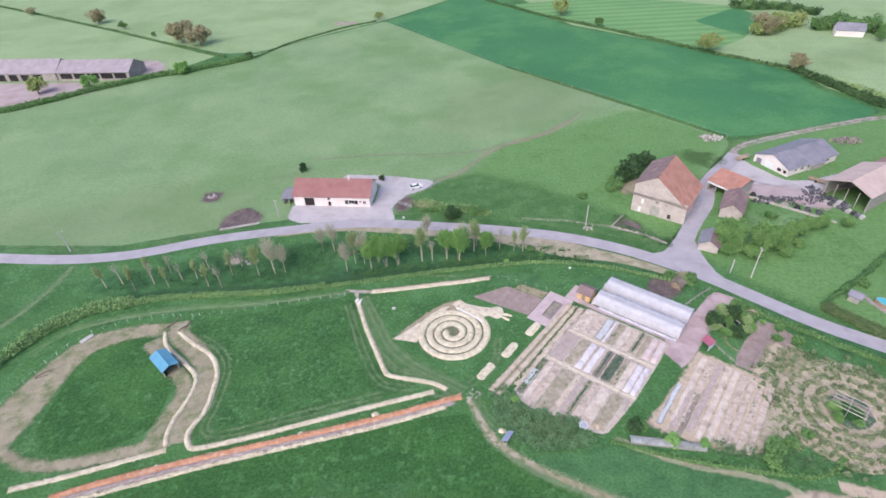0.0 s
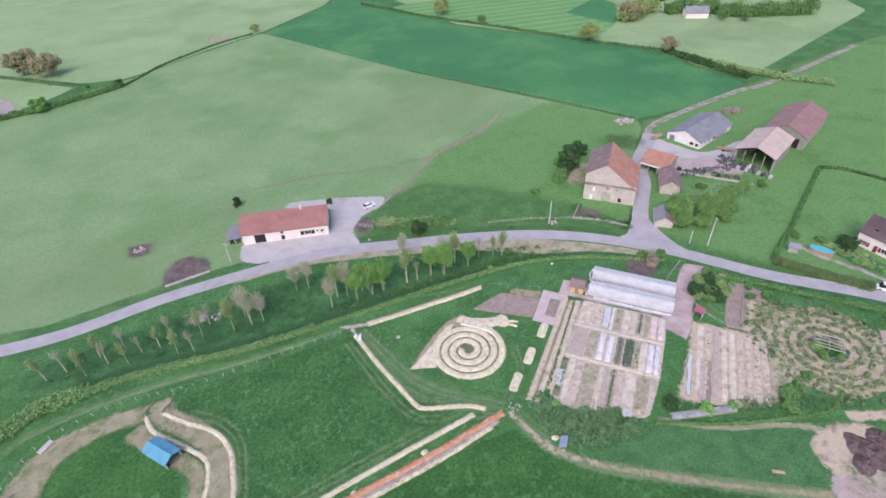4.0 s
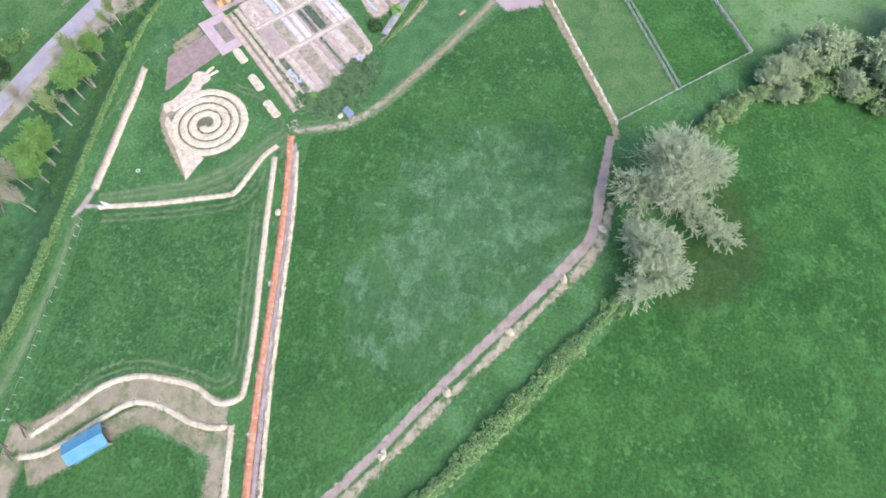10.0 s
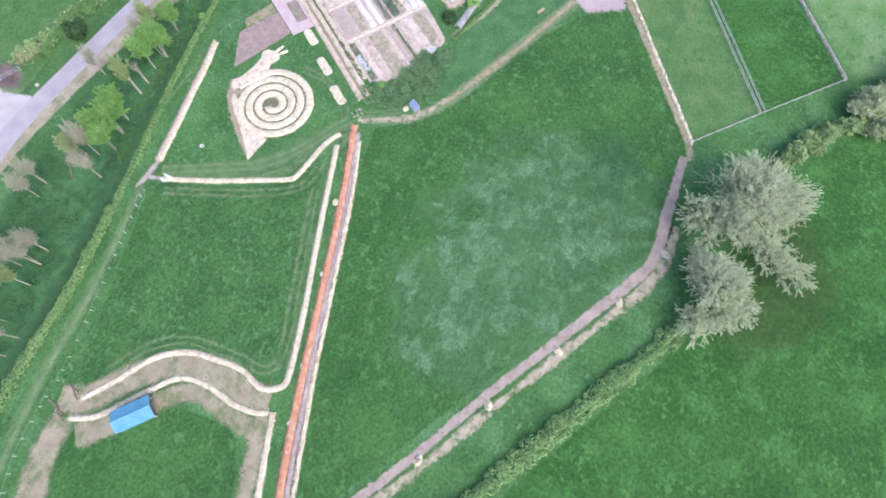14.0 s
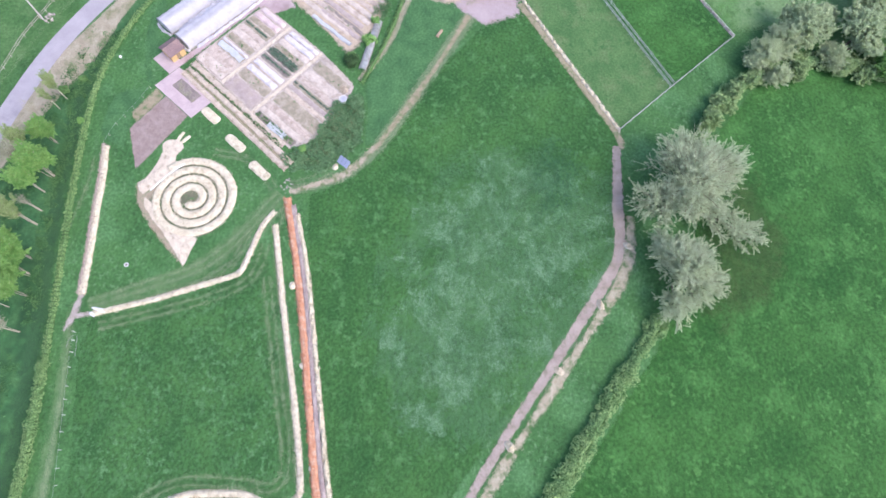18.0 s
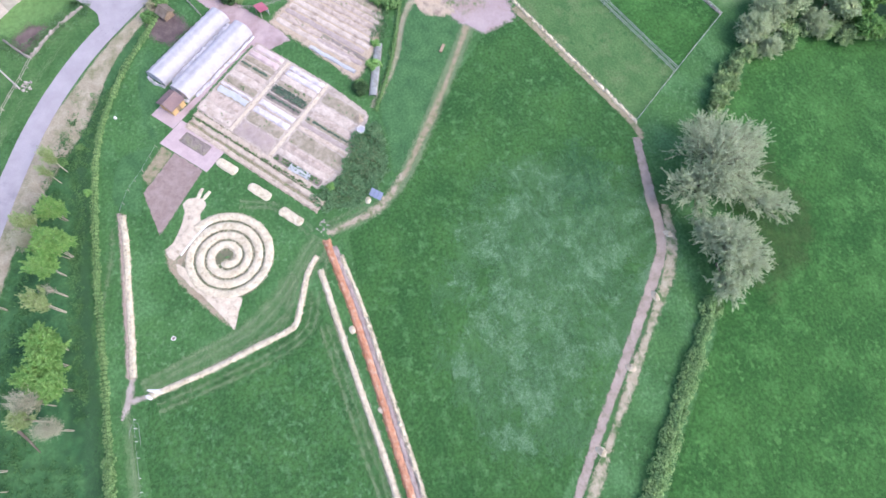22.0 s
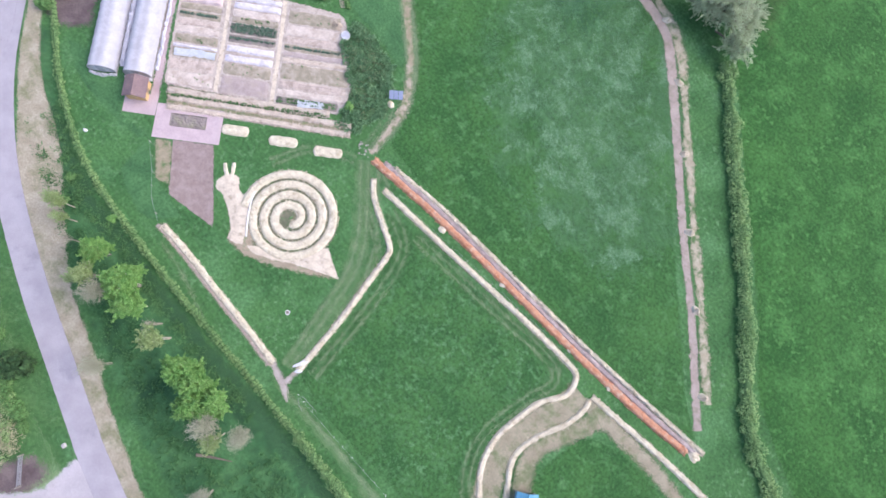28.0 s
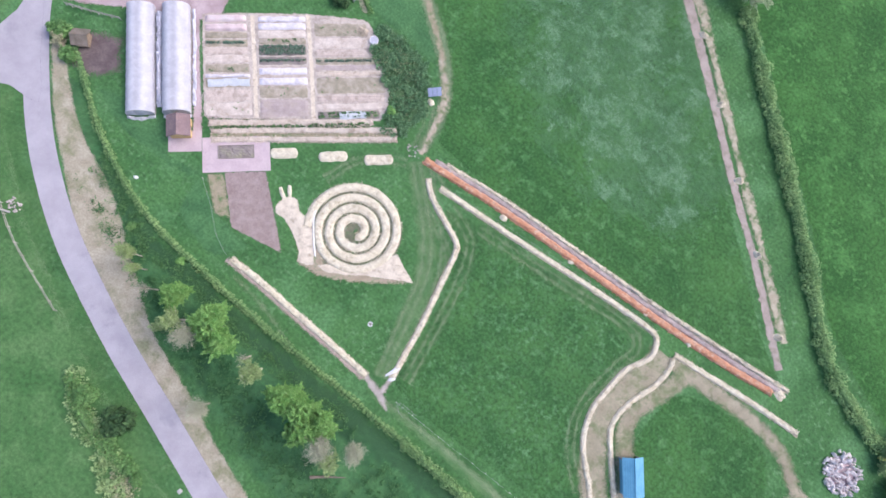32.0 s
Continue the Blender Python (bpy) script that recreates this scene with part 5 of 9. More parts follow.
strip("track", [(24, 48), (27, 46), (31, 45)], 0.7, M["trodden"], 0.06, "bare stretch of the grass track", "track")
strip("mown_strip", [(-20.5, 105), (-24, 105.3), (-32, 104), (-48, 102.4), (-64, 102), (-80, 100), (-92, 96), (-98, 88)], [0.8, 1.8, 2.4, 2.2, 2.2, 2.0], M["mown_soft"], 0.032, "mown grass strip beside the hedge", "track")
strip("mown_strip", [(-23.5, 104.8), (-32, 103.6), (-48, 102), (-64, 101.6), (-80, 99.6), (-92, 95.6)], [0.3, 0.7, 0.8, 0.8, 0.7, 0.5], M["mown_track"], 0.034, "worn wheel line in the mown grass strip", "track")
strip("worn_path", [(-18.6, 104.2), (-20.6, 104.4), (-22.8, 104.6), (-25.6, 105.6)], [0.7, 1.0, 1.1, 0.3], M["grey_soil"], 0.046, "greyish bare earth between two straw rows", "path", gap=0.4)
strip("worn_path", [(-21.9, 100.6), (-22.4, 102.4), (-22.8, 104.4)], [0.4, 0.8, 0.9], M["grey_soil"], 0.047, "greyish rotted straw at the end of a row", "path", gap=0.4)
strip("worn_path", [(12.2, 107.9), (5.4, 107.0), (-2.5, 106.3), (-10.2, 105.5), (-18.8, 104.8)], 0.75, M["pink_soil"], 0.044, "pinkish bare strip along a straw row", "path", gap=0.5)
def wheel_lines(pts, offsets, label, width=0.26, material="mown_track"):
    """Several thin worn lines side by side along points."""
    line = curve(pts, 1.5)
    side = sides_of(line)
    for o in offsets:
        strip("wheel_line", line + side * (o + np.array([[0.12 * wob(*p, 0.25, o)] for p in line])), width, M[material], 0.043, label, "track", gap=2)


EDGE = "thin pale mown line in the grass beside a straw row"
wheel_lines([(-4, 76.5), (-12, 79), (-14.6, 81.5), (-19, 92.5), (-21.5, 100.5)], (0.0, 0.9), EDGE)
wheel_lines([(-7.5, 73.2), (-14, 74.6), (-17.8, 80.5), (-21.5, 91), (-24.2, 100)], (-0.4, 0.9), EDGE)
wheel_lines([(-14, 72), (-32, 67.6), (-45, 64.4), (-49.3, 65.4), (-48.9, 72), (-49.2, 81), (-52.6, 87), (-59, 91.6)], (-0.5, 0.8), EDGE)
wheel_lines([(-6, 109.8), (2.5, 108.8), (9.4, 108.9)], (0.0,), EDGE)
strip("track", [(-105, 122), (-106, 112), (-111, 98), (-122, 84)], 1.6, M["mown_track"], 0.04, "faint track across the grass", "track")
strip("dirt_path", [(17.8, 3.9), (10, 4.3), (3.7, 4.7), (-3, 4.8), (-8, 5.9), (-16.6, 11.2), (-28, 18.9), (-41, 27.8), (-54, 36), (-64.5, 43.4), (-71.8, 48.6)], [1.7, 2.2, 2.1, 1.8, 1.6, 1.5, 1.5, 1.5], M["path"], 0.055, "narrow brown dirt path along the meadow", "path", gap=1)
strip("path_verge", [(1.9, 2.3), (-6.1, 3.1), (-12.7, 5.8), (-18.3, 9.6), (-30.3, 17.7), (-42.3, 25.9), (-55.3, 34.3), (-69.3, 44.1)], [1.2, 2.2, 2.0, 1.1, 2.0, 0.9, 2.1, 1.0, 1.9, 1.2], M["straw_verge"], 0.05, "dry straw verge beside the dirt path", "verge", gap=1)
strip("lane", [(54.4, 23.6), (39.4, 14.5), (21, 3.6), (17.5, 3.2)], 1.5, M["trodden"], 0.05, "trodden earth beside the straw row", "path")
strip("worn_path", [(-65.6, 97), (-64.2, 92.6), (-58.6, 87.2), (-54.4, 81.8), (-53.2, 77), (-53.4, 72), (-54.2, 67), (-53.9, 62.6)], 4.6, M["bare_earth"], 0.05, "trodden earth path between straw rows", "path")
strip("worn_path", [(-56, 62.5), (-64, 61), (-74, 59.3), (-82, 59.6), (-88, 62.5), (-95, 63)], [3.2, 2.8, 2.4, 2.2, 2, 2], M["bare_earth"], 0.05, "trodden earth strip of the pen", "path")
strip("worn_path", [(-68, 94.5), (-76, 94), (-85, 90), (-89, 81), (-91, 72), (-93, 63)], [4, 4.5, 6, 8, 10, 9], M["bare_earth"], 0.048, "trodden earth strip round the pen", "path")
strip("worn_path", [(-70, 91), (-66.5, 86.5), (-60.6, 80.8), (-57.6, 77.4), (-57.2, 73), (-58.6, 67.5), (-59.2, 63)], [4, 3.6, 3.2, 2.8, 2.8, 3.4], M["bare_earth"], 0.046, "worn earth along the straw row by the blue shelter", "path")
sheet("sand_patch", [(54, 44.5), (62, 46.5), (69, 43.5), (66, 38), (59, 36.5), (54, 37.5)], M["sandy"], 0.06, "spread sandy straw round the muck heap", "ground", cell=0.8)
sheet("mud_patch", [(58, 40), (64, 42), (67, 37), (62, 31), (55, 30.5), (53, 35)], M["bare_pink"], 0.065, "trodden earth below the muck heap", "ground", cell=0.8)
strip("straw_line", [(30.5, 58.5), (41, 53), (53.5, 49.3), (60, 45.5)], 1.2, M["straw_thin"], 0.05, "scattered straw along the garden border", "path")
strip("soil_track", [(66, 47), (77, 43.5), (90, 39), (96, 37)], 2.2, M["sandy"], 0.055, "dry straw path beside the orchard beds", "path")

# wheel tracks round the snail
TRACK = "thin worn wheel line curving over the grass"
wheel_lines([(3, 71.5), (-3, 75.6), (-9, 80), (-13.2, 85), (-16.4, 92.4), (-20.6, 102.5)], (-0.8, 0.6, 2.4), TRACK, 0.42)
strip("mown_strip", [(3, 71.5), (-3.4, 76.2), (-9.6, 80.8), (-13.8, 85.8), (-17.2, 93), (-21.2, 102.5)], 3.4, M["mown_soft"], 0.038, "faintly worn band of grass beside a straw row", "track")
wheel_lines([(4, 73), (8, 76), (10.5, 80), (11.5, 86)], (-0.6, 0.6), TRACK)
wheel_lines([(5, 70), (6.5, 66), (9, 62)], (-0.6, 0.6), TRACK)
wheel_lines([(1, 70), (-8, 71.0), (-20, 68.4), (-36, 64.6), (-49, 62)], (0.0,), TRACK)
sheet("grass_patch", [(92, 134.5), (105.3, 132.5), (112, 124.5), (107.8, 122.4), (92.5, 121.5), (88.5, 124.5)], M["pasture_dull"], 0.04, "dry yellowish rough grass below the farmyard wall", "grass", cell=1, margin=4)
sheet("worn_patch", [(84, 168), (88, 171), (96, 168), (97, 161), (92, 160), (86, 163)], M["olive_tufts"], 0.05, "rough brownish weeds behind the stone barn", "ground", cell=1, margin=4)
sheet("mud_patch", [(54, 131), (58, 128), (57, 124.5), (52, 127), (50.5, 129)], M["mud"], 0.05, "bare dark ground before the stone barn", "ground", cell=0.8)
# rough growth and the willow's shade, both in one dark olive colour
sheet("grass_patch", [(20, -14), (14.5, -20), (8.5, -24), (0, -28), (-10, -25), (-16.5, -18), (-18.5, -11.5), (-8, -10.5), (4, -13.5)], M["olive_tufts"], 0.05, "olive brown rough grass with the willow's shade painted in", "grass", margin=4)


# ---- straw rows and chip rows ----
ridge("straw_bank", [(11.6, 107.3), (5.4, 106.3), (-2.5, 105.6), (-10.2, 104.8), (-18.8, 104.1)], 1.12, 0.28, M["straw"], "long straight row of pale straw beside the hedge", "straw row", group="straw rows", gap=0.22, fringe=110)
ridge("straw_bank", [(-0.8, 72.2), (-3, 73.6), (-5.7, 74.6), (-12.6, 76.5), (-14.2, 78.3), (-15.9, 82.7), (-19.2, 91.4), (-22.2, 101.2)], 1.0, 0.3, M["straw"], "bent row of pale straw below the snail", "straw row", group="straw rows", gap=0.22, fringe=110)
ridge("straw_bank", [(-3.6, 71.7), (-12.5, 69.7), (-22.7, 67.3), (-34, 64.5), (-42.7, 62.5), (-49.6, 61.3), (-51.6, 62.3), (-52.5, 65.2), (-50.9, 69.5), (-50.7, 73.5), (-51.3, 80.1), (-54.4, 85.3), (-60, 89.5), (-64.5, 93.4)], 1.0, 0.3, M["straw"], "long winding row of pale straw round the meadow", "straw row", group="straw rows", gap=0.22, fringe=110)
ridge("straw_bank", [(-67.8, 93.5), (-66.5, 90), (-64.2, 87.4), (-58.6, 82.4), (-55.6, 78.9), (-55.2, 74.1), (-56.6, 67.8), (-56.4, 63.6), (-55.6, 62)], 1.0, 0.3, M["straw"], "winding row of pale straw beside the blue shelter", "straw row", group="straw rows", gap=0.22, fringe=110)
ridge("straw_bank", [(-55.6, 61.3), (-63.4, 59.2), (-72, 56.9), (-82, 54.7)], 1.05, 0.28, M["straw"], "row of pale straw along the pen", "straw row", group="straw rows", gap=0.22, fringe=110)
ridge("chip_bank", [(2.2, 70.2), (-12.9, 66.3), (-29.3, 62.8), (-47, 59.3), (-63.3, 55.6), (-73.5, 52.6)], 1.35, 0.4, M["orange_chips"], "long row of orange wood chips", "wood chips", gap=0.22, fringe=110)
ridge("chip_bank", [(0.6, 68.9), (-13.4, 65.1), (-29.8, 61.7), (-48, 58), (-64, 54.2), (-75, 51.2)], 1.0, 0.22, M["grey_chips"], "row of greyish bark chips beside the orange chips", "wood chips", gap=0.22, fringe=110)
ridge("straw_bank", [(-1.3, 67.8), (-14, 64.2), (-30, 60.9), (-48.3, 57.0), (-64.5, 53.0), (-75.6, 50.2)], 0.8, 0.35, M["straw"], "thin pale straw row beside the chip rows", "straw row", group="straw rows", rough=0.8, gap=0.22, fringe=110)
scrap = thing("fleece_scrap", "scrap of white fleece at the end of a straw row", "fleece", (-21.6, 100.2, 0), 72)
mesh("fabric", [(-1.1, -0.12, 0.34), (-0.5, -0.42, 0.30), (0.3, -0.3, 0.33), (1.5, -0.1, 0.12), (1.7, 0.22, 0.08), (0.4, 0.28, 0.36), (-0.4, 0.3, 0.38), (-1.1, 0.1, 0.36), (0.0, 0.0, 0.46)], [(0, 1, 8), (1, 2, 8), (2, 3, 8), (3, 4, 8), (4, 5, 8), (5, 6, 8), (6, 7, 8), (7, 0, 8)], M["white_paint"], scrap)
hose = thing("hose", "thin pale hose lying in a loop on the grass", "hose")
hl = curve([(-28.4, 104.4), (-27.0, 104.2), (-26.2, 103.7), (-26.5, 103.0), (-27.8, 102.8), (-29.9, 102.5)], 0.3)
mesh("line", *tube([(*p, 0.04) for p in hl], [0.025] * len(hl), 5), M["net_grey"], hose)
PITS = thing("planting_holes", "dark planting holes along the straw rows", "holes")
pit = None
for pts in ([(11.0, 107.2), (5.4, 106.3), (-2.5, 105.6), (-10.2, 104.8), (-18.4, 104.1)], [(-1.4, 72.6), (-3, 73.6), (-5.7, 74.6), (-12.6, 76.5), (-14.2, 78.3), (-15.9, 82.7), (-19.2, 91.4), (-21.6, 99.2)]):
    for p in curve(pts, 1.05):
        if pit is None:
            pit = mesh("hole", *tube(((0, 0, 0.1), (0, 0, 0.31)), (0.16, 0.11), 7), M["dark_soil"], PITS)
            ob = pit
        else:
            ob = new("hole", pit.data)
            ob.parent = PITS
        ob.matrix_basis = pose(p[0] + rng.uniform(-0.15, 0.15), p[1] + rng.uniform(-0.15, 0.15), rng.uniform(-0.03, 0.0), 0, 0, rng.uniform(0, 360)) @ Matrix.Diagonal((rng.uniform(0.7, 1.3), rng.uniform(0.7, 1.3), 1, 1))
heap("straw_clump", (-74.6, 51.6, 0), 1.6, 1.1, 0.35, M["straw"], "small spread heap of pale straw", "straw", -25)
for k, (x, y) in enumerate(((-15.5, 66.9), (-30, 63.2), (-46.5, 59.6), (-56, 57.6))):
    heap("straw_tuft", (x, y, 0.1), 0.75, 0.55, 0.25, M["straw"], "small tuft of pale straw on the chip row", "straw", 40 * k, n=12, group="straw tufts")
clump = heap("straw_clump", (56, 23.2, 0.05), 0.8, 0.42, 0.38, M["straw"], "pale straw clump in a row beside the paddock", "straw", 30, n=12, power=3, group="straw clumps by the paddock")
for k in range(1, 27):
    f = k / 26
    copy_thing(clump, pose(56 - 34.2 * f + rng.uniform(-0.15, 0.15), 23.2 - 20.2 * f + rng.uniform(-0.15, 0.15), 0.05, 0, 0, 30 + rng.uniform(-25, 25)) @ Matrix.Diagonal((rng.uniform(0.5, 1.2), rng.uniform(0.6, 1.3), rng.uniform(0.5, 1.2), 1)))
ridge("straw_bank", [(56, 23.1), (45, 16.7), (34, 10.2), (21.8, 3.0)], 0.7, 0.14, M["straw"], "low broken straw row beside the paddock fence", "straw row", rough=1.0, gap=0.3)
for x, y in ((-4.5, 3.4), (-16.6, 9.6), (-29, 18), (-42, 26.9), (-54.4, 35.2), (-67.7, 44)):
    b = heap("straw_bale", (x, y, 0), 1.15, 0.7, 0.55, M["straw"], "pale straw clump beside the dirt path", "straw bale", rng.uniform(0, 90), n=18, lump=1.2, power=2, group="straw clumps by the path")
ridge("straw_bank", [(66.8, 37.8), (65.5, 35), (64.6, 32), (64.8, 31), (65.8, 30.2), (71, 27.4), (76.8, 24.5)], 2.2, 0.35, M["straw"], "wide L-shaped bank of pale straw in the yard", "straw row", gap=0.22, fringe=110)
for x, y, a, b in ((60.2, 38.4, 3.0, 2.0), (67.2, 41.4, 2.6, 2.2)):
    heap("muck_mound", (x, y, 0), a, b, 0.9, M["manure"], "low spill of dark muck beside the heap", "muck heap", 40, lump=0.9, group="muck")
heap("muck_mound", (63.3, 39.6, 0), 5.2, 2.8, 1.1, M["manure"], "large dark brown muck heap", "muck heap", -70, lump=0.8, n=40)

# ---- the straw snail ----
SN = (1.1, 88.4)
sheet("snail_base", [(SN[0] + 8.4 * math.cos(a), SN[1] + 8.4 * math.sin(a)) for a in np.linspace(0, 2 * math.pi, 24, endpoint=False)], M["groove"], 0.04, "trodden earth under a straw spiral", "ground", cell=0.6)
snail = thing("straw_snail", "large snail figure laid out in pale straw on grass", "land art")
E1, E2 = np.array([-0.66, -0.752]), np.array([-0.752, 0.66])


def sn(a, b):
    return tuple(np.array(SN) + E1 * a + E2 * b)


turns = []
for k in range(0, 112):
    w = radians(-90 + 1345 * k / 111)
    r = 1.25 + 1.9 * 1345 / 360 * k / 111
    turns.append(sn(r * math.cos(w), -r * math.sin(w)))
ridge("spiral", turns, 1.62, 0.32, M["straw"], parent=snail, gap=0.2, fringe=70, rough=0.16)
sheet("body", [(13.9, 93.8), (13.7, 95.6), (12.6, 96.4), (10.9, 96.0), (7.9, 96.7), (4.9, 98.0), (3.8, 99.5), (1.4, 98.2), (2.4, 96.6), (5.6, 94.2), (7.9, 92.4), (8.8, 93.2), (10.3, 93.1), (12.0, 92.1), (13.4, 92.6)], M["straw_flat"], 0.08, cell=0.4, parent=snail, relief=lambda x, y, e: 0.12 * min(1, max(0, e)) + 0.05 * wob(x, y, 2))
sheet("tail", [(-7.0, 85.8), (-9.9, 86.6), (-12.9, 87.3), (-10.4, 89.1), (-6.3, 92.4), (-3.6, 95.0), (-0.9, 97.2), (1.0, 97.4), (-0.5, 95.4), (-4, 92.4), (-6, 88.5)], M["straw_flat"], 0.08, cell=0.4, smooth=False, parent=snail, relief=lambda x, y, e: 0.12 * min(1, max(0, e)) + 0.05 * wob(x, y, 2))
for pts in ([(13.6, 93.6), (14.8, 93.2), (15.7, 92.8)], [(13.2, 92.8), (14.1, 92.1), (14.9, 91.4)]):
    ridge("tentacle", pts, 0.8, 0.25, M["straw"], parent=snail)
ridge("edging", [(9.1, 89.4), (7.7, 92.1), (4.6, 94.9), (2.3, 96.6)], 0.32, 0.3, M["white_paint"], parent=snail, label_part="bright white edging strip", rough=0.15)
sheet("worn_patch", [(5.2, 98.0), (3.2, 99.3), (0.0, 98.7), (-3.0, 96.8), (-6.2, 94.0), (-9.4, 91.0), (-12.2, 88.0), (-9.0, 89.6), (-5.0, 92.8), (-2.2, 95.4), (0.4, 96.4), (3.0, 95.2)], M["worn_soft"], 0.044, "dry worn ground below the straw snail", "ground", cell=0.5, margin=2)

mesh("straw_core", *joined([tube(((SN[0], SN[1], 0.0), (SN[0] + 0.1, SN[1], 0.1)), (0.5, 0.2), 8)]), M["veg"], snail)
ring_ = thing("salt_ring", "small pale ring lying in the grass", "ring", (-12.9, 97.65, 0))
mesh("rim", *tube([(0.36 * math.cos(w), 0.36 * math.sin(w), 0.06) for w in np.linspace(0, 6.2832, 15)], [0.07] * 15, 6), M["white_paint"], ring_)
mesh("core_fill", *tube(((0, 0, 0.0), (0, 0, 0.05)), (0.31, 0.2), 10), M["dark_soil"], ring_)

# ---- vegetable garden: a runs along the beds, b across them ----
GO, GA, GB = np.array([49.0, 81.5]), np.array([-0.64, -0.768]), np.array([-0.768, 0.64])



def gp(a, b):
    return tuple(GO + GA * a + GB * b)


def plants(name, parent, a0, a1, b0, b1, count, size, leaf, h=0.25, rows=None, seed=3):
    """Leafy plants in a bed, in rows where rows is given."""
    r = np.random.default_rng(seed + int(abs(a0 * 7 + b0 * 13)))
    k = max(6, int(count / 10))
    a = r.uniform(a0, a1, k)
    b = b0 + (np.floor(r.uniform(0, rows, k)) + 0.5) / rows * (b1 - b0) + r.normal(0, 0.06, k) if rows else r.uniform(b0, b1, k)
    c = np.array([(*gp(x, y), h * 0.6 + 0.16) for x, y in zip(a, b)])
    return tagged(fast_mesh(name, *leaves(c, h * 0.7, count, size, 0.8, seed), M[leaf], parent), kind="stuff")


def bed(a0, a1, b0, b1, what, h, label, plant=None, rows=None, count=500, dots=False, net=None):
    """A raised garden bed: a rounded mound of soil, mulch or cover, with its plants."""
    root = thing("garden_bed", label, "garden bed", group="garden beds")
    na, nb = max(4, int((a1 - a0) / 0.35)), 9
    o, verts, faces = float(rng.uniform(0, 50)), [], []
    for i in range(na + 1):
        for j in range(nb + 1):
            u, v = i / na, j / nb
            e = min(1, 8 * min(u, 1 - u) * (a1 - a0) / 6) * min(1, 4.5 * min(v, 1 - v))
            a = a0 + (a1 - a0) * u + 0.08 * wob(u * 9, v * 9, 1, o)
            b = b0 + (b1 - b0) * v + 0.17 * wob(a * 0.8, v * 3, 1, o)
            verts.append((*gp(a, b), 0.055 + h * e ** 0.5 * (1 + 0.25 * wob(a, b, 2.2, o)) + 0.04 * wob(a, b, 5, o) * e))
    for i in range(na):
        for j in range(nb):
            q = i * (nb + 1) + j
            faces.append((q, q + nb + 1, q + nb + 2, q + 1))
    mesh({"fleece": "fleece_cover", "tarp_pink": "cover"}.get(what, "mulch"), verts, faces, M[what], root, smooth=True)
    if plant:
        plants("foliage", root, a0 + 0.3, a1 - 0.3, b0 + 0.2, b1 - 0.2, count, 0.13, plant, 0.3, rows)
    if dots:
        c = [(*gp(a0 + 0.4 + 0.42 * i, b0 + (b1 - b0) * (0.3 + 0.4 * (j % 2) if dots == 1 else 0.2 + 0.2 * j)), h + 0.1) for i in range(int((a1 - a0 - 0.6) / 0.42)) for j in range(2 if dots == 1 else 4)]
        tagged(fast_mesh("seedling_cover", *leaves(c, 0.10, len(c) * 7, 0.09, 0.7, 5), M["taupe"], root), kind="stuff")
    if net:
        mesh("net", *netting(*net), M["net_blue" if a0 < 9.6 or b0 > 0 else "net_grey"], root, "pale crop netting", smooth=True)
    return root


def netting(a0, a1, b0, b1, h=0.35):
    verts, faces, n, m = [], [], max(6, int((a1 - a0) / 0.35)), 8
    for i in range(n + 1):
        for j in range(m + 1):
            a, v = a0 + (a1 - a0) * i / n, j / m
            b = b0 + (b1 - b0) * (0.5 + (v - 0.5) * (0.9 + 0.25 * wob(a, 3.0, 0.9))) + 0.07 * math.sin(a * 1.1 + b0)
            verts.append((*gp(a, b), 0.15 + (h * (0.8 + 0.5 * wob(a, b, 1.6)) + 0.1 * wob(a, b, 4)) * math.sin(math.pi * v) ** 0.6))
    for i in range(n):
        for j in range(m):
            q = i * (m + 1) + j
            faces.append((q, q + m + 1, q + m + 2, q + 1))
    return verts, faces


sheet("garden_soil", [gp(-0.3, -0.4), gp(8.5, -0.4), gp(19, -0.2), gp(29.4, 1.0), gp(31, 4), gp(33.2, 8), gp(33.6, 13), gp(32.6, 18.5), gp(31, 21), gp(20, 20.8), gp(8, 20.0), gp(-0.2, 19.6)], M["garden_mulch"], 0.05, "mulched earth of a vegetable garden", "ground", cell=0.8, smooth=False)


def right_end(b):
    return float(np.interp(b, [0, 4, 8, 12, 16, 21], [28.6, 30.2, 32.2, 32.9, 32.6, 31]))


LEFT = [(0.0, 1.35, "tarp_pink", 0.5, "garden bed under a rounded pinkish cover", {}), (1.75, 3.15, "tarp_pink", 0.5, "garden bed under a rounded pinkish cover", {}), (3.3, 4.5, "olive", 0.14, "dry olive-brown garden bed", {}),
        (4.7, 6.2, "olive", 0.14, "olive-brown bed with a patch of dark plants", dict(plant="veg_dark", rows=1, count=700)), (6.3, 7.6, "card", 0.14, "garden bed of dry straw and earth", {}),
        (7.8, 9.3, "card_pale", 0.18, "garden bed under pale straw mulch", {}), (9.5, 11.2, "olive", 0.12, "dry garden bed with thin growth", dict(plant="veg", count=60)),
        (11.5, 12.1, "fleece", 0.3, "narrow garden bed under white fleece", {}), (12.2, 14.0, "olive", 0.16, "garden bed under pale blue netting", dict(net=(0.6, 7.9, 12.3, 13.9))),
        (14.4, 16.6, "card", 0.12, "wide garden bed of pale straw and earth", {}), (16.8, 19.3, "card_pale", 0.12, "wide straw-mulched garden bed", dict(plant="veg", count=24))]
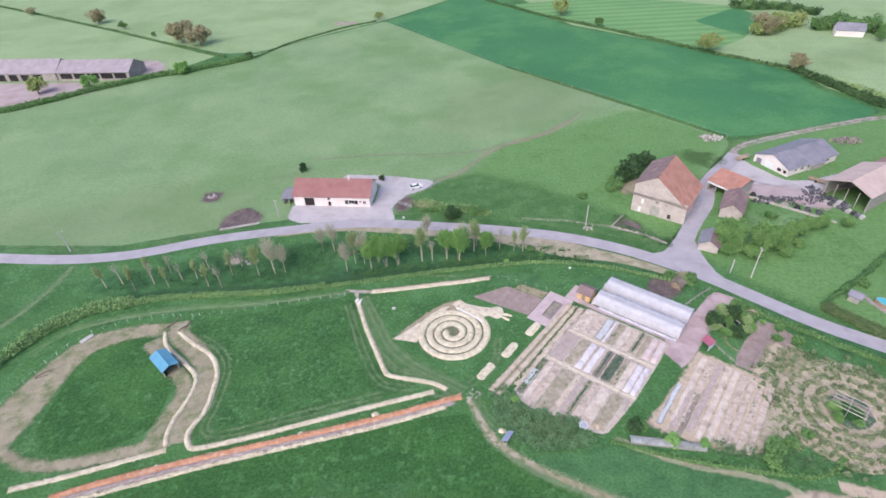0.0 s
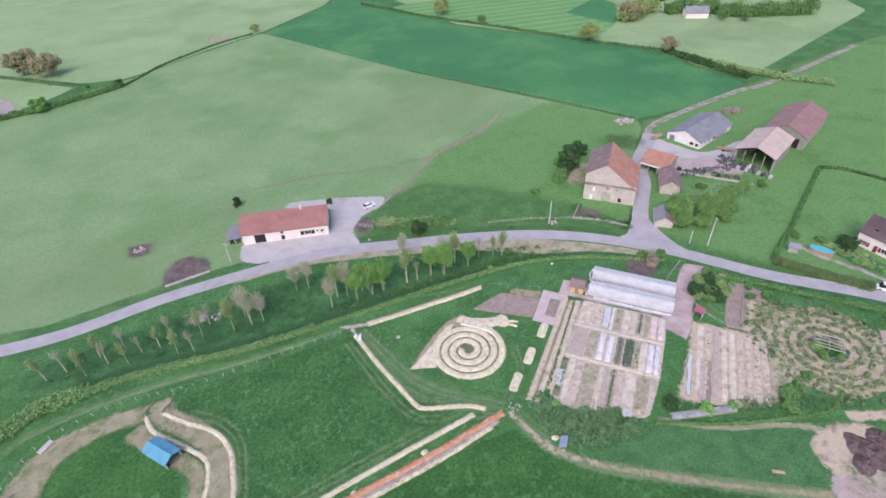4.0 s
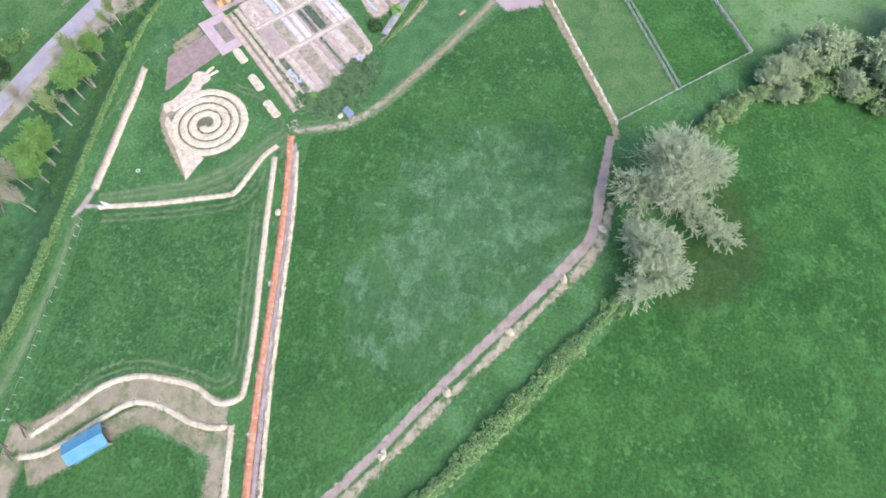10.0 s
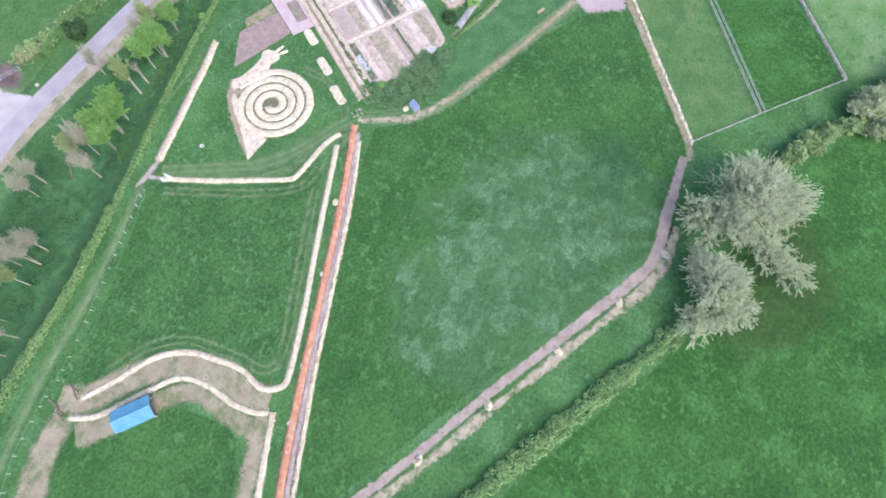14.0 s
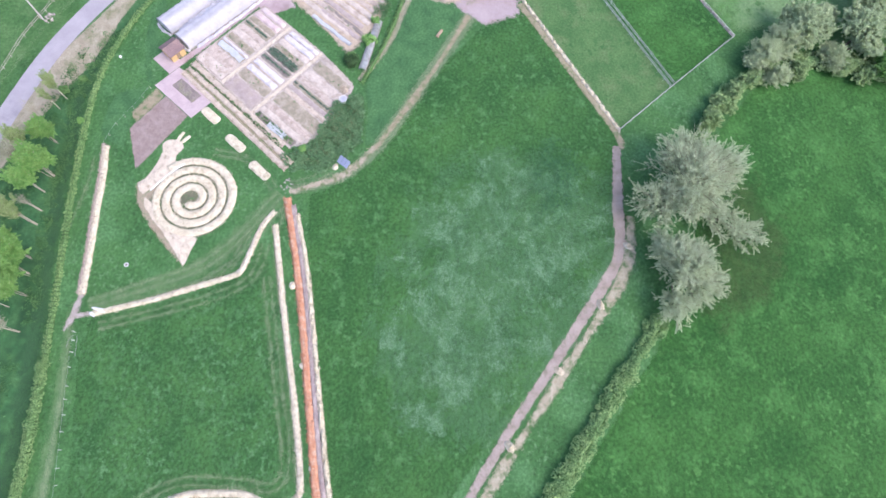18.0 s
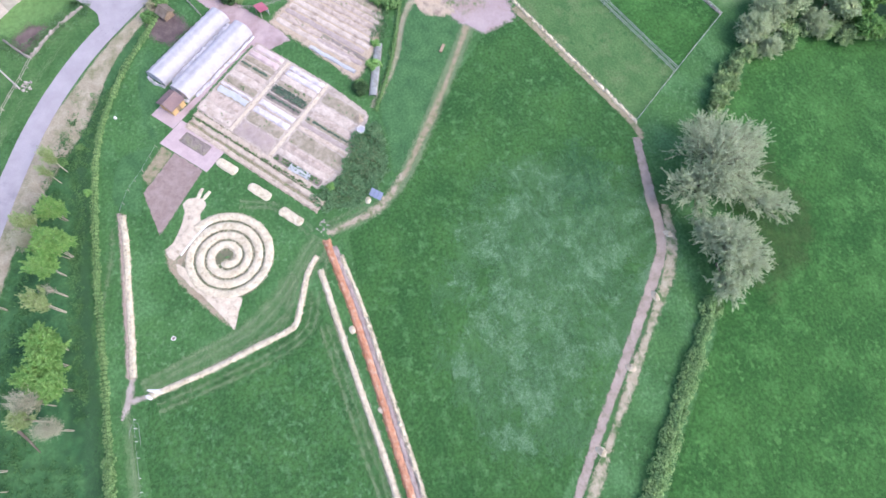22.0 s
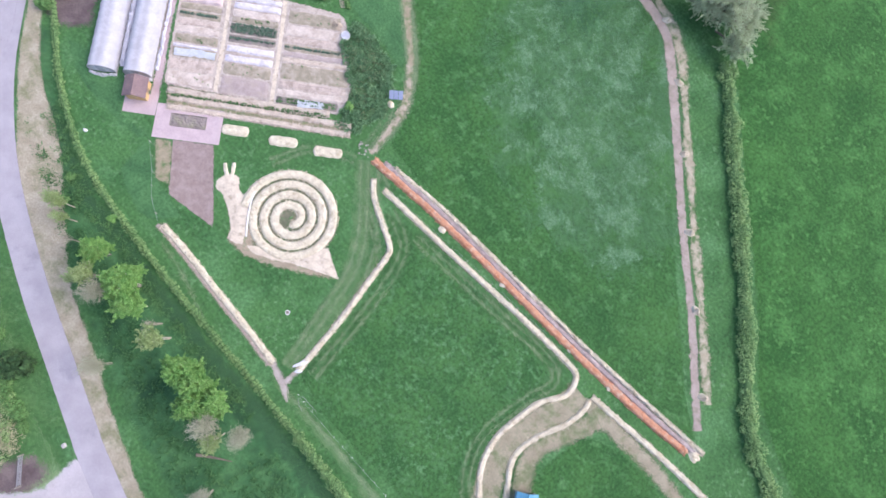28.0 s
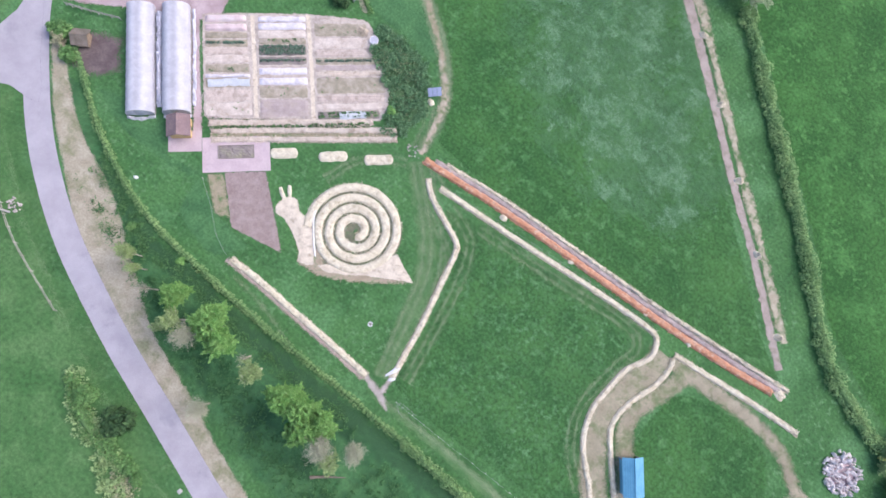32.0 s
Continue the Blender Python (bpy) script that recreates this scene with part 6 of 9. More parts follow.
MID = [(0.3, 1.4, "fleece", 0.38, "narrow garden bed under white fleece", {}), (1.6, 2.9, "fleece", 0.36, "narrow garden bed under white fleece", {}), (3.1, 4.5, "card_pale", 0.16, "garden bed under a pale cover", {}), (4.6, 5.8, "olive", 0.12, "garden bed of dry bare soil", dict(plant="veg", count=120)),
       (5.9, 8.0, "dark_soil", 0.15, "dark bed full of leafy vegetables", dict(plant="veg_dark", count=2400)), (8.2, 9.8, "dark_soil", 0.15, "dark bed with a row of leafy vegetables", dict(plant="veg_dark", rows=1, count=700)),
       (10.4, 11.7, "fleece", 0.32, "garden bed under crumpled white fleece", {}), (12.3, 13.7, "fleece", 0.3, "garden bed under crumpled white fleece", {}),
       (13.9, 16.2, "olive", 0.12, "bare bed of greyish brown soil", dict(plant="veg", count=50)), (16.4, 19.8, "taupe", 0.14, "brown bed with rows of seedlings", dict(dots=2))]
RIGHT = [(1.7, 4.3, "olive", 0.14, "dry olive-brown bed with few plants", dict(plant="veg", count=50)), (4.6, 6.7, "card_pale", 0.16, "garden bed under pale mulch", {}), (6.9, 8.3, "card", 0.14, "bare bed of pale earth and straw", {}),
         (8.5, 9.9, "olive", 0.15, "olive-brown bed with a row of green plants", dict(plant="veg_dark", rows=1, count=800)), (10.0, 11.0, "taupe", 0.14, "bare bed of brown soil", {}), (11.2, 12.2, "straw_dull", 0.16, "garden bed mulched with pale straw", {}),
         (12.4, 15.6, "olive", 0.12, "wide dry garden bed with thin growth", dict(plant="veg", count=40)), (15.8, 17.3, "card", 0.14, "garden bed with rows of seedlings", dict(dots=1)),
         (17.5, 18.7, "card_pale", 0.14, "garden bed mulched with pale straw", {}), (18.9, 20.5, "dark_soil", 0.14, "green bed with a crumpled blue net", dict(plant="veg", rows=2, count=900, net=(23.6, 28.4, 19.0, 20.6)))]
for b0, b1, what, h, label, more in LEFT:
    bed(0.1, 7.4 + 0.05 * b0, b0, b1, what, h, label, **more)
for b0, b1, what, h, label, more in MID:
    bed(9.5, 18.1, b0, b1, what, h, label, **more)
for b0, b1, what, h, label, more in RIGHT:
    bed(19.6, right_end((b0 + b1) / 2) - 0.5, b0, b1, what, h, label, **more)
for a, l in ((8.75, 19.8), (18.85, 20.5)):
    strip("bed_path", [gp(a - 0.25, 0), gp(a, l / 2), gp(a + 0.1, l)], 0.8, M["straw_flat"], 0.09, "straw path between garden beds", "path", gap=0.6)
ridge("straw_bank", [gp(0.7, 20.5), gp(15, 20.9), gp(29.6, 21.2)], 1.3, 0.2, M["straw_dull"], "straw-mulched row beside the beds", "straw row", group="garden straw rows", gap=0.22, fringe=110)
for b in (22.4, 24.1):
    ridge("straw_bank", [gp(1, b - 0.4), gp(17, b), gp(33.8, b + 0.5)], 1.1, 0.2, M["straw_dull"], "straw-mulched row beside the beds", "straw row", group="garden straw rows", gap=0.22, fringe=110)
strip("bed_path", [gp(1, 22.9), gp(17, 23.3), gp(33.8, 23.8)], 0.8, M["trodden"], 0.07, "trodden straw between rows", "path", gap=0.6)
row = thing("herb_strip", "thin green row of herbs between straw rows", "plants")
plants("foliage", row, 1, 29, 21.3, 21.7, 1500, 0.12, "veg", 0.25)
for a0, a1, b0 in ((10.9, 16, 25.5), (19.4, 24.8, 26.4), (27.5, 33, 27.3)):
    ridge("straw_bed", [gp(a0 + 0.1, b0 + 1.05), gp((a0 + a1) / 2, b0 + 1.07), gp(a1 - 0.1, b0 + 1.1)], 2.0, 0.28, M["straw"], "short rounded straw-mulched bed", "straw bed", group="straw beds by the snail", gap=0.2, rough=0.2, cols=13, rounded=True)
# patio with a sunken bed
patio = thing("patio", "pinkish gravel patio with a sunken oblong bed", "patio")
ring = [(-0.5, 23.3, 11.1, 25.0), (-0.5, 27.1, 11.1, 29.7), (-0.5, 25.0, 2.3, 27.1), (8.2, 25.0, 11.1, 27.1)]
bm = bmesh.new()
for a0, b0, a1, b1 in ring:
    v = [bm.verts.new((*gp(a, b), 0.08)) for a, b in ((a0, b0), (a1, b0), (a1, b1), (a0, b1))]
    bm.faces.new(v)
part("surface", bm, M["pave"], patio)
fp = []
for i in range(25):
    for j in range(11):
        a, b = 2.3 + 5.9 * i / 24, 25 + 2.1 * j / 10
        fp.append((*gp(a, b), 0.04 + (0.12 + 0.16 * wob(a, b, 3)) * min(1, 3 * min(i / 24, 1 - i / 24) * 4) * min(1, 4 * min(j / 10, 1 - j / 10))))
mesh("bed", fp, [(i * 11 + j, (i + 1) * 11 + j, (i + 1) * 11 + j + 1, i * 11 + j + 1) for i in range(24) for j in range(10)], M["dark_soil"], patio, "dark rubble in a sunken bed")
kerb = joined([tube(((*gp(a0, b0), 0.12), (*gp(a1, b1), 0.12)), (0.09, 0.09), 6) for a0, b0, a1, b1 in ((2.2, 24.9, 8.3, 24.9), (8.3, 24.9, 8.3, 27.2), (8.3, 27.2, 2.2, 27.2), (2.2, 27.2, 2.2, 24.9))])
mesh("kerb", *kerb, M["dark_soil"], patio)
sheet("soil_bed", [gp(3.2, 29.8), gp(10.2, 29.8), gp(12.6, 44.6), gp(4.2, 39.6)], M["soil"], 0.06, "freshly raked brown soil bed", "soil bed", cell=0.6, smooth=False)
sheet("soil_bed", [gp(0.3, 30), gp(3, 30), gp(4, 38), gp(1.6, 37)], M["trodden"], 0.055, "dry straw edge of the soil bed", "soil bed", cell=0.6, smooth=False)
tagged(mesh("shed_pad", [(*gp(a, b), 0.078) for a, b in ((-6.2, 22), (-0.52, 22), (-0.6, 25.8), (-6.2, 25.7))], [(0, 1, 2, 3)], M["pave"]), "paved pad round the garden shed", "pavement", kind="structure")

# polytunnels
def tunnel(name, label, start, end, width, height, hoops, ends=True, straight=0.35, group="polytunnels", film="film"):
    """A polytunnel from start to end: film over hoops, end walls with a door, base boards."""
    ax, L = math.degrees(math.atan2(end[1] - start[1], end[0] - start[0])), math.hypot(end[0] - start[0], end[1] - start[1])
    root = thing(name, label, "polytunnel", (*start, 0), ax, group)
    n = 18

    def arc(i, off=0.0):
        w = math.pi * i / n
        return -math.cos(w) * (width / 2 + off), straight * height * min(1, math.sin(w) * 6) + math.sin(w) ** 0.8 * (height * (1 - straight) + off)

    rings = max(2, int(L / 0.5))
    verts, faces = [], []
    for k in range(rings + 1):
        x = L * k / rings
        sag = 0.05 * math.cos(2 * math.pi * x / (L / (hoops - 1))) + 0.02 * wob(x, width, 1.3)
        for i in range(n + 1):
            y, z = arc(i, 0.04 + sag)
            verts.append((x, y, max(z, 0.02)))
    for k in range(rings):
        for i in range(n):
            q = k * (n + 1) + i
            faces.append((q, q + 1, q + n + 2, q + n + 1))
    mesh("cover", verts, faces, M[film], root, "hazy white plastic film", smooth=True)
    me = None
    for k in range(hoops):
        x = L * k / (hoops - 1)
        if me is None:
            ob = mesh("hoop", *tube([(0, *arc(i)) for i in range(n + 1)], [0.035] * (n + 1), 5), M["metal"], root)
            me = ob.data
        else:
            ob = new("hoop", me)
            ob.parent = root
        ob.matrix_basis = pose(x, 0, 0)
    if ends:
        for x in (0.05, L - 0.05):
            pts = [(x, *arc(i)) for i in range(n + 1)]
            mesh("end_wall", pts + [(x + 0.02, y, z) for _, y, z in pts], [tuple(range(n + 1)), tuple(range(n + 1, 2 * n + 2))[::-1]], M[film], root)
            part("door", box(x - 0.06, -0.6, 0, x + 0.06, 0.6, 2.0), M["film_valley"], root)
    for y in (-width / 2 - 0.06, width / 2 + 0.06):
        part("base_board", box(0, y - 0.04, 0, L, y + 0.04, 0.3), M["planks_grey"], root)
    return root


for a in (-10.6, -4.55):
    tunnel("polytunnel", "long white polytunnel beside the vegetable beds", gp(a, 18.9), gp(a, -1.4), 4.5, 2.3, 13)
ridge("film_skirt", [gp(-1.75, -1.2), gp(-1.7, 8), gp(-1.75, 17.4)], 0.7, 0.3, M["film_valley"], "crumpled film and soil along the foot of a tunnel", "plastic film", rough=0.9, gap=0.3)
for a in (-10.6, -4.55):
    ridge("film_hem", [gp(a - 2.4, 19.2), gp(a, 19.5), gp(a + 2.4, 19.2)], 0.7, 0.35, M["film"], "crumpled film gathered at the end of a tunnel", "plastic film", rough=1.0, gap=0.2)
ridge("tunnel_gutter", [gp(-7.6, -0.6), gp(-7.6, 9), gp(-7.55, 17.6)], 1.2, 0.9, M["film_valley"], "crumpled plastic film in the gap between two tunnels", "plastic film", rough=0.5)


# ---- buildings ----
h = gabled("white_house", "long white farmhouse with a red tiled roof", (-46.6, 148.3), (-22.2, 145.0), 10.6, 3.7, 7.0, "white_wall", "tile_red", over=0.4,
           front=[(3.3, 0, 3.2, 3.0, "dark"), (10.9, 0.05, 1.0, 1.7, "dark"), (10.8, 2.35, 1.0, 1.1, "window"), (17.6, 1.0, 2.0, 1.35, "window:dark_in"), (21.0, 1.55, 0.9, 0.6, "window"), (22.3, 1.1, 1.1, 1.0, "window")],
           right=[(3.5, 1.0, 1.1, 1.3, "window")])
part("chimney", box(17, 4.9, 6.4, 17.7, 5.7, 8.1, bevel=0.03), M["cream_wall"], h)
gabled("lean_to", "grey weathered lean-to with stacked timber", (-50.8, 149.6), (-46.9, 149.1), 6.5, 2.2, 2.9, "planks_grey", "sheet_grey", category="shed", open_front=True, posts=3)
barn = gabled("stone_barn", "large old stone barn with an orange tiled roof", (57.5, 135.8), (69.8, 126.4), 15.6, 9.2, 12.8, "stone_wall", "tile_old", roof2="tile_orange", eave2=5.2, ridge_at=0.38, gable_front=True,
              category="barn", over=0.25, wall_thick=0.55,
              front=[(5.6, 0, 2.8, 3.4, "planks_grey"), (2.6, 3.2, 0.8, 1.4, "white_paint"), (2.0, 0.2, 0.9, 1.8, "white_paint"), (6.6, 4.3, 1.0, 1.9, "planks_grey"), (10.6, 0.2, 1.0, 1.7, "dark"), (9.6, 4.2, 0.4, 0.5, "dark")])
villa = gabled("villa", "white house with red shutters and a dark tiled roof", (115.2, 88.8), (118.5, 75.6), 8.4, 4.4, 8.0, "white_wall", "tile_brown", category="house",
               front=[(1.6, 0.8, 1.1, 1.3, "window:shutter_red"), (4.4, 0.05, 0.95, 2.1, "shutter_red"), (6.3, 0.8, 1.4, 1.3, "window:shutter_red"), (9.0, 0.8, 1.1, 1.3, "window:shutter_red"), (11.2, 0.05, 0.95, 2.1, "shutter_red")],
               right=[(3.3, 0.9, 1.1, 1.3, "window"), (3.4, 3.2, 0.9, 1.1, "window")])
for x in (3.0, 8.2):
    d = thing("dormer", "", "")
    d.parent = villa
    d["label"] = "small roof dormer"
    d.matrix_basis = pose(x, 1.2, 5.5)
    part("body", box(-0.6, 0, -0.6, 0.6, 1.9, 0.6), M["tile_brown"], d)
    part("pane", box(-0.4, -0.05, -0.3, 0.4, 0.0, 0.45), M["glass"], d)
part("chimney", box(11.0, 3.7, 6.7, 11.6, 4.4, 8.7, bevel=0.03), M["white_wall"], villa)
long_ = gabled("long_house", "long pale rendered farmhouse with red tiled roof", (155.6, 14.6), (117.8, -14.1), 14.0, 6.8, 12.4, "cream_wall", "tile_red", gable_wall="stone_wall",
               front=[(21.5, 0, 3.4, 4.6, "planks"), (36.2, 0.1, 2.0, 2.6, "dark"), (32.5, 1.4, 1.0, 1.4, "window"), (18, 1.2, 1.1, 1.5, "window"), (14.5, 0.1, 1.1, 2.2, "planks"), (11, 1.2, 1.1, 1.5, "window"), (7, 1.2, 1.1, 1.5, "window"), (27.5, 3.4, 0.9, 1.1, "window")],
               right=[(4.5, 5.6, 0.7, 0.9, "dark"), (7.0, 2.2, 0.8, 1.0, "dark")])
part("roof_patch", slope((37.2, -0.40, 6.72), (47.7, -0.40, 6.72), (47.7, 7.0, 12.64), (37.2, 7.0, 12.64), 0.05), M["tile_old"], long_, "older darker tiles on the end of the roof")
for x in (10, 17):
    part("chimney", box(x, 6.4, 11.4, x + 0.9, 7.4, 13.8, bevel=0.03), M["cream_wall"], long_)
aer = thing("aerial", "", "")
aer.parent, aer["label"] = long_, "small white rooftop aerial"
mesh("mast", *tube(((46.8, 7, 12.3), (46.8, 7, 14.6)), (0.04, 0.03), 5), M["metal"], aer)
mesh("dish", *tube(((46.6, 6.8, 14.4), (46.8, 6.9, 14.45)), (0.45, 0.1), 10), M["white_paint"], aer)
gabled("lean_to", "low annex with reddish roof beside the long house", (112.6, -1.6), (116.4, -13.4), 5.0, 2.2, 3.6, "stone_wall", "tile_red", category="annex", roof2="tile_red")
gabled("grey_shed", "long low white farm shed with a grey sheet roof", (107.4, 161.5), (112.4, 149.6), 23.0, 2.6, 5.2, "white_wall", "sheet_grey", gable_front=True, category="farm shed",
       front=[(1.0, 0, 2.0, 2.0, "sheet_grey"), (4.2, 0, 3.2, 2.4, "white_paint"), (8.8, 0.6, 1.6, 1.2, "dark"), (11, 0.6, 1.2, 1.2, "dark")],
       right=[(3 + 3 * k, 1.0, 1.5, 0.9, "window") for k in range(6)])
gabled("small_shed", "low grey side shed", (121.5, 152.8), (127.5, 155.0), 4.2, 2.0, 2.9, "planks_grey", "sheet_grey", category="shed")
gabled("hay_barn", "open hay barn with a pale sheet roof", (116.9, 138.2), (122.9, 127.3), 19.5, 5.2, 7.6, "planks_grey", "sheet_pink", gable_front=True, open_front=True, posts=5, category="barn")
gabled("cattle_barn", "large barn with a rusty red sheet roof", (138.2, 148.0), (145.0, 135.8), 27.0, 4.6, 7.6, "planks_grey", "sheet_rust", gable_front=True, category="barn", front=[(2, 0, 4, 3.6, "dark"), (8, 0, 4, 3.6, "dark")])
gabled("cart_shed", "open cart shed with an orange tiled roof", (84.3, 145.0), (89.2, 137.4), 9.6, 3.4, 5.0, "planks_grey", "tile_orange", open_front=True, posts=4, category="shed", ridge_at=0.72)
part("fascia", box(0, -0.1, 2.5, 9.0, 0.02, 3.3), M["white_paint"], bpy.data.objects["cart_shed"])
gabled("low_shed", "low shed with an old purplish tiled roof", (81.4, 129.6), (86.4, 126.4), 10.4, 2.9, 4.9, "stone_wall", "tile_old", gable_front=True, category="shed")
gabled("roadside_shed", "small stone shed with a grey roof beside the road", (69.2, 114.8), (73.4, 112.2), 6.5, 2.0, 3.6, "stone_wall", "sheet_grey", gable_front=True, category="shed", roof2="tile_old")
gabled("far_barn", "long distant farm barn with a grey-pink roof", (-262, 292), (-196.5, 284.4), 16, 4.2, 9.0, "planks_grey", "sheet_lav", category="barn", front=[(4 + 7 * k, 0, 5, 3.4, "dark") for k in range(8)])
gabled("far_barn", "distant farm barn with a grey-pink roof", (-195.5, 284), (-156, 279.2), 15.5, 4.4, 8.4, "planks_grey", "sheet_lav", category="barn", front=[(1.5 + 7.5 * k, 1.0, 6.6, 2.8, "dark") for k in range(5)])
gabled("far_house", "distant white house among trees", (214, 290), (226, 285), 8, 3.2, 6, "white_wall", "sheet_grey")
gabled("far_house", "distant house with a reddish roof beside the road", (205, -70), (216, -64), 8, 3.2, 6, "cream_wall", "tile_red")
# blue field shelter
gabled("field_shelter", "open field shelter clad in bright blue sheets", (-62.5, 79.5), (-60.2, 81.8), 6.1, 1.9, 2.6, "blue_sheet", "blue_sheet", gable_front=True, open_front=True, posts=2, category="shelter", wall_thick=0.08, over=0.25)
# garden shed with a dark red roof
x, y = gp(-5.6, 22.6)
gabled("garden_shed", "small wooden garden shed with a dark red roof", gp(-2.2, 23.3), gp(-2.2, 20.0), 3.3, 2.0, 2.8, "planks_yellow", "tile_old", category="shed", wall_thick=0.08, over=0.3, front=[(1.2, 0, 0.9, 1.8, "planks")])
# paddock shelter
gabled("paddock_shelter", "small open shelter with a grey-blue roof at the paddock", (69.6, 11.6), (73.4, 13.8), 3.0, 1.9, 2.4, "planks_grey", "sheet_grey", open_front=True, posts=3, category="shelter", wall_thick=0.1)
gabled("hen_hut", "small dark wooden hen hut", (56.6, 100.3), (58.2, 98.6), 2.2, 1.4, 2.1, "planks", "bark", category="hut", wall_thick=0.08, gable_front=True)
gabled("pool_shed", "small grey garden shed beside the pool", (95.7, 92.2), (97.2, 90.4), 2.2, 1.8, 2.3, "planks_grey", "sheet_grey", category="shed", wall_thick=0.08)
gabled("garden_house", "small house with a brown roof at the yard entrance", (112.4, 39.3), (114.6, 35.3), 5.0, 2.2, 3.4, "planks", "tile_old", category="shed", wall_thick=0.15)
# second group of tunnels and the dome
for s, e, w, hh in (((117.6, 24.8), (122.6, 13.6), 5.2, 2.8), ((112.6, 22.6), (117.6, 11.2), 5.4, 3.0), ((105.2, 21.5), (110.4, 9.6), 6.6, 3.4), ((96, 17.6), (107.5, -1.0), 4.2, 2.6)):
    tunnel("polytunnel", "white polytunnel at the edge of the yard", s, e, w, hh, 8, group="polytunnels by the yard")


def dome(at, r):
    root = thing("geodesic_dome", "pale hemispherical garden dome", "dome", (*at, 0))
    bm = bmesh.new()
    bmesh.ops.create_icosphere(bm, subdivisions=2, radius=r)
    bmesh.ops.bisect_plane(bm, geom=bm.verts[:] + bm.edges[:] + bm.faces[:], plane_co=(0, 0, 0), plane_no=(0, 0, -1), clear_outer=True)
    struts = [tube((e.verts[0].co * 1.01, e.verts[1].co * 1.01), (0.05, 0.05), 4) for e in bm.edges]
    part("cover", bm, M["film_dome"], root)
    mesh("struts", *joined(struts), M["planks_grey"], root)


dome((116.6, 6.2), 4.0)


# ---- hedges and trees ----
hedge("hedge", "long clipped green hedge beside the mown strip", [(62, 100.6), (54.3, 103.8), (44.4, 108.3), (32.7, 111.6), (22.9, 112.5), (11.9, 111.9), (-2.5, 110.6), (-17.4, 108.7), (-32.3, 107)], 1.15, 1.0, "leaf_hedge", 11, 150, 0.12)
hedge("hedge", "leafy light green hedge beside the pens", [(-31.5, 107.1), (-47, 105.8), (-57, 105.8), (-72, 105.8), (-82, 104.4)], 1.8, 1.5, "leaf_hedge", 10, 170, 0.15)
hedge("hedge", "wild overgrown green hedge beside the pen", [(-81, 104.4), (-88, 103.4), (-94, 99.8), (-99, 95), (-103, 88), (-108, 78), (-116, 66), (-130, 48)], 4.0, 2.6, "leaf_hedge", 12, 110, 0.24)
hedge("hedge", "long green hedge between two meadows", [(-19, -1.2), (-28.2, 5.2), (-40, 13.4), (-52, 21.4), (-60.6, 27.8), (-66.7, 32.4), (-73.4, 37.8), (-78.6, 41.2), (-85.4, 43.2), (-92.9, 45.0), (-99.3, 45.2), (-120, 52), (-150, 60)], 3.3, 1.7, "leaf_hedge", 13, 300, 0.16, wild=0.6)
hedge("hedge", "wild green hedge at the corner of the meadow", [(15, -12), (20, -14), (27, -18.2), (33, -22.8), (37, -28)], 3.4, 2.0, "leaf_hedge", 14, 170, 0.22, wild=0.5)
hedge("hedge", "dark hedge between distant fields", [(40, 410), (72, 360), (97, 330), (119, 302), (140, 274.5), (154, 259), (166.5, 243)], 2.2, 1.8, "leaf_dark", 15, 40, 0.4, gap=1.6)
hedge("hedge", "broad overgrown dark hedge beside the crop", [(166.5, 243), (169, 233), (173, 216), (178, 199)], 4.5, 3.0, "leaf_dark", 51, 120, 0.4, gap=1.2)
hedge("hedge", "overgrown hedge beside the far pasture", [(169, 233), (176, 220.5), (181, 209.6), (189, 194.5), (205, 178)], 3.2, 3.0, "leaf_shrub", 52, 120, 0.4, gap=1.2)
hedge("hedge", "dark woods round a distant white house", [(211, 303), (229, 300), (246, 282), (262, 276), (285, 268)], 9.0, 8.0, "leaf_tree", 53, 260, 0.6, gap=1.4, wild=0.6)
hedge("hedge", "russet spring copse beside the hay field", [(176, 300), (184, 302), (196, 309), (208, 313)], 8.0, 7.0, "leaf_autumn", 54, 240, 0.5, gap=1.4, wild=0.6)
hedge("hedge", "distant dark copse behind the hay field", [(190, 358), (200, 350), (214, 348), (228, 330)], 6.0, 6.0, "leaf_dark", 55, 120, 0.5, gap=1.6, wild=0.6)
hedge("hedge", "hedge along the far farm buildings", [(-235, 236), (-200, 244), (-181, 256.5), (-170.6, 265.6), (-158.6, 273.3), (-146, 281.4), (-131, 286.5), (-121.7, 291.6), (-112, 296.7), (-100, 304.5)], 3.6, 3.0, "leaf_tree", 16, 90, 0.4, gap=1.4)
hedge("hedge", "thin distant field hedge", [(-99.2, 305), (-92.4, 315.7), (-85.2, 328), (-71, 343), (-52.6, 359), (-35.5, 368.7)], 1.3, 1.3, "leaf_dark", 17, 24, 0.35, gap=2)
hedge("hedge", "thin distant field hedge", [(-348, 478), (-261, 417), (-221, 388), (-178, 356), (-149, 334), (-116, 309.5)], 1.3, 1.3, "leaf_dark", 18, 20, 0.4, gap=2.4)
hedge("hedge", "thin hedge behind the villa pasture", [(140, 124), (148, 119), (159, 99), (174, 77.5), (188, 58), (210, 30)], 1.2, 1.2, "leaf_dark", 19, 40, 0.28)
hedge("hedge", "clipped garden hedge of the villa", [(89.2, 89.8), (95.5, 81.8), (103.2, 73.4)], 3.4, 2.0, "leaf_olive", 20, 300, 0.17, wild=0.12)
hedge("hedge", "dark garden hedge round the villa plot", [(140, 124), (122, 112), (106, 101), (96, 95), (89, 90.5)], 1.4, 1.0, "leaf_weed", 57, 110, 0.18)
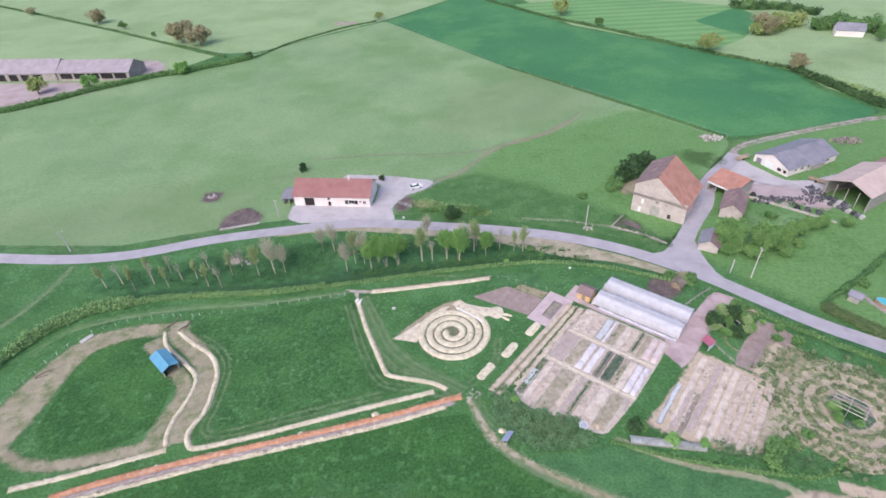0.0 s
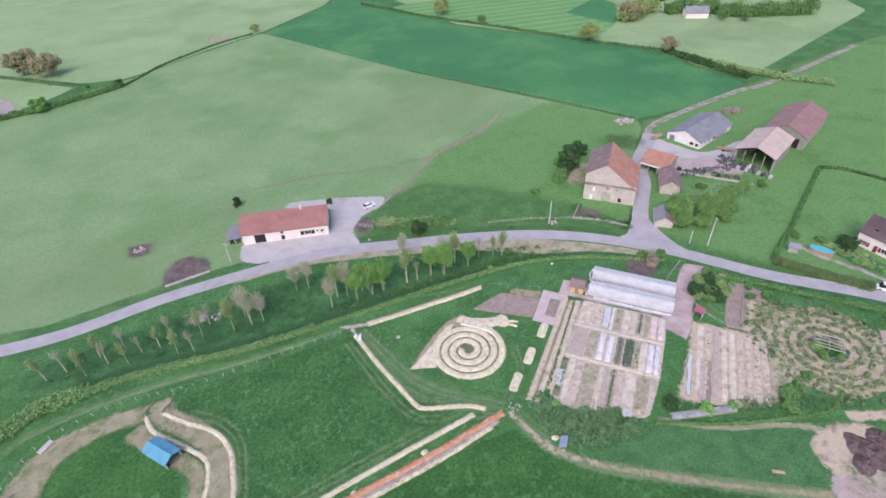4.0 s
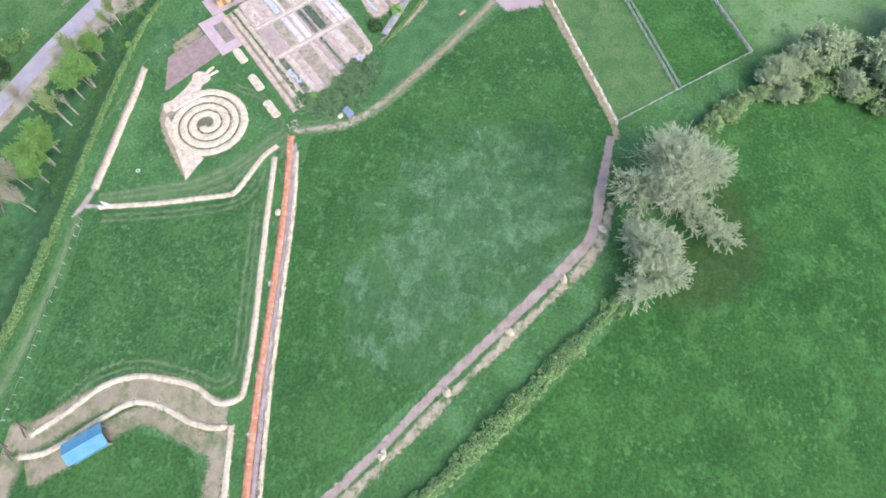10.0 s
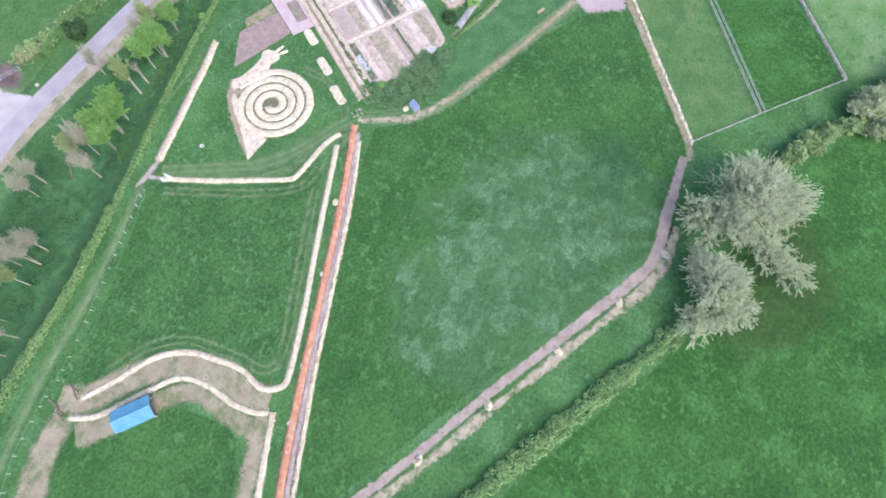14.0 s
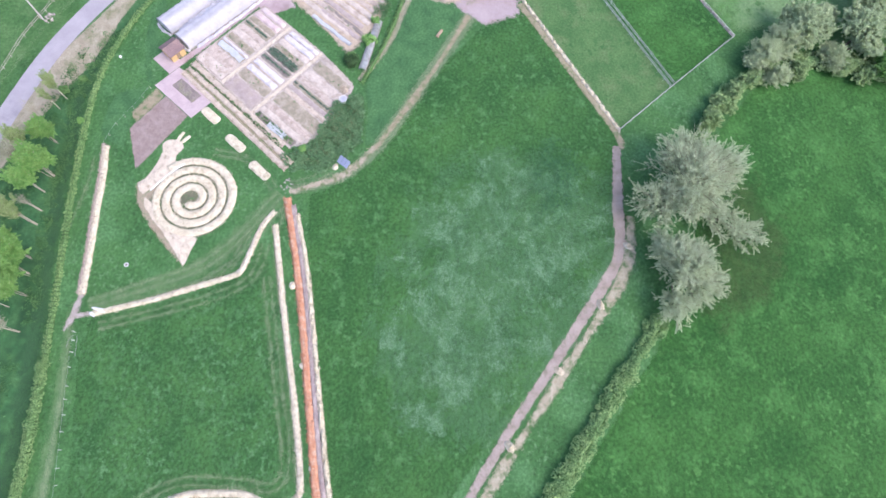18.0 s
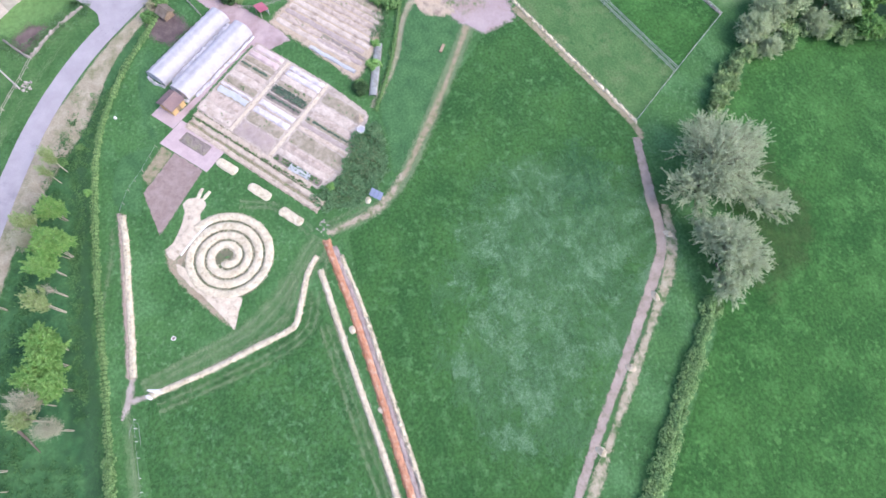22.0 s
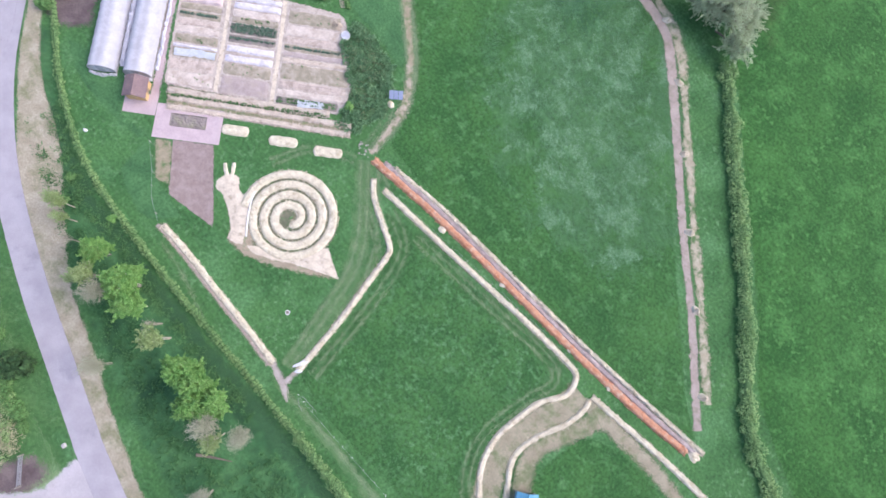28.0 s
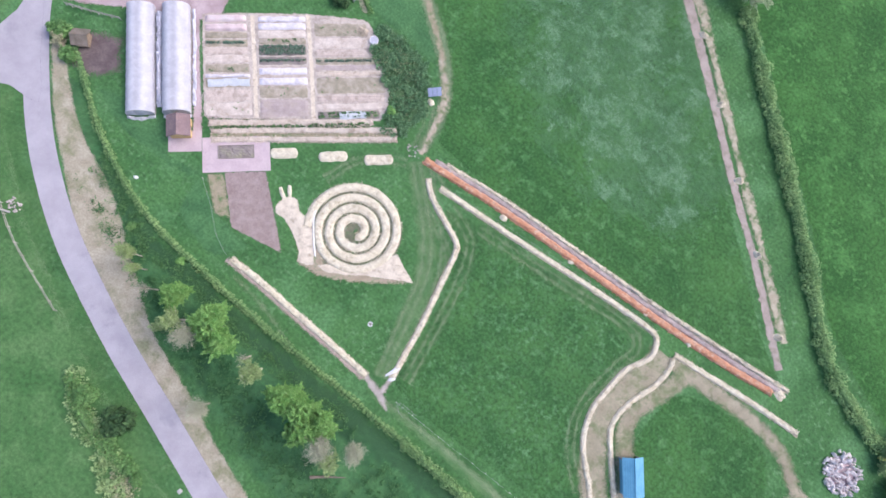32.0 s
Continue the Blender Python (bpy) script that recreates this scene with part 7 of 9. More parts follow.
hedge("hedge", "rough green growth along the road", [(70, 93), (79, 84), (92, 72.5), (106, 60.5), (117, 49), (122, 44)], 2.2, 1.0, "leaf_tree", 21, 70, 0.2)
hedge("hedge", "green bank along the road", [(108, 71), (121, 60), (132, 47), (148, 30), (166, 12)], 2.0, 0.9, "leaf_tree", 22, 60, 0.22)

hedge("hedge", "rough dry growth along the orchard border", [(30, 58), (41, 53.8), (54, 50.5), (64, 49), (70, 52)], 1.2, 0.8, "leaf_tree", 24, 40, 0.18)
hedge("hedge", "dark field edge along the crop", [(37, 268), (58, 243), (79, 217), (106, 181)], 0.8, 0.7, "leaf_dark", 25, 20, 0.3, gap=2)
hedge("hedge", "low green growth along the roadside ditch", [(-4, 140.5), (6, 141.0), (14, 137.6)], 2.4, 1.5, "leaf_tree", 26, 120, 0.24)
hedge("hedge", "woodland edge of willows and shrubs", [(37, -28), (42, -39), (42, -50), (40, -62), (40, -80), (52, -110)], 5.0, 2.2, "leaf_shrub", 27, 200, 0.26, wild=0.6)
hedge("hedge", "dense green shrub belt behind the long house", [(128, -28), (141, -33), (152, -46), (166, -60), (179, -76), (184, -100)], 8.0, 3.4, "leaf_farm", 28, 240, 0.3, wild=0.6)
hedge("hedge", "dense mixed shrubs behind the long house", [(140, -20), (152, -28), (170, -44), (188, -64), (204, -92)], 11.0, 3.8, "lush_leaf", 30, 230, 0.32, wild=0.6)


def thicket(name, label, outline, height, leaf, density, size, seed, category="plants", slim=0.2, up=0.5):
    """Tall growth that fills an outline."""
    root = thing(name, label, category)
    poly = np.array(outline, float)
    r = np.random.default_rng(seed)
    (x0, y0), (x1, y1) = poly.min(0), poly.max(0)
    k = int((x1 - x0) * (y1 - y0) * 1.6)
    px, py = r.uniform(x0, x1, k), r.uniform(y0, y1, k)
    ok = border(px, py, poly) > r.uniform(-0.6, 0.4, k)
    c = [(x, y, height * (0.45 + 0.5 * wob(x, y, 0.35, seed))) for x, y in zip(px[ok], py[ok])]
    n = int(len(c) * density)
    tagged(fast_mesh("foliage", *leaves(c, r.uniform(0.4, 0.9, len(c)), n, size, up, seed, slim=slim, radial=True), M[leaf], root), kind="stuff")
    return root


LUSH = [(26.8, 59.4), (26.6, 57.2), (22, 56.9), (15.5, 57.1), (11.4, 60.1), (8.3, 65), (8.6, 69.8), (10.8, 72.4), (13.2, 69.6), (16, 66.2), (20.2, 64.2), (24.6, 62.6)]
sheet("grass_patch", LUSH, M["dark_lush"], 0.06, "dark lush ground growth round the end of the beds", "grass", cell=0.6)
thicket("tall_grass", "dark green feathery growth round the end of the beds", LUSH, 1.05, "lush_leaf", 60, 0.24, 71, slim=0.35)
thicket("tall_grass", "tall pale-tipped weeds among dark growth", [(x * 0.8 + 16.6 * 0.2, y * 0.8 + 63 * 0.2) for x, y in LUSH], 1.35, "leaf_dull", 9, 0.2, 171)
thicket("weeds", "rough green weeds along the garden border", [(47, 57.5), (52, 55.5), (60, 55.5), (66, 51), (70, 50), (68, 48.5), (58, 51.5), (50, 53.5), (44, 55)], 0.7, "tall_grass", 40, 0.2, 73)
thicket("weeds", "rough green weeds beside the round garden", [(64, 72), (66, 75), (72, 78.5), (78, 77), (86, 71), (92, 64), (90, 62.5), (84, 69), (77, 74.5), (70, 74.5)], 0.6, "veg", 26, 0.2, 74)
thicket("weeds", "rough green weeds along the yard entrance", [(124, 26), (130, 34), (134, 30), (140, 20), (136, 14), (128, 20)], 1.4, "leaf_shrub", 40, 0.26, 75, slim=0.4)
thicket("weeds", "rough weeds along the stone wall", [(48, 127), (50, 131), (54, 134), (55.5, 132), (52, 128.5), (56, 125), (62, 120), (64, 116), (61, 116), (56, 120.5), (50, 124.6)], 0.6, "tall_grass", 22, 0.2, 78)
thicket("weeds", "leafy shrubs beside the red canopy", [(92, 36), (95, 40), (97, 43), (100, 41.5), (99.5, 33), (95, 31)], 0.9, "leaf_shrub", 26, 0.22, 79, slim=0.4)
thicket("weeds", "shrubs and tall weeds of the villa garden", [(106, 93), (112, 90), (114, 84), (112, 78), (109, 79), (109.5, 84), (107, 88)], 0.9, "leaf_shrub", 24, 0.22, 80, slim=0.4)
thicket("weeds", "rough growth along the road behind the orchard", [(96, 66), (106, 57.5), (116, 47.5), (121, 42), (119, 40), (112, 46), (104, 54), (95, 63)], 0.9, "leaf_tree", 26, 0.22, 81, slim=0.4)
thicket("weeds", "rough shrubs beside the yard gate", [(8.4, 138.6), (-1, 140.4), (-4, 142.6), (-8.5, 145), (-6, 147), (0, 144.6), (9, 141.6), (16, 137), (14, 135.8)], 1.2, "leaf_shrub", 34, 0.24, 82, slim=0.4)
thicket("weeds", "dry brushwood and weeds beside the yard", [(-3.5, 141.4), (-7.5, 143), (-9.5, 145.6), (-5.5, 146.4), (-2, 143.6)], 1.1, "leaf_brown", 30, 0.24, 83, slim=0.2)
thicket("weeds", "fresh green weeds on the bank by the road", [(40, 117), (20, 121.4), (4, 125), (-12, 126.6), (-30, 127), (-30, 120), (-12, 119.6), (8, 118.6), (26, 116.8)], 0.45, "bank_leaf", 9, 0.24, 84, slim=0.3)
thicket("weeds", "fresh green weeds on the bank below the bare trees", [(-30, 127), (-50, 124.6), (-66, 121.6), (-88, 116.6), (-90, 110), (-60, 109.6), (-30, 112)], 0.45, "bank_leaf", 7, 0.24, 85, slim=0.3)
thicket("weeds", "mixed shrubs beside the small tunnels", [(121, 13), (124, 5), (120, 3), (113, 1), (108, -5), (104, -9), (110, -8), (116, -1), (124, 2), (128, 10)], 1.2, "leaf_shrub", 40, 0.24, 76, slim=0.4)
thicket("weeds", "lush green growth along the ditch below the hedge", [(40, 113.6), (24, 117), (10, 116.4), (-8, 114.6), (-26, 112.4), (-26, 110.6), (-8, 112.8), (10, 114), (24, 114.2), (40, 111)], 0.6, "leaf_weed", 30, 0.2, 77)

sapling = [feathery("sapling", "slender young tree with a pale trunk and thin green crown", [(0.5, 0.1, 6.0, 1.1), (0.3, 0, 4.8, 0.9), (0.7, 0.1, 7.2, 0.8)], "leaf_thin", 31, 34, 9, 7, 0.13, 0.35, "twig", 0.085, 0.6, 0.5, wood=0.014),
           feathery("sapling", "slender young tree with fine bare twigs and a pale trunk", [(-0.3, 0.2, 6.4, 1.3), (0, 0.1, 5.2, 0.9), (-0.4, 0.3, 7.6, 0.8)], "leaf_thin", 32, 34, 14, 0, bark="twig", trunk=0.085, reach=0.6, spread=0.5, wood=0.012)]
leafy = [feathery("young_tree", "tall young tree with fresh yellow-green leaves", [(0, 0, 6.6, 2.5), (0.9, -0.6, 5.2, 2.1), (-0.9, 0.5, 5.6, 2.1), (-0.3, 0.3, 8.2, 1.8)], "leaf_young", 33, 130, 12, 26, 0.16, 0.4, "twig", 0.07, 0.42, 0.6),
         feathery("young_tree", "slender young tree with fresh yellow-green leaves", [(0, 0, 6.2, 2.0), (0.4, 0.3, 4.9, 1.7), (-0.2, 0, 7.5, 1.4)], "leaf_young", 34, 80, 11, 24, 0.16, 0.4, "twig", 0.065, 0.45, 0.6),
         feathery("young_tree", "tall young tree with fine brownish bare twigs", [(0, 0, 7.2, 2.1), (0.4, 0.3, 5.8, 1.6), (-0.3, 0, 8.8, 1.4)], "leaf_bud", 35, 60, 34, 2, 0.08, 0.4, bark="twig_grey", trunk=0.065, reach=0.55, spread=0.8, wood=0.008),
         feathery("young_tree", "slender young tree with thin yellowish spring leaves", [(0, 0, 6.2, 1.5), (0.2, 0.2, 5.0, 1.1), (0, -0.2, 7.6, 1.0)], "leaf_thin", 135, 46, 12, 9, 0.13, 0.35, "twig_grey", 0.09, 0.5, 0.5, wood=0.012)]
willow = [feathery("willow", "large silvery grey-green willow in young leaf", [(1.5, 0, 7.0, 8.2), (8.0, 0.8, 5.5, 5.2), (-3.5, 7.0, 4.5, 5.2), (5.5, -6.5, 5.0, 5.4), (-6.0, -5.0, 5.0, 4.2), (-8.6, -10.6, 4.0, 3.8), (-3.0, 2.0, 6.5, 5.0)], "leaf_willow", 36, 230, 22, 50, 0.16, 0.16, trunk=0.36, reach=0.46, spread=0.6),
          feathery("willow", "feathery silvery grey-green willow", [(0, 0, 5.2, 5.6), (-3.4, -3.2, 4.2, 4.0), (3.2, 2.6, 4.0, 3.8), (-8.0, 2.2, 3.2, 3.6)], "leaf_willow", 37, 160, 20, 46, 0.16, 0.16, trunk=0.28, reach=0.48, spread=0.6)]
grove = [feathery("willow", "grey-green willow at the woodland edge", [(0, 0, 4.6, 4.4), (2.5, 2.2, 3.6, 3.2), (-2.6, 1.4, 3.4, 3.0)], "leaf_grove", 63, 110, 14, 28, 0.22, 0.25, trunk=0.22, reach=0.4, wood=0.02),
         feathery("willow", "pale brownish willow scrub", [(0, 0, 3.0, 3.4), (2.4, -1.4, 2.4, 2.4), (-2.4, 1.0, 2.4, 2.6)], "leaf_grey", 64, 90, 16, 30, 0.2, 0.16, trunk=0.16, reach=0.5, wood=0.018),
         feathery("shrub", "olive green shrub at the hedge end", [(0, 0, 2.0, 2.5), (1.8, 0.8, 1.7, 1.8), (-1.6, -0.9, 1.6, 1.7)], "leaf_shrub", 65, 60, 10, 20, 0.22, 0.4, trunk=0.12, reach=0.36, category="bush"),
         feathery("tree", "bright yellow-green leafy tree", [(0, 0, 4.6, 4.2), (2.6, -1.8, 3.6, 3.0), (-2.4, -1.6, 3.6, 3.0)], "leaf_young", 66, 90, 10, 22, 0.3, 0.45, trunk=0.24, reach=0.34)]
round_ = [tree("tree", "round leafy green tree in spring", 8.0, 4.2, "leaf_tree", 38, 4200, 0.36, 0.25, 12, low=0.25), tree("tree", "round tree with yellowish spring leaves", 9.0, 5.0, "leaf_autumn", 39, 4200, 0.42, 0.28, 12, low=0.25),
          tree("tree", "tree with brownish bare twigs", 8.0, 4.6, "leaf_brown", 40, 2600, 0.36, 0.25, 12, low=0.3), tree("conifer", "dark evergreen tree beside a building", 7.0, 2.8, "leaf_dark", 41, 3000, 0.3, 0.2, 14, 0.1, low=0.08),
          tree("tree", "round tree with bright yellow-green leaves", 7.5, 4.0, "leaf_young", 61, 4600, 0.36, 0.25, 12, low=0.12), tree("tree", "tree with a russet brown spring crown", 8.0, 4.8, "leaf_russet", 62, 4600, 0.40, 0.25, 12, low=0.2)]
bushes = [bush("bush", "round green bush on the grass", 1.6, 1.5, 1.9, "leaf_tree", 42, 900), bush("bush", "dark green bush beside a path", 2.4, 1.9, 2.2, "leaf_dark", 43, 1100, 0.28), bush("bush", "yellow-green bush in young leaf", 1.6, 1.6, 2.0, "leaf_young", 44, 900), bush("bush", "small leafy green garden plant", 0.6, 0.55, 0.7, "leaf_dull", 45, 170, 0.14, "plant")]
used = set()


def plant_at(kind, x, y, s=1.0, label=""):
    m = Matrix.Translation((x, y, 0)) @ Matrix.Rotation(rng.uniform(0, 6.28), 4, "Z") @ Matrix.Diagonal((s, s, s * rng.uniform(0.92, 1.08), 1))
    if kind.name in used:
        ob = copy_thing(kind, m)
    else:
        used.add(kind.name)
        kind.matrix_basis = m
        ob = kind
    if label:
        ob["label"] = label
    return ob


for k, (x, y) in enumerate(((-90.3, 111.6), (-86.4, 112.6), (-82, 109.8), (-77.8, 112.0), (-73.1, 110.2), (-70.5, 113), (-66.9, 113.5), (-64.5, 117.1), (-62.6, 109.7), (-58.9, 109.5), (-57.2, 113.6), (-55.7, 117.5), (-80, 115), (-75, 116.5), (9.4, 121.6), (15.7, 119.3), (19.6, 118.4), (-3.0, 115.6))):
    plant_at(sapling[k % 2], x, y, rng.uniform(0.85, 1.1))
for k, x, y, s in ((3, -49.9, 113.4, 1.15), (2, -45.8, 113.8, 1.1), (2, -47.2, 117.2, 0.95), (2, -43.0, 114.1, 0.85), (2, -33.9, 122.2, 0.85), (2, -30.8, 122.5, 0.9), (2, -26.1, 113.0, 0.85), (3, -24.2, 116.5, 1.0), (2, -21.7, 116.2, 1.0), (1, -19.5, 113.5, 1.1), (0, -17.7, 116.5, 1.0), (0, -15.6, 114.3, 1.0), (0, -12.4, 115.0, 1.05), (3, -5.8, 115.7, 1.1), (1, 0.9, 116.2, 1.1), (0, 4.3, 115.5, 1.15), (2, 5.6, 119.6, 0.95), (3, 8.6, 119.2, 1.0), (0, 11.7, 116.9, 0.85), (2, -4.2, 125.4, 0.8), (3, 22.0, 117.6, 0.8)):
    plant_at(leafy[k], x, y, s)
willow[0].matrix_basis = pose(6.0, -7.8, 0)
used.add(willow[0].name)
willow[1].matrix_basis = pose(-9.6, -5.2, 0)
used.add(willow[1].name)
for k, x, y, s in ((1, 41.0, -29.6, 1.0), (1, 45.0, -34.6, 1.0), (0, 48.2, -40.0, 1.15), (1, 36.2, -32.6, 0.7), (2, 38.6, -38.0, 0.9), (1, 42.0, -46.0, 0.8), (0, 48, -52, 1.0), (2, 40.0, -48.5, 1.0), (3, 47, -61, 1.05), (3, 39, -57.5, 0.8), (0, 63.5, -63, 1.0), (2, 24.4, -16.2, 1.0), (2, 28.4, -19.4, 0.95), (2, 32.0, -22.4, 0.95), (2, 35.2, -26.6, 0.9), (0, 57, -58, 1.0), (2, 38, -53, 0.9), (0, 44, -72, 1.2), (3, 38, -68, 1.0), (1, 54, -46, 0.8)):
    plant_at(grove[k], x, y, s)
yellow = feathery("shrub", "broad yellow-green shrub at the hedge corner", [(0, 0, 2.2, 3.4), (2.4, 1.4, 1.8, 2.6), (-2.6, -0.8, 1.8, 2.8)], "leaf_yellow", 69, 70, 10, 22, 0.24, 0.4, trunk=0.14, reach=0.36, category="bush")
plant_at(yellow, -98.6, 41.8, 1.05)
plant_at(yellow, -105.0, 42.8, 0.9)
plant_at(grove[2], -97.0, 46.6, 0.75)
plant_at(grove[2], -101.5, 49.4, 0.9)
fallen = mesh("log", *tube(((-24.5, 121.8, 0.3), (-26.0, 120.2, 0.28), (-28.7, 117.8, 0.12)), (0.3, 0.22, 0.08), 7), M["bark"])
tagged(fallen, "dark fallen trunk lying on the grass bank", "log")
for k, x, y, s in ((1, -196, 266, 0.9), (4, -172.3, 270, 0.95), (5, -231, 402, 1.15), (5, -152.5, 344, 1.25), (5, -138, 336, 1.15), (4, -131, 285, 0.95), (0, -205.6, 384, 0.6), (0, -176.5, 361, 0.55), (3, -100.7, 304, 0.6), (1, -34, 373.5, 0.6), (1, 139.5, 276, 1.2), (5, 168.5, 244.5, 0.8), (1, 83, 361, 1.1), (0, 99.2, 332.5, 1.0), (5, 181, 301, 1.2), (1, 190, 306, 1.1), (0, 211, 303, 1.2), (0, 230, 278, 0.9), (0, 241, 272, 1.0), (0, 191, 194, 0.9), (0, 181, 79.5, 0.9), (0, 139.5, 15.6, 1.35), (0, 144, 11, 1.0), (3, 125, 20, 0.8), (0, 130, 17.5, 0.6), (2, 127, 8.2, 0.6), (3, -48, 171, 0.8), (3, -19.5, 161.5, 0.55), (3, 235, 290, 1.2), (0, 245, 285, 1.4), (0, 220, 305, 1.3), (2, -300, 440, 1.4), (0, 200, 356, 1.2), (2, 60.5, 103.2, 0.4)):
    plant_at(round_[k], x, y, s)
for k, x, y, s in ((0, 60, 154, 1.2), (0, 61, 158, 1.3), (0, 57.0, 150, 1.6), (1, 59.4, 152.6, 1.5), (1, 63, 155.4, 1.5), (0, 54.6, 147.6, 1.2), (1, 67.5, 161, 1.3), (1, 70, 163, 1.2), (0, 44.7, 144, 0.9), (0, 10, 138, 1.0), (1, 3, 137, 0.9), (0, 62, 101.8, 1.1), (0, 57.5, 104, 0.9), (0, 96, 128, 1), (0, 102, 122.5, 0.9), (0, 66, 90.5, 0.9), (2, 69.7, 92.4, 0.8), (0, 71, 88, 0.6), (0, 73, 81, 0.7), (0, 65, 87, 0.7), (2, 46.5, 56.2, 0.9), (0, 58.8, 54.5, 1.2), (0, 57, 52, 1.0), (0, 62, 55.5, 0.8), (0, 66, 57.2, 0.7), (2, 92.5, 38.2, 1.1), (2, 109, 32, 1.0), (2, 117, 12.5, 1.1), (0, 97, 17.5, 0.9), (0, 106.4, -3.4, 1.0), (0, 110.5, -4.4, 0.8), (1, 121.5, 36.5, 1.1), (1, 126, 33, 1.2), (0, 131, 28, 1.2), (1, 137, 22, 1.2), (0, 125, 28, 0.9), (2, 108.5, 82.5, 0.7), (2, 110, 79.4, 0.7), (1, 112, 88.5, 1.0), (0, 107.6, 92.6, 0.9), (0, 103, 97, 0.9), (2, 111.6, 76.8, 0.6), (0, 126.5, 75, 0.9), (2, *gp(33, 19.2), 0.8), (0, 64.5, 84.5, 0.8), (0, 69, 91, 1.1), (2, 72.5, 86.2, 0.6), (0, 62.8, 83.4, 0.7), (0, 75, 84, 0.7), (0, 77, 80, 0.8), (0, 36.5, 60.5, 0.7), (2, 41, 57.4, 1.3), (1, 34.8, 60.4, 0.6), (0, 24, 118.5, 0.6), (0, 27, 115.5, 0.5), (2, 17, 113.5, 0.7), (0, -5.5, 141, 0.6), (0, 2, 140, 0.7), (0, 9.5, 137.5, 0.7)):
    plant_at(bushes[k], x, y, s)
farm_tree = [feathery("tree", "dense round green tree beside a farm shed", [(0, 0, 4.4, 3.6), (2.0, 0.9, 3.4, 2.9), (-2.0, -0.8, 3.4, 2.9), (0.3, 1.9, 3.5, 2.7)], "leaf_farm", 67, 170, 13, 30, 0.2, 0.5, trunk=0.22, reach=0.34),
             feathery("shrub", "loose green shrub below the farmyard", [(0, 0, 2.0, 2.4), (1.8, 0.6, 1.6, 1.8)], "leaf_farm", 68, 80, 12, 24, 0.19, 0.4, trunk=0.12, reach=0.4, category="bush")]
for k, x, y, s in ((0, 78.4, 116.6, 1.0), (0, 86.0, 113.4, 0.95), (1, 77.2, 112.2, 0.9), (1, 81.6, 110.4, 0.9), (1, 90.4, 110.6, 0.8), (1, 94.5, 117.0, 1.0), (1, 99, 119.2, 1.0), (1, 103.5, 121.2, 0.9), (1, 84.8, 112.8, 0.8), (1, 91.6, 113.6, 0.8), (1, 96, 113.8, 0.6), (1, 108, 122.6, 0.8), (1, 114, 121.4, 0.7)):
    plant_at(farm_tree[k], x, y, s)
for k in range(11):
    w = k * 0.571
    plant_at((grove[2], farm_tree[1], bushes[1])[k % 3], 65.2 + 3.9 * math.cos(w) * rng.uniform(0.85, 1.25), 86.2 + 3.3 * math.sin(w) * rng.uniform(0.85, 1.25), rng.uniform(0.42, 0.62) * (1.3 if k % 3 == 2 else 1.0), "leafy green shrub beside a dark garden pond")
for k in range(22):
    f = rng.uniform(0, 1)
    plant_at((farm_tree[1], grove[2], farm_tree[0], grove[1])[k % 4], 132 + 60 * f + rng.uniform(-4, 6), -20 - 52 * f + rng.uniform(-2, 7), rng.uniform(0.8, 1.3))


# ---- second vegetable field ----
sheet("garden_soil", [gp(-1.6, -6), gp(-1.6, -21.8), gp(8, -22.2), gp(19, -20.6), gp(21.6, -13), gp(23, -3.8), gp(10, -5.4)], M["sandy"], 0.05, "pale dry earth of the second vegetable field", "ground", cell=0.8, smooth=False)
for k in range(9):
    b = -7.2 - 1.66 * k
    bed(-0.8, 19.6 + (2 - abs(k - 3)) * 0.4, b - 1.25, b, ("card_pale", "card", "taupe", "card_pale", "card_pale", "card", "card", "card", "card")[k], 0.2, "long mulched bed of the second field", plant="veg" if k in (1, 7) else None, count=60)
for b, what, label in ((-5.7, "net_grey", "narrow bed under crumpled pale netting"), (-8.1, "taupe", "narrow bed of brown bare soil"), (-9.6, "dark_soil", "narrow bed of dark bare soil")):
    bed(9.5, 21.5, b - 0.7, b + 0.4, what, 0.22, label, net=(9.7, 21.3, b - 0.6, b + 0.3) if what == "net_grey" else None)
tunnel("net_tunnel", "low grey netting tunnel at the end of the field", (33.4, 58.2), (46.6, 55.6), 1.5, 0.6, 11, ends=False, group="", film="net_grey")

# ---- mandala garden ----
MC = (77.0, 61.6)
sheet("garden_soil", [(MC[0] + 14 * math.cos(a), MC[1] + 13.5 * math.sin(a)) for a in np.linspace(0, 2 * math.pi, 20, endpoint=False)], M["dry_earth"], 0.05, "dry mulched earth of a round garden", "ground", cell=0.8)
sheet("garden_soil", [(63, 76), (67.5, 71.5), (63, 57), (57, 53.5), (53, 54.5), (60, 62), (66, 68.5)], M["dry_earth"], 0.045, "dry mulched earth beside the round garden", "ground", cell=0.8)
sheet("garden_soil", [(66, 80), (75, 80), (78, 76), (70, 71), (66, 75)], M["trodden"], 0.045, "dry earth behind the round garden", "ground", cell=0.8)
sheet("lawn", [(82, 50), (90, 56), (92, 58.5), (89, 53.5), (84, 48.5), (76, 47), (70, 48.5), (76, 49)], M["lawn"], 0.055, "grass ring path of the round garden", "lawn", cell=0.8)
mand = thing("round_garden", "round garden of ring-shaped planted beds", "garden")
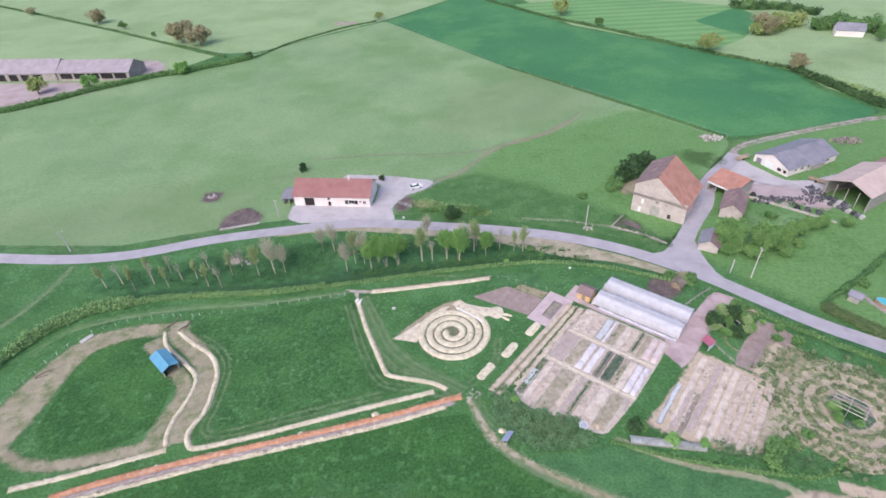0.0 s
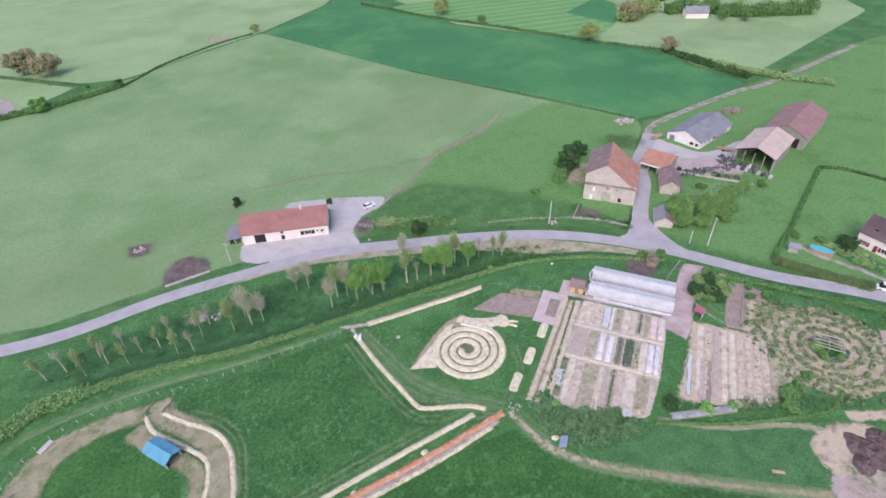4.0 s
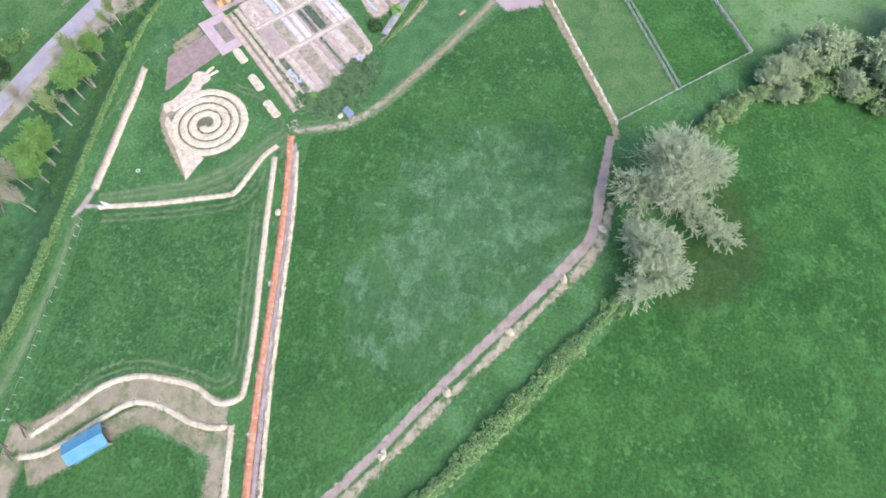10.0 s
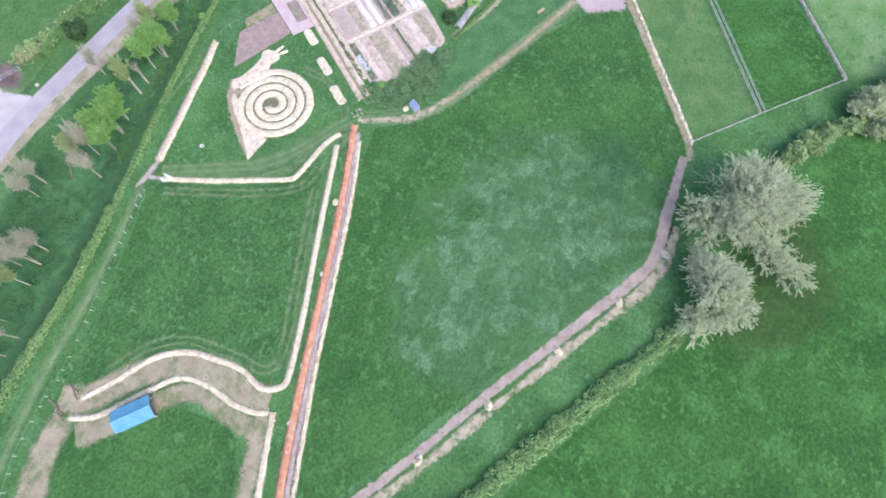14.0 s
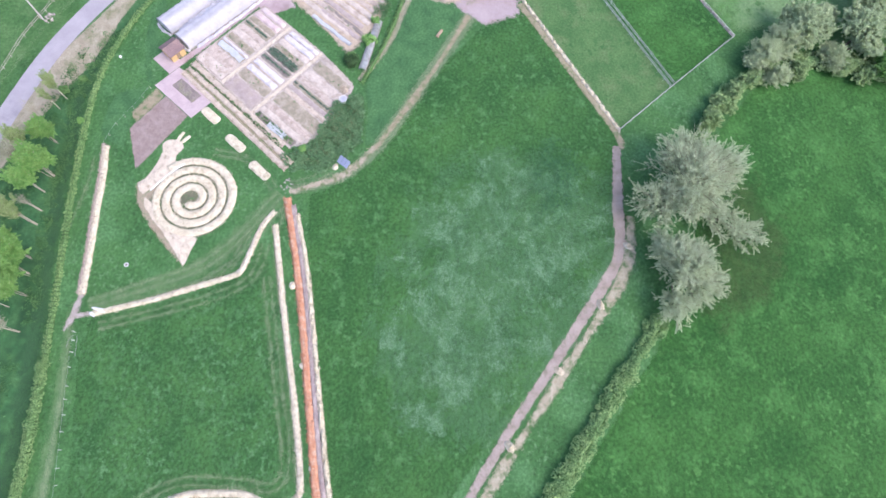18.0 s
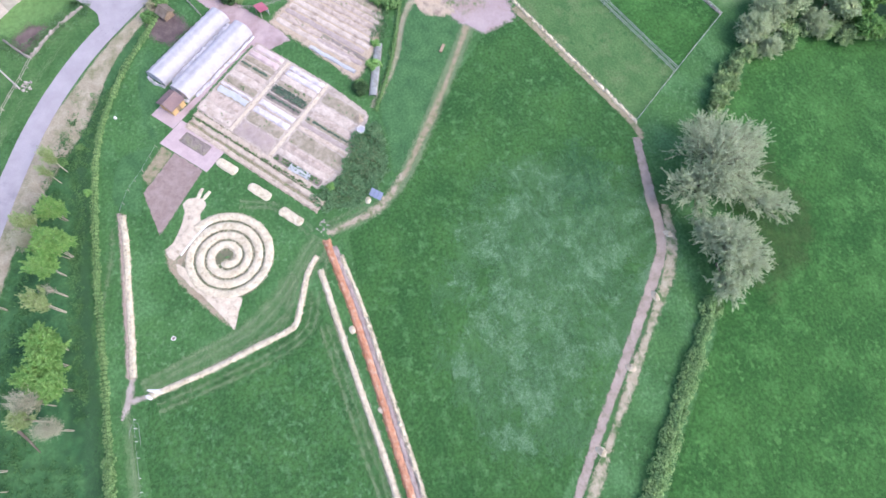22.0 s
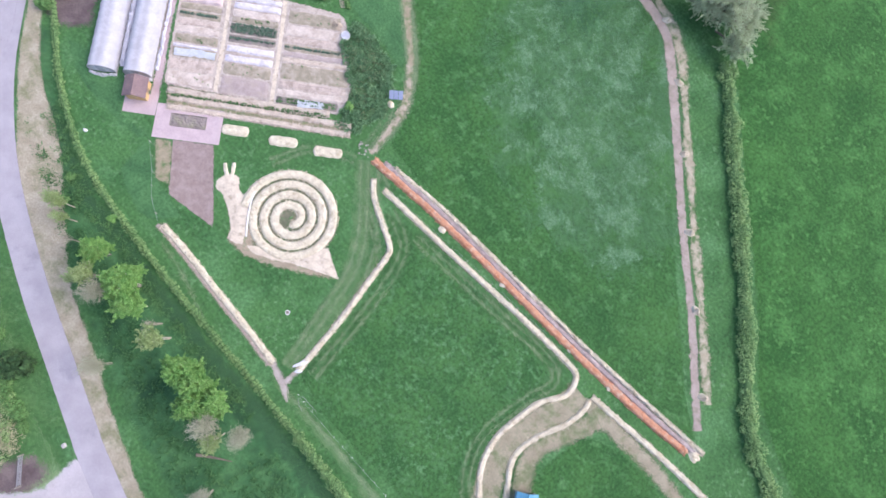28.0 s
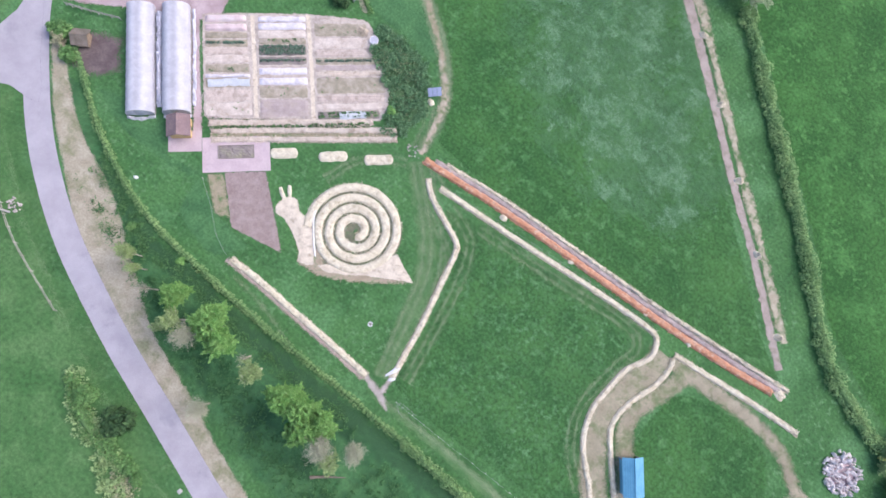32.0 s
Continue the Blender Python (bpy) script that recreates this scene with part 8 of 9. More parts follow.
for r, w, leaf, cnt in ((3.4, 1.3, "veg_dark", 3400), (5.9, 1.0, "leaf_dull", 1300), (8.3, 1.0, "leaf_dull", 1300), (10.7, 1.0, "leaf_dull", 1300)):
    k = int(r * 9)
    c = [(MC[0] + (r + rng.normal(0, w * 0.2)) * math.cos(a), MC[1] + (r + rng.normal(0, w * 0.2)) * math.sin(a), 0.3) for a in rng.uniform(0, 6.28, k)]
    fast_mesh("planting_ring", *leaves(c, rng.uniform(0.3, 0.62, k), cnt, 0.17, 0.7, int(r * 10)), M[leaf], mand)
    ridge("ring_bed", [(MC[0] + r * math.cos(a), MC[1] + r * math.sin(a)) for a in np.linspace(0, 2 * math.pi, 20, endpoint=False)], w, 0.16, M["dark_soil" if r < 4 else "ring_sand"], parent=mand, closed=True, gap=0.6, z=0.02)
sheet("garden_soil", [(MC[0] + 2.6 * math.cos(a), MC[1] + 2.6 * math.sin(a)) for a in np.linspace(0, 2 * math.pi, 14, endpoint=False)], M["meadow"], 0.07, "green planted middle of the round garden", "ground", cell=0.6)
for x, y, s in ((73.8, 62.4, 0.9), (73.6, 60.2, 0.7), (76.6, 58.6, 0.6)):
    plant_at(farm_tree[1], x, y, s * 0.62, "dark green shrub in the middle of the round garden")
pg = thing("pergola", "grey wooden garden frame with cross bars", "pergola", (76.8, 62.0, 0), -46)
for x in (-2.8, 0, 2.8):
    for y in (-2, 2):
        part("post", box(x - 0.07, y - 0.07, 0, x + 0.07, y + 0.07, 1.7), M["planks_grey"], pg)
    part("beam", box(x - 0.06, -2.2, 1.7, x + 0.06, 2.2, 1.88), M["planks_grey"], pg)
for y in (-2, -1, 0, 1, 2):
    part("bar", box(-3, y - 0.07, 1.885, 3, y + 0.07, 1.98), M["post"], pg)
for r, n in ((5.9, 22), (8.3, 30), (10.7, 38), (13.0, 42), (14.8, 26)):
    for k in range(n):
        if rng.random() < 0.85:
            a, q = (k + rng.uniform(-0.3, 0.3)) / n * 2 * math.pi, r + rng.normal(0, 0.25)
            plant_at(bushes[3], MC[0] + q * math.cos(a), MC[1] + q * math.sin(a), rng.uniform(0.6, 1.4))
for k in range(60):
    plant_at(bushes[3], 62 + rng.uniform(0, 9), 60 + rng.uniform(-8, 14), rng.uniform(0.3, 0.8))
# orchard beds of straw
for q0, q1, q2, nn in (((93, 61.3), (104, 52.4), (97.2, 45), 7), ((84.6, 52.0), (95.6, 43.6), (89.8, 38.8), 7)):
    q0, q1, q2 = map(np.array, (q0, q1, q2))
    d = q2 - q1
    for k in range(nn):
        a = q0 + (q1 - q0) * (k + 0.5) / nn
        ridge("straw_bed", [a, a + d * 0.5, a + d], 1.35, 0.25, M["straw_dull"], "pale straw-mulched orchard bed", "straw bed", group="orchard straw beds")
        for j in range(3):
            plant_at(bushes[3], *(a + d * (j + rng.uniform(0.2, 0.8)) / 5 + (q1 - q0) / nn * rng.uniform(0.4, 0.6)), rng.uniform(0.3, 0.7))

sheet("garden_soil", [(92.5, 62.3), (105, 52.2), (97, 43.5), (89.4, 38), (77.5, 44), (84, 52.5)], M["pink_soil"], 0.05, "pale straw mulch of the orchard beds", "ground", cell=0.8, smooth=False)
# ---- kitchen corner ----
sheet("garden_soil", [(72.5, 87.5), (77.5, 81.5), (74, 78.5), (69, 82)], M["soil"], 0.05, "bare brown earth beside the pond garden", "ground", cell=0.6)
strip("garden_edge", [(64, 87), (62, 80), (68.5, 75), (75, 78.5)], 0.4, M["trodden"], 0.06, "dry garden border", "path")
ct = thing("garden_canopy", "small canopy with a crimson red tarpaulin", "canopy", (56.9, 79.9, 0), 35)
for x in (-1.0, 1.0):
    for y in (-0.9, 0.9):
        part("pole", box(x - 0.05, y - 0.05, 0, x + 0.05, y + 0.05, 2.0), M["planks_grey"], ct)
part("canvas", slope((-1.25, -1.1, 1.95), (1.25, -1.1, 1.95), (1.25, 1.1, 2.35), (-1.25, 1.1, 2.35), 0.05), M["tarp_red"], ct)
part("side_curtain", box(-1.15, -1.0, 0.3, 1.15, -0.95, 1.8), M["net_blue"], ct)
ct = thing("garden_canopy", "wide canopy with a crimson red tarpaulin", "canopy", (97.2, 36.8, 0), 25)
for x in (-2.6, 2.6):
    for y in (-2.2, 2.2):
        part("pole", box(x - 0.06, y - 0.06, 0, x + 0.06, y + 0.06, 2.2), M["planks_grey"], ct)
part("canvas", slope((-2.6, -2.6, 2.1), (2.6, -2.6, 2.1), (2.6, 0, 2.5), (-2.6, 0, 2.5), 0.05), M["tarp_red"], ct)
part("canvas", slope((2.6, 2.6, 2.1), (-2.6, 2.6, 2.1), (-2.6, 0, 2.5), (2.6, 0, 2.5), 0.05), M["tarp_red"], ct)
sheet("lawn", [(96, 48), (106, 52), (112, 44), (106, 36), (98, 31), (93, 32), (92, 38)], M["lawn"], 0.04, "green lawn round the red canopy", "lawn", cell=0.8)
strip("garden_path", [(113.3, 43.4), (108, 42.4), (103.4, 42)], 1.1, M["path"], 0.06, "pale stepping path in the lawn", "path")

# ---- fences ----
fence("fence", "pale paddock fence of posts and rails", [(57, 24), (21.6, 3.0)], 2.4, 1.1, "post", "post", 1, 0.05, 0.03)
fence("fence", "pale paddock fence of posts and rails", [(21.6, 3.0), (34, -10.2), (48.1, -25.5)], 2.4, 1.1, "rail_grey", "rail_grey", 2, 0.06, 0.04)
fence("fence", "pale rail fence at the top of the paddocks", [(57, 24.2), (65, 19), (71, 14.6)], 2.2, 1.1, "white_post", "post", 2, 0.06, 0.05)
fence("fence", "pale rail fence at the top of the paddocks", [(75.5, 10.3), (80, 3.5), (83.7, -2.9)], 2.2, 1.1, "post", "post", 2, 0.06, 0.05)
fence("fence", "pale fence with rough stones along the paddock", [(83.7, -3.1), (66, -14.6), (48.2, -25.6)], 2.2, 1.0, "white_post", "white_post", 1, 0.06, 0.04)
ridge("stone_border", [(83.7, -3.5), (66, -15), (48.4, -25.9)], 0.5, 0.3, M["dry_stone"], "low pale row of stones along the paddock", "stones", rough=0.9)
for off in (0.0, 1.0):
    fence("fence", "white double fence between two paddocks", [(71.2 + off * 0.5, 12.4 - off), (33.3 + off * 0.5, -9.1 - off)], 2.2, 1.1, "rail_grey", "rail_grey", 2, 0.06, 0.055)
fence("fence", "row of pale posts along the mown strip", [(-25.7, 103.4), (-34.9, 102.2), (-52.5, 99.6), (-63, 98.6)], 2.3, 1.0, "white_post", "metal", 1, 0.04, 0.008)
fence("fence", "row of pale posts round the pen", [(-66, 99), (-76, 98.4), (-86, 94.6), (-91, 88), (-94, 80), (-97, 70)], 2.3, 1.0, "white_post", "metal", 1, 0.04, 0.008)
fence("fence", "thin dark post fence below the soil bed", [(25.6, 101.4), (20.5, 103.8), (16.5, 106.2), (11.8, 107.5)], 2.2, 1.0, "post", "metal", 1, 0.04, 0.01)
fence("fence", "wooden post fence along the farm meadow", [(49, 126.5), (44, 128), (37, 130.5), (24, 133)], 2.4, 1.1, "post", "post", 2, 0.07, 0.04)
fence("fence", "rough grey hurdle fence round the pond garden", [(59, 85), (58.9, 80), (62.4, 73.4), (68, 78.2), (72.7, 82.6)], 1.2, 1.0, "planks_grey", "planks_grey", 2, 0.06, 0.05)
fence("fence", "dark wooden fence beside the garden entrance", [(57.4, 93), (60.6, 95.2), (65.4, 98.2)], 1.4, 1.1, "planks_grey", "planks_grey", 2, 0.08, 0.07)
fence("fence", "wattle fence beside the parking yard", [(82.6, 28.6), (83.6, 33), (82.7, 37.4), (79.6, 42)], 1.6, 1.0, "planks_grey", "planks_grey", 2, 0.06, 0.05)
fence("fence", "rail fence of the white house yard", [(-5.3, 153.0), (-0.5, 157.5)], 1.4, 0.9, "concrete", "concrete", 2, 0.1, 0.08)
fence("fence", "field fence along the crop", [(107, 180), (79, 217.5), (37, 268.5), (-28, 369)], 6, 1.1, "post", "metal", 1, 0.06, 0.01)
fence("fence", "straight boundary fence along the straw rows", [(-4.5, 71), (-22.7, 66.4), (-42.7, 61.7), (-50, 60.6)], 2.6, 0.9, "post", "metal", 1, 0.035, 0.008)
w = thing("low_wall", "low pale block wall beside the mud", "wall", (-67.4, 136.3, 0), math.degrees(math.atan2(2.6, 11.5)))
for k in range(9):
    part("block", box(k * 1.3, -0.2, 0, k * 1.3 + 1.22, 0.2, 0.55, bevel=0.03), M["concrete"], w)
ridge("stone_wall", [(54.4, 132.6), (51.6, 129.6), (49.7, 126.8), (53.6, 124.4), (57.7, 121.6), (62, 117.5)], 0.45, 0.6, M["dry_stone"], "low dry stone wall along the farm meadow", "stone wall", rough=0.6)
sheet("yard", [(93, 143), (103, 137), (114, 130), (117, 136), (111, 142), (100, 147)], M["gravel"], 0.075, "grey littered edge of the farmyard", "yard", cell=0.8)
ridge("stone_wall", [(92, 141.5), (102, 132.5), (112.5, 123.2)], 0.45, 0.7, M["dry_stone"], "stone wall below the farmyard", "stone wall", rough=0.3)


# ---- vehicles ----
def car(at, turn, paint, label, length=4.2, width=1.75, height=1.48, van=False):
    """A small car on four wheels, nose towards +x."""
    root = thing("car", label, "car", (*at, 0.04), turn, "parked cars")
    hw, L = width / 2, length
    prof = [(0, 0.35, 0.62), (0.12, 0.25, 0.72), (0.9, 0.22, 0.88), (1.25, 0.22, 0.95), (L - 0.5, 0.22, 0.98), (L - 0.1, 0.25, 0.9), (L, 0.35, 0.7)]
    verts, faces = [], []
    for x, lo, hi in prof:
        s = 0.9 if x in (0, L) else 1.0
        verts += [(L / 2 - x, -hw * s, lo), (L / 2 - x, -hw * s, (lo + hi) / 2), (L / 2 - x, -hw * 0.9 * s, hi), (L / 2 - x, hw * 0.9 * s, hi), (L / 2 - x, hw * s, (lo + hi) / 2), (L / 2 - x, hw * s, lo)]
    for i in range(len(prof) - 1):
        for k in range(6):
            j = (k + 1) % 6
            faces.append((i * 6 + k, i * 6 + j, i * 6 + 6 + j, i * 6 + 6 + k))
    faces += [(5, 4, 3, 2, 1, 0), tuple(len(prof) * 6 - 6 + k for k in range(6))]
    mesh("body", verts, faces, M[paint], root, smooth=False)
    x0, x1, x2, x3 = (0.95, 1.75, L - 0.9, L - 0.25) if not van else (0.5, 1.1, L - 0.15, L - 0.05)
    cab = [(x0, 0.93, 0.86), (x1, height - 0.06, 0.74), (x2, height - 0.06, 0.74), (x3, 0.95, 0.84)]
    verts = [(L / 2 - x, s * hw * q, z) for x, z, q in cab for s in (-1, 1)]
    mesh("windows", verts, [(0, 1, 3, 2), (4, 5, 7, 6), (0, 2, 4, 6), (1, 7, 5, 3), (2, 3, 5, 4)], M["glass"], root)
    part("roof", box(L / 2 - x2 - 0.08, -hw * 0.72, height - 0.07, L / 2 - x1 + 0.08, hw * 0.72, height, bevel=0.03), M[paint], root)
    for x in (L / 2 - 0.78, -L / 2 + 0.8):
        for y in (-hw + 0.08, hw - 0.08):
            wl = new("wheel")
            wl.parent = root
            wl.matrix_basis = pose(x, y, 0.31)
            mesh("tyre", *tube(((0, -0.1, 0), (0, 0.1, 0)), (0.31, 0.31), 14), M["rubber"], wl)
            mesh("rim", *tube(((0, -0.11, 0), (0, 0.11, 0)), (0.19, 0.19), 10), M["metal"], wl)
    for y in (-hw + 0.3, hw - 0.3):
        part("headlight", box(L / 2 - 0.1, y - 0.18, 0.58, L / 2 + 0.01, y + 0.18, 0.72), M["white_paint"], root)
        part("tail_light", box(-L / 2 - 0.01, y - 0.14, 0.62, -L / 2 + 0.06, y + 0.14, 0.82), M["shutter_red"], root)
    return root


car((-7.9, 155.4), 20, "car_white", "white car parked on the gravel yard")
car((74.7, 38.2), -35, "car_white", "white car parked on the gravel yard")
car((106.2, 71.6), 132, "car_white", "white van parked beside the road", 4.9, 1.95, 1.9, True)
car((114.6, 70.2), 60, "car_silver", "silver car parked in the villa drive")
car((116.6, 68.4), 65, "car_white", "white car parked in the villa drive")
car((144.4, 4.6), -50, "car_white", "white van parked in the courtyard", 4.8, 1.9, 1.9, True)
for k, (x, y, c) in enumerate(((138.0, 1.6, "car_blue"), (135.8, 0.3, "car_white"), (133.6, -1.2, "car_white"), (131.2, -2.4, "car_white"))):
    car((x, y), 128, c, "car parked in a row in the courtyard")
car((132.4, 7.4), 40, "car_blue", "dark blue car parked in the courtyard")
car((136.0, 7.0), 130, "car_blue", "dark car parked in the courtyard")


def pole(at, height, lean=0.0, label="grey wooden utility pole", arm=True):
    root = thing("utility_pole", label, "utility pole", (*at, 0), rng.uniform(0, 360), "utility poles")
    mesh("shaft", *tube(((0, 0, -0.2), (lean, 0, height)), (0.2, 0.13), 8), M["concrete"], root)
    if arm:
        part("crossarm", box(lean - 0.7, -0.06, height - 0.5, lean + 0.7, 0.06, height - 0.38), M["planks_grey"], root)
        for x in (-0.6, 0.0, 0.6):
            mesh("insulator", *tube(((lean + x, 0, height - 0.38), (lean + x, 0, height - 0.15)), (0.06, 0.04), 6), M["white_paint"], root)


for x, y, hh in ((77.6, 102, 9.4), (42, 128.2, 7), (112.9, 63, 8.0), (144, 36, 7.5), (-109.5, 129.5, 7.2), (73.5, 104.5, 4.0), (-50.5, 141.5, 6.5), (175, 10, 8)):
    pole((x, y), hh)

# ---- loose things ----
def pile(name, label, at, r, count, size, material, category, flat=0.5, seed=1, squash=(1, 1, 0.7)):
    """A pile of separate stones or blocks."""
    root = thing(name, label, category, (*at, 0))
    q = random.Random(seed)
    bm = bmesh.new()
    bmesh.ops.create_icosphere(bm, subdivisions=1, radius=0.5)
    for v in bm.verts:
        v.co *= q.uniform(0.75, 1.15)
    me = bpy.data.meshes.new("stone")
    bm.to_mesh(me)
    bm.free()
    me.materials.append(M[material])
    for k in range(count):
        a, d = q.uniform(0, 6.28), math.sqrt(q.random())
        s = size * q.uniform(0.6, 1.5)
        ob = new("stone", me)
        ob.parent = root
        ob.matrix_basis = Matrix.LocRotScale((r[0] * d * math.cos(a), r[1] * d * math.sin(a), s * 0.25 + flat * (1 - d) * q.random()), Euler((q.uniform(0, 6), q.uniform(0, 6), q.uniform(0, 6))), (s * squash[0], s * squash[1], s * squash[2]))
    return root


# pale sheet added below the heap so its dark gaps come out lighter
sheet("worn_patch", [(-96, 52), (-95.5, 56), (-92, 57), (-89, 53.6), (-91.5, 50.4)], M["pink_gravel"], 0.06, "pale sheet added to lighten the gaps of a rubble heap", "ground", cell=0.6)
pile("rubble_heap", "heap of pale demolition stones beside the meadow", (-92.7, 53.8), (4.1, 3.9), 230, 0.72, "pale_rubble", "stone heap", 0.9, 3, (1.25, 0.8, 0.55))
pile("rubble_heap", "pale heap of stones in the pasture", (-76, 156.6), (1.8, 1.3), 26, 0.6, "stone_pile", "stone heap", 0.8, 4)
pile("rubble_heap", "heap of stones and junk beside the field track", (100.5, 179.3), (4.5, 2.4), 60, 0.9, "stone_pile", "stone heap", 0.8, 5)
pile("rubble_heap", "dull reddish heap of brush beside the grey shed", (146, 172), (6, 3), 160, 0.7, "dark_soil", "brush heap", 1.0, 6)
pile("tyre_heap", "heap of dark tyres and junk in the farmyard", (109.5, 135.5), (7.5, 2.2), 80, 0.8, "dark_junk", "tyre heap", 0.7, 7)
pile("scrap_heap", "long heap of dark scrap and rubble along the yard wall", (101, 136.5), (6.5, 2.0), 70, 0.9, "dark_junk", "scrap heap", 0.6, 31)
pile("scrap_heap", "grey scrap and old machinery before the hay barn", (115, 139), (3.4, 4.0), 50, 1.0, "dark_junk", "scrap heap", 0.8, 32)
bale = mesh("round_bale", *tube([(x, 0, 0) for x in (-0.62, -0.58, 0.58, 0.62)], (0.52, 0.64, 0.64, 0.52), 16), M["concrete"])
tagged(bale, "pale wrapped round bale stacked in front of a barn", "bale", "wrapped bales")
bale.matrix_world = pose(115.6, 133.6, 0.63, 0, 0, 20)
for k in range(13):
    row, x = divmod(k + 1, 9)
    b = copy_thing(bale, pose(115.6 + 0.62 * x + 0.5 * row + rng.uniform(-0.2, 0.2), 133.6 - 1.15 * x + rng.uniform(-0.2, 0.2), 0.63 + 1.1 * (row > 0), 0, 0, 20 + rng.uniform(-14, 14)))
    if k % 3 != 1:
        b.data = b.data.copy()
        b.data.materials[0] = M["dark_junk"]
        b["label"] = "dark wrapped round bale stacked in front of a barn"
pile("rubble_heap", "heap of stones at the edge of the yard", (84.5, 12.6), (3.0, 1.8), 46, 0.7, "stone_pile", "stone heap", 0.6, 9)
pile("rubble_heap", "few stones beside the wall", (42.5, 127), (1.5, 1.3), 20, 0.5, "stone_pile", "stone heap", 0.4, 10)
pile("rubble_heap", "bare pale stones in the grass strip", (-53.5, 119.5), (2.2, 1.2), 34, 0.5, "stone_pile", "stone heap", 0.3, 11)
pile("rubble_heap", "pale stones beside the track junction", (4.8, 70.6), (1.6, 1.2), 18, 0.35, "stone_pile", "stone heap", 0.1, 12)


def pallet(at, turn, label, w=2.6, d=1.6):
    """A tilted frame of blue panels on a stand."""
    root = thing("solar_frame", label, "solar panel", (*at, 0), turn)
    for k in range(3):
        p = part("panel", box(-w / 2 + k * w / 3 + 0.03, -d / 2, 0, -w / 2 + (k + 1) * w / 3 - 0.03, d / 2, 0.06), M["panel"], root)
        p.matrix_basis = pose(0, 0, 0.75, 32, 0, 0)
    for x in (-w / 2 + 0.2, w / 2 - 0.2):
        part("leg", box(x - 0.04, -0.5, 0, x + 0.04, -0.42, 0.48), M["metal"], root)
        part("leg", box(x - 0.04, 0.42, 0, x + 0.04, 0.5, 1.0), M["metal"], root)


pallet((10.4, 59.9), 235, "tilted blue solar panels beside the track")
heap("straw_heap", (9.6, 61.6, 0), 0.8, 0.6, 0.4, M["straw"], "small straw heap beside the solar panels", "straw", n=12)
ob = thing("plastic_tub", "white plastic tub at the end of the beds", "tub", (*gp(30.6, 5.4), 0))
mesh("body", *tube(((0, 0, 0), (0, 0, 0.75)), (0.75, 0.85), 14), M["white_paint"], ob)
mesh("filling", *tube(((0, 0, 0.751), (0, 0, 0.76)), (0.76, 0.76), 14), M["film_valley"], ob)
heap("compost_mound", (*gp(28.6, 3.4), 0), 1.4, 1.1, 0.6, M["sandy"], "small pale compost heap", "compost", n=14)
tr = thing("feed_trough", "brown wooden feed trough on the lawn", "trough", (44.1, 41.9, 0), -28)
part("tray", box(-1.1, -0.3, 0.35, 1.1, 0.3, 0.6, bevel=0.03), M["planks"], tr)
for x in (-0.9, 0.8):
    part("leg", box(x, -0.25, 0, x + 0.1, 0.25, 0.35), M["planks"], tr)
cr = thing("concrete_slab", "pale concrete trough in the worn pen", "trough", (-86.3, 92.6, 0), 52)
part("slab", box(-1.5, -0.6, 0, 1.5, 0.6, 0.4, bevel=0.05), M["concrete"], cr)
for k, (x, y, a) in enumerate(((-67.2, 96, 70), (-66.6, 97.2, 80), (-68, 95.2, 60), (-63.2, 95.6, 75), (-90.5, 83, 30), (-91.5, 82.2, 45), (-91, 81.5, 20), (-64, 94.8, 50))):
    lg = mesh("log", *tube(((-1.2, 0, 0.14), (0, 0.05, 0.15), (1.2, 0, 0.14)), (0.14, 0.15, 0.12), 7), M["bark"])
    lg.matrix_world = pose(x, y, 0, 0, 0, a)
    tagged(lg, "weathered brown log on the worn ground", "log", "logs")
# villa pool
pl = thing("pool", "oval above-ground pool with turquoise water", "pool", (103.6, 89.0, 0), 125)
ring = [(3.0 * math.cos(w), 1.5 * math.sin(w)) for w in np.linspace(0, 2 * math.pi, 28, endpoint=False)]
mesh("pool_wall", [(x, y, z) for z in (0, 1.1) for x, y in ring] + [(x * 0.97, y * 0.95, z) for z in (1.1, 0.2) for x, y in ring], [(r * 28 + k, r * 28 + (k + 1) % 28, r * 28 + 28 + (k + 1) % 28, r * 28 + 28 + k) for r in range(3) for k in range(28)], M["planks"], pl)
mesh("pool_water", [(x * 0.965, y * 0.94, 1.05) for x, y in ring], [tuple(range(28))], M["water"], pl)
sheet("villa_drive", [(108.5, 72), (113, 77), (117.5, 75), (118.5, 70), (114.5, 64.5), (110.5, 68)], M["pink_gravel"], 0.05, "gravel drive of the villa", "drive", cell=0.6)
strip("garden_path", [(99.5, 95), (102.5, 87), (107, 79.5), (109.5, 74)], 1.1, M["gravel"], 0.05, "pale garden path of the villa", "path")
sheet("garden_soil", [(107, 89), (113, 86), (114.5, 78), (111, 76.5), (107.5, 82)], M["lawn"], 0.04, "planted front garden of the villa", "garden", cell=0.8)
ob = thing("water_tank", "white plastic tank behind the villa", "tank", (125.5, 74.2, 0), 10)
part("body", box(-0.9, -0.7, 0, 0.9, 0.7, 1.3, bevel=0.12), M["white_paint"], ob)
part("pallet", box(-0.95, -0.75, 0.0, 0.95, 0.75, 0.1), M["planks"], ob)
plant_at(bushes[1], 127.8, 71.5, 1.0)
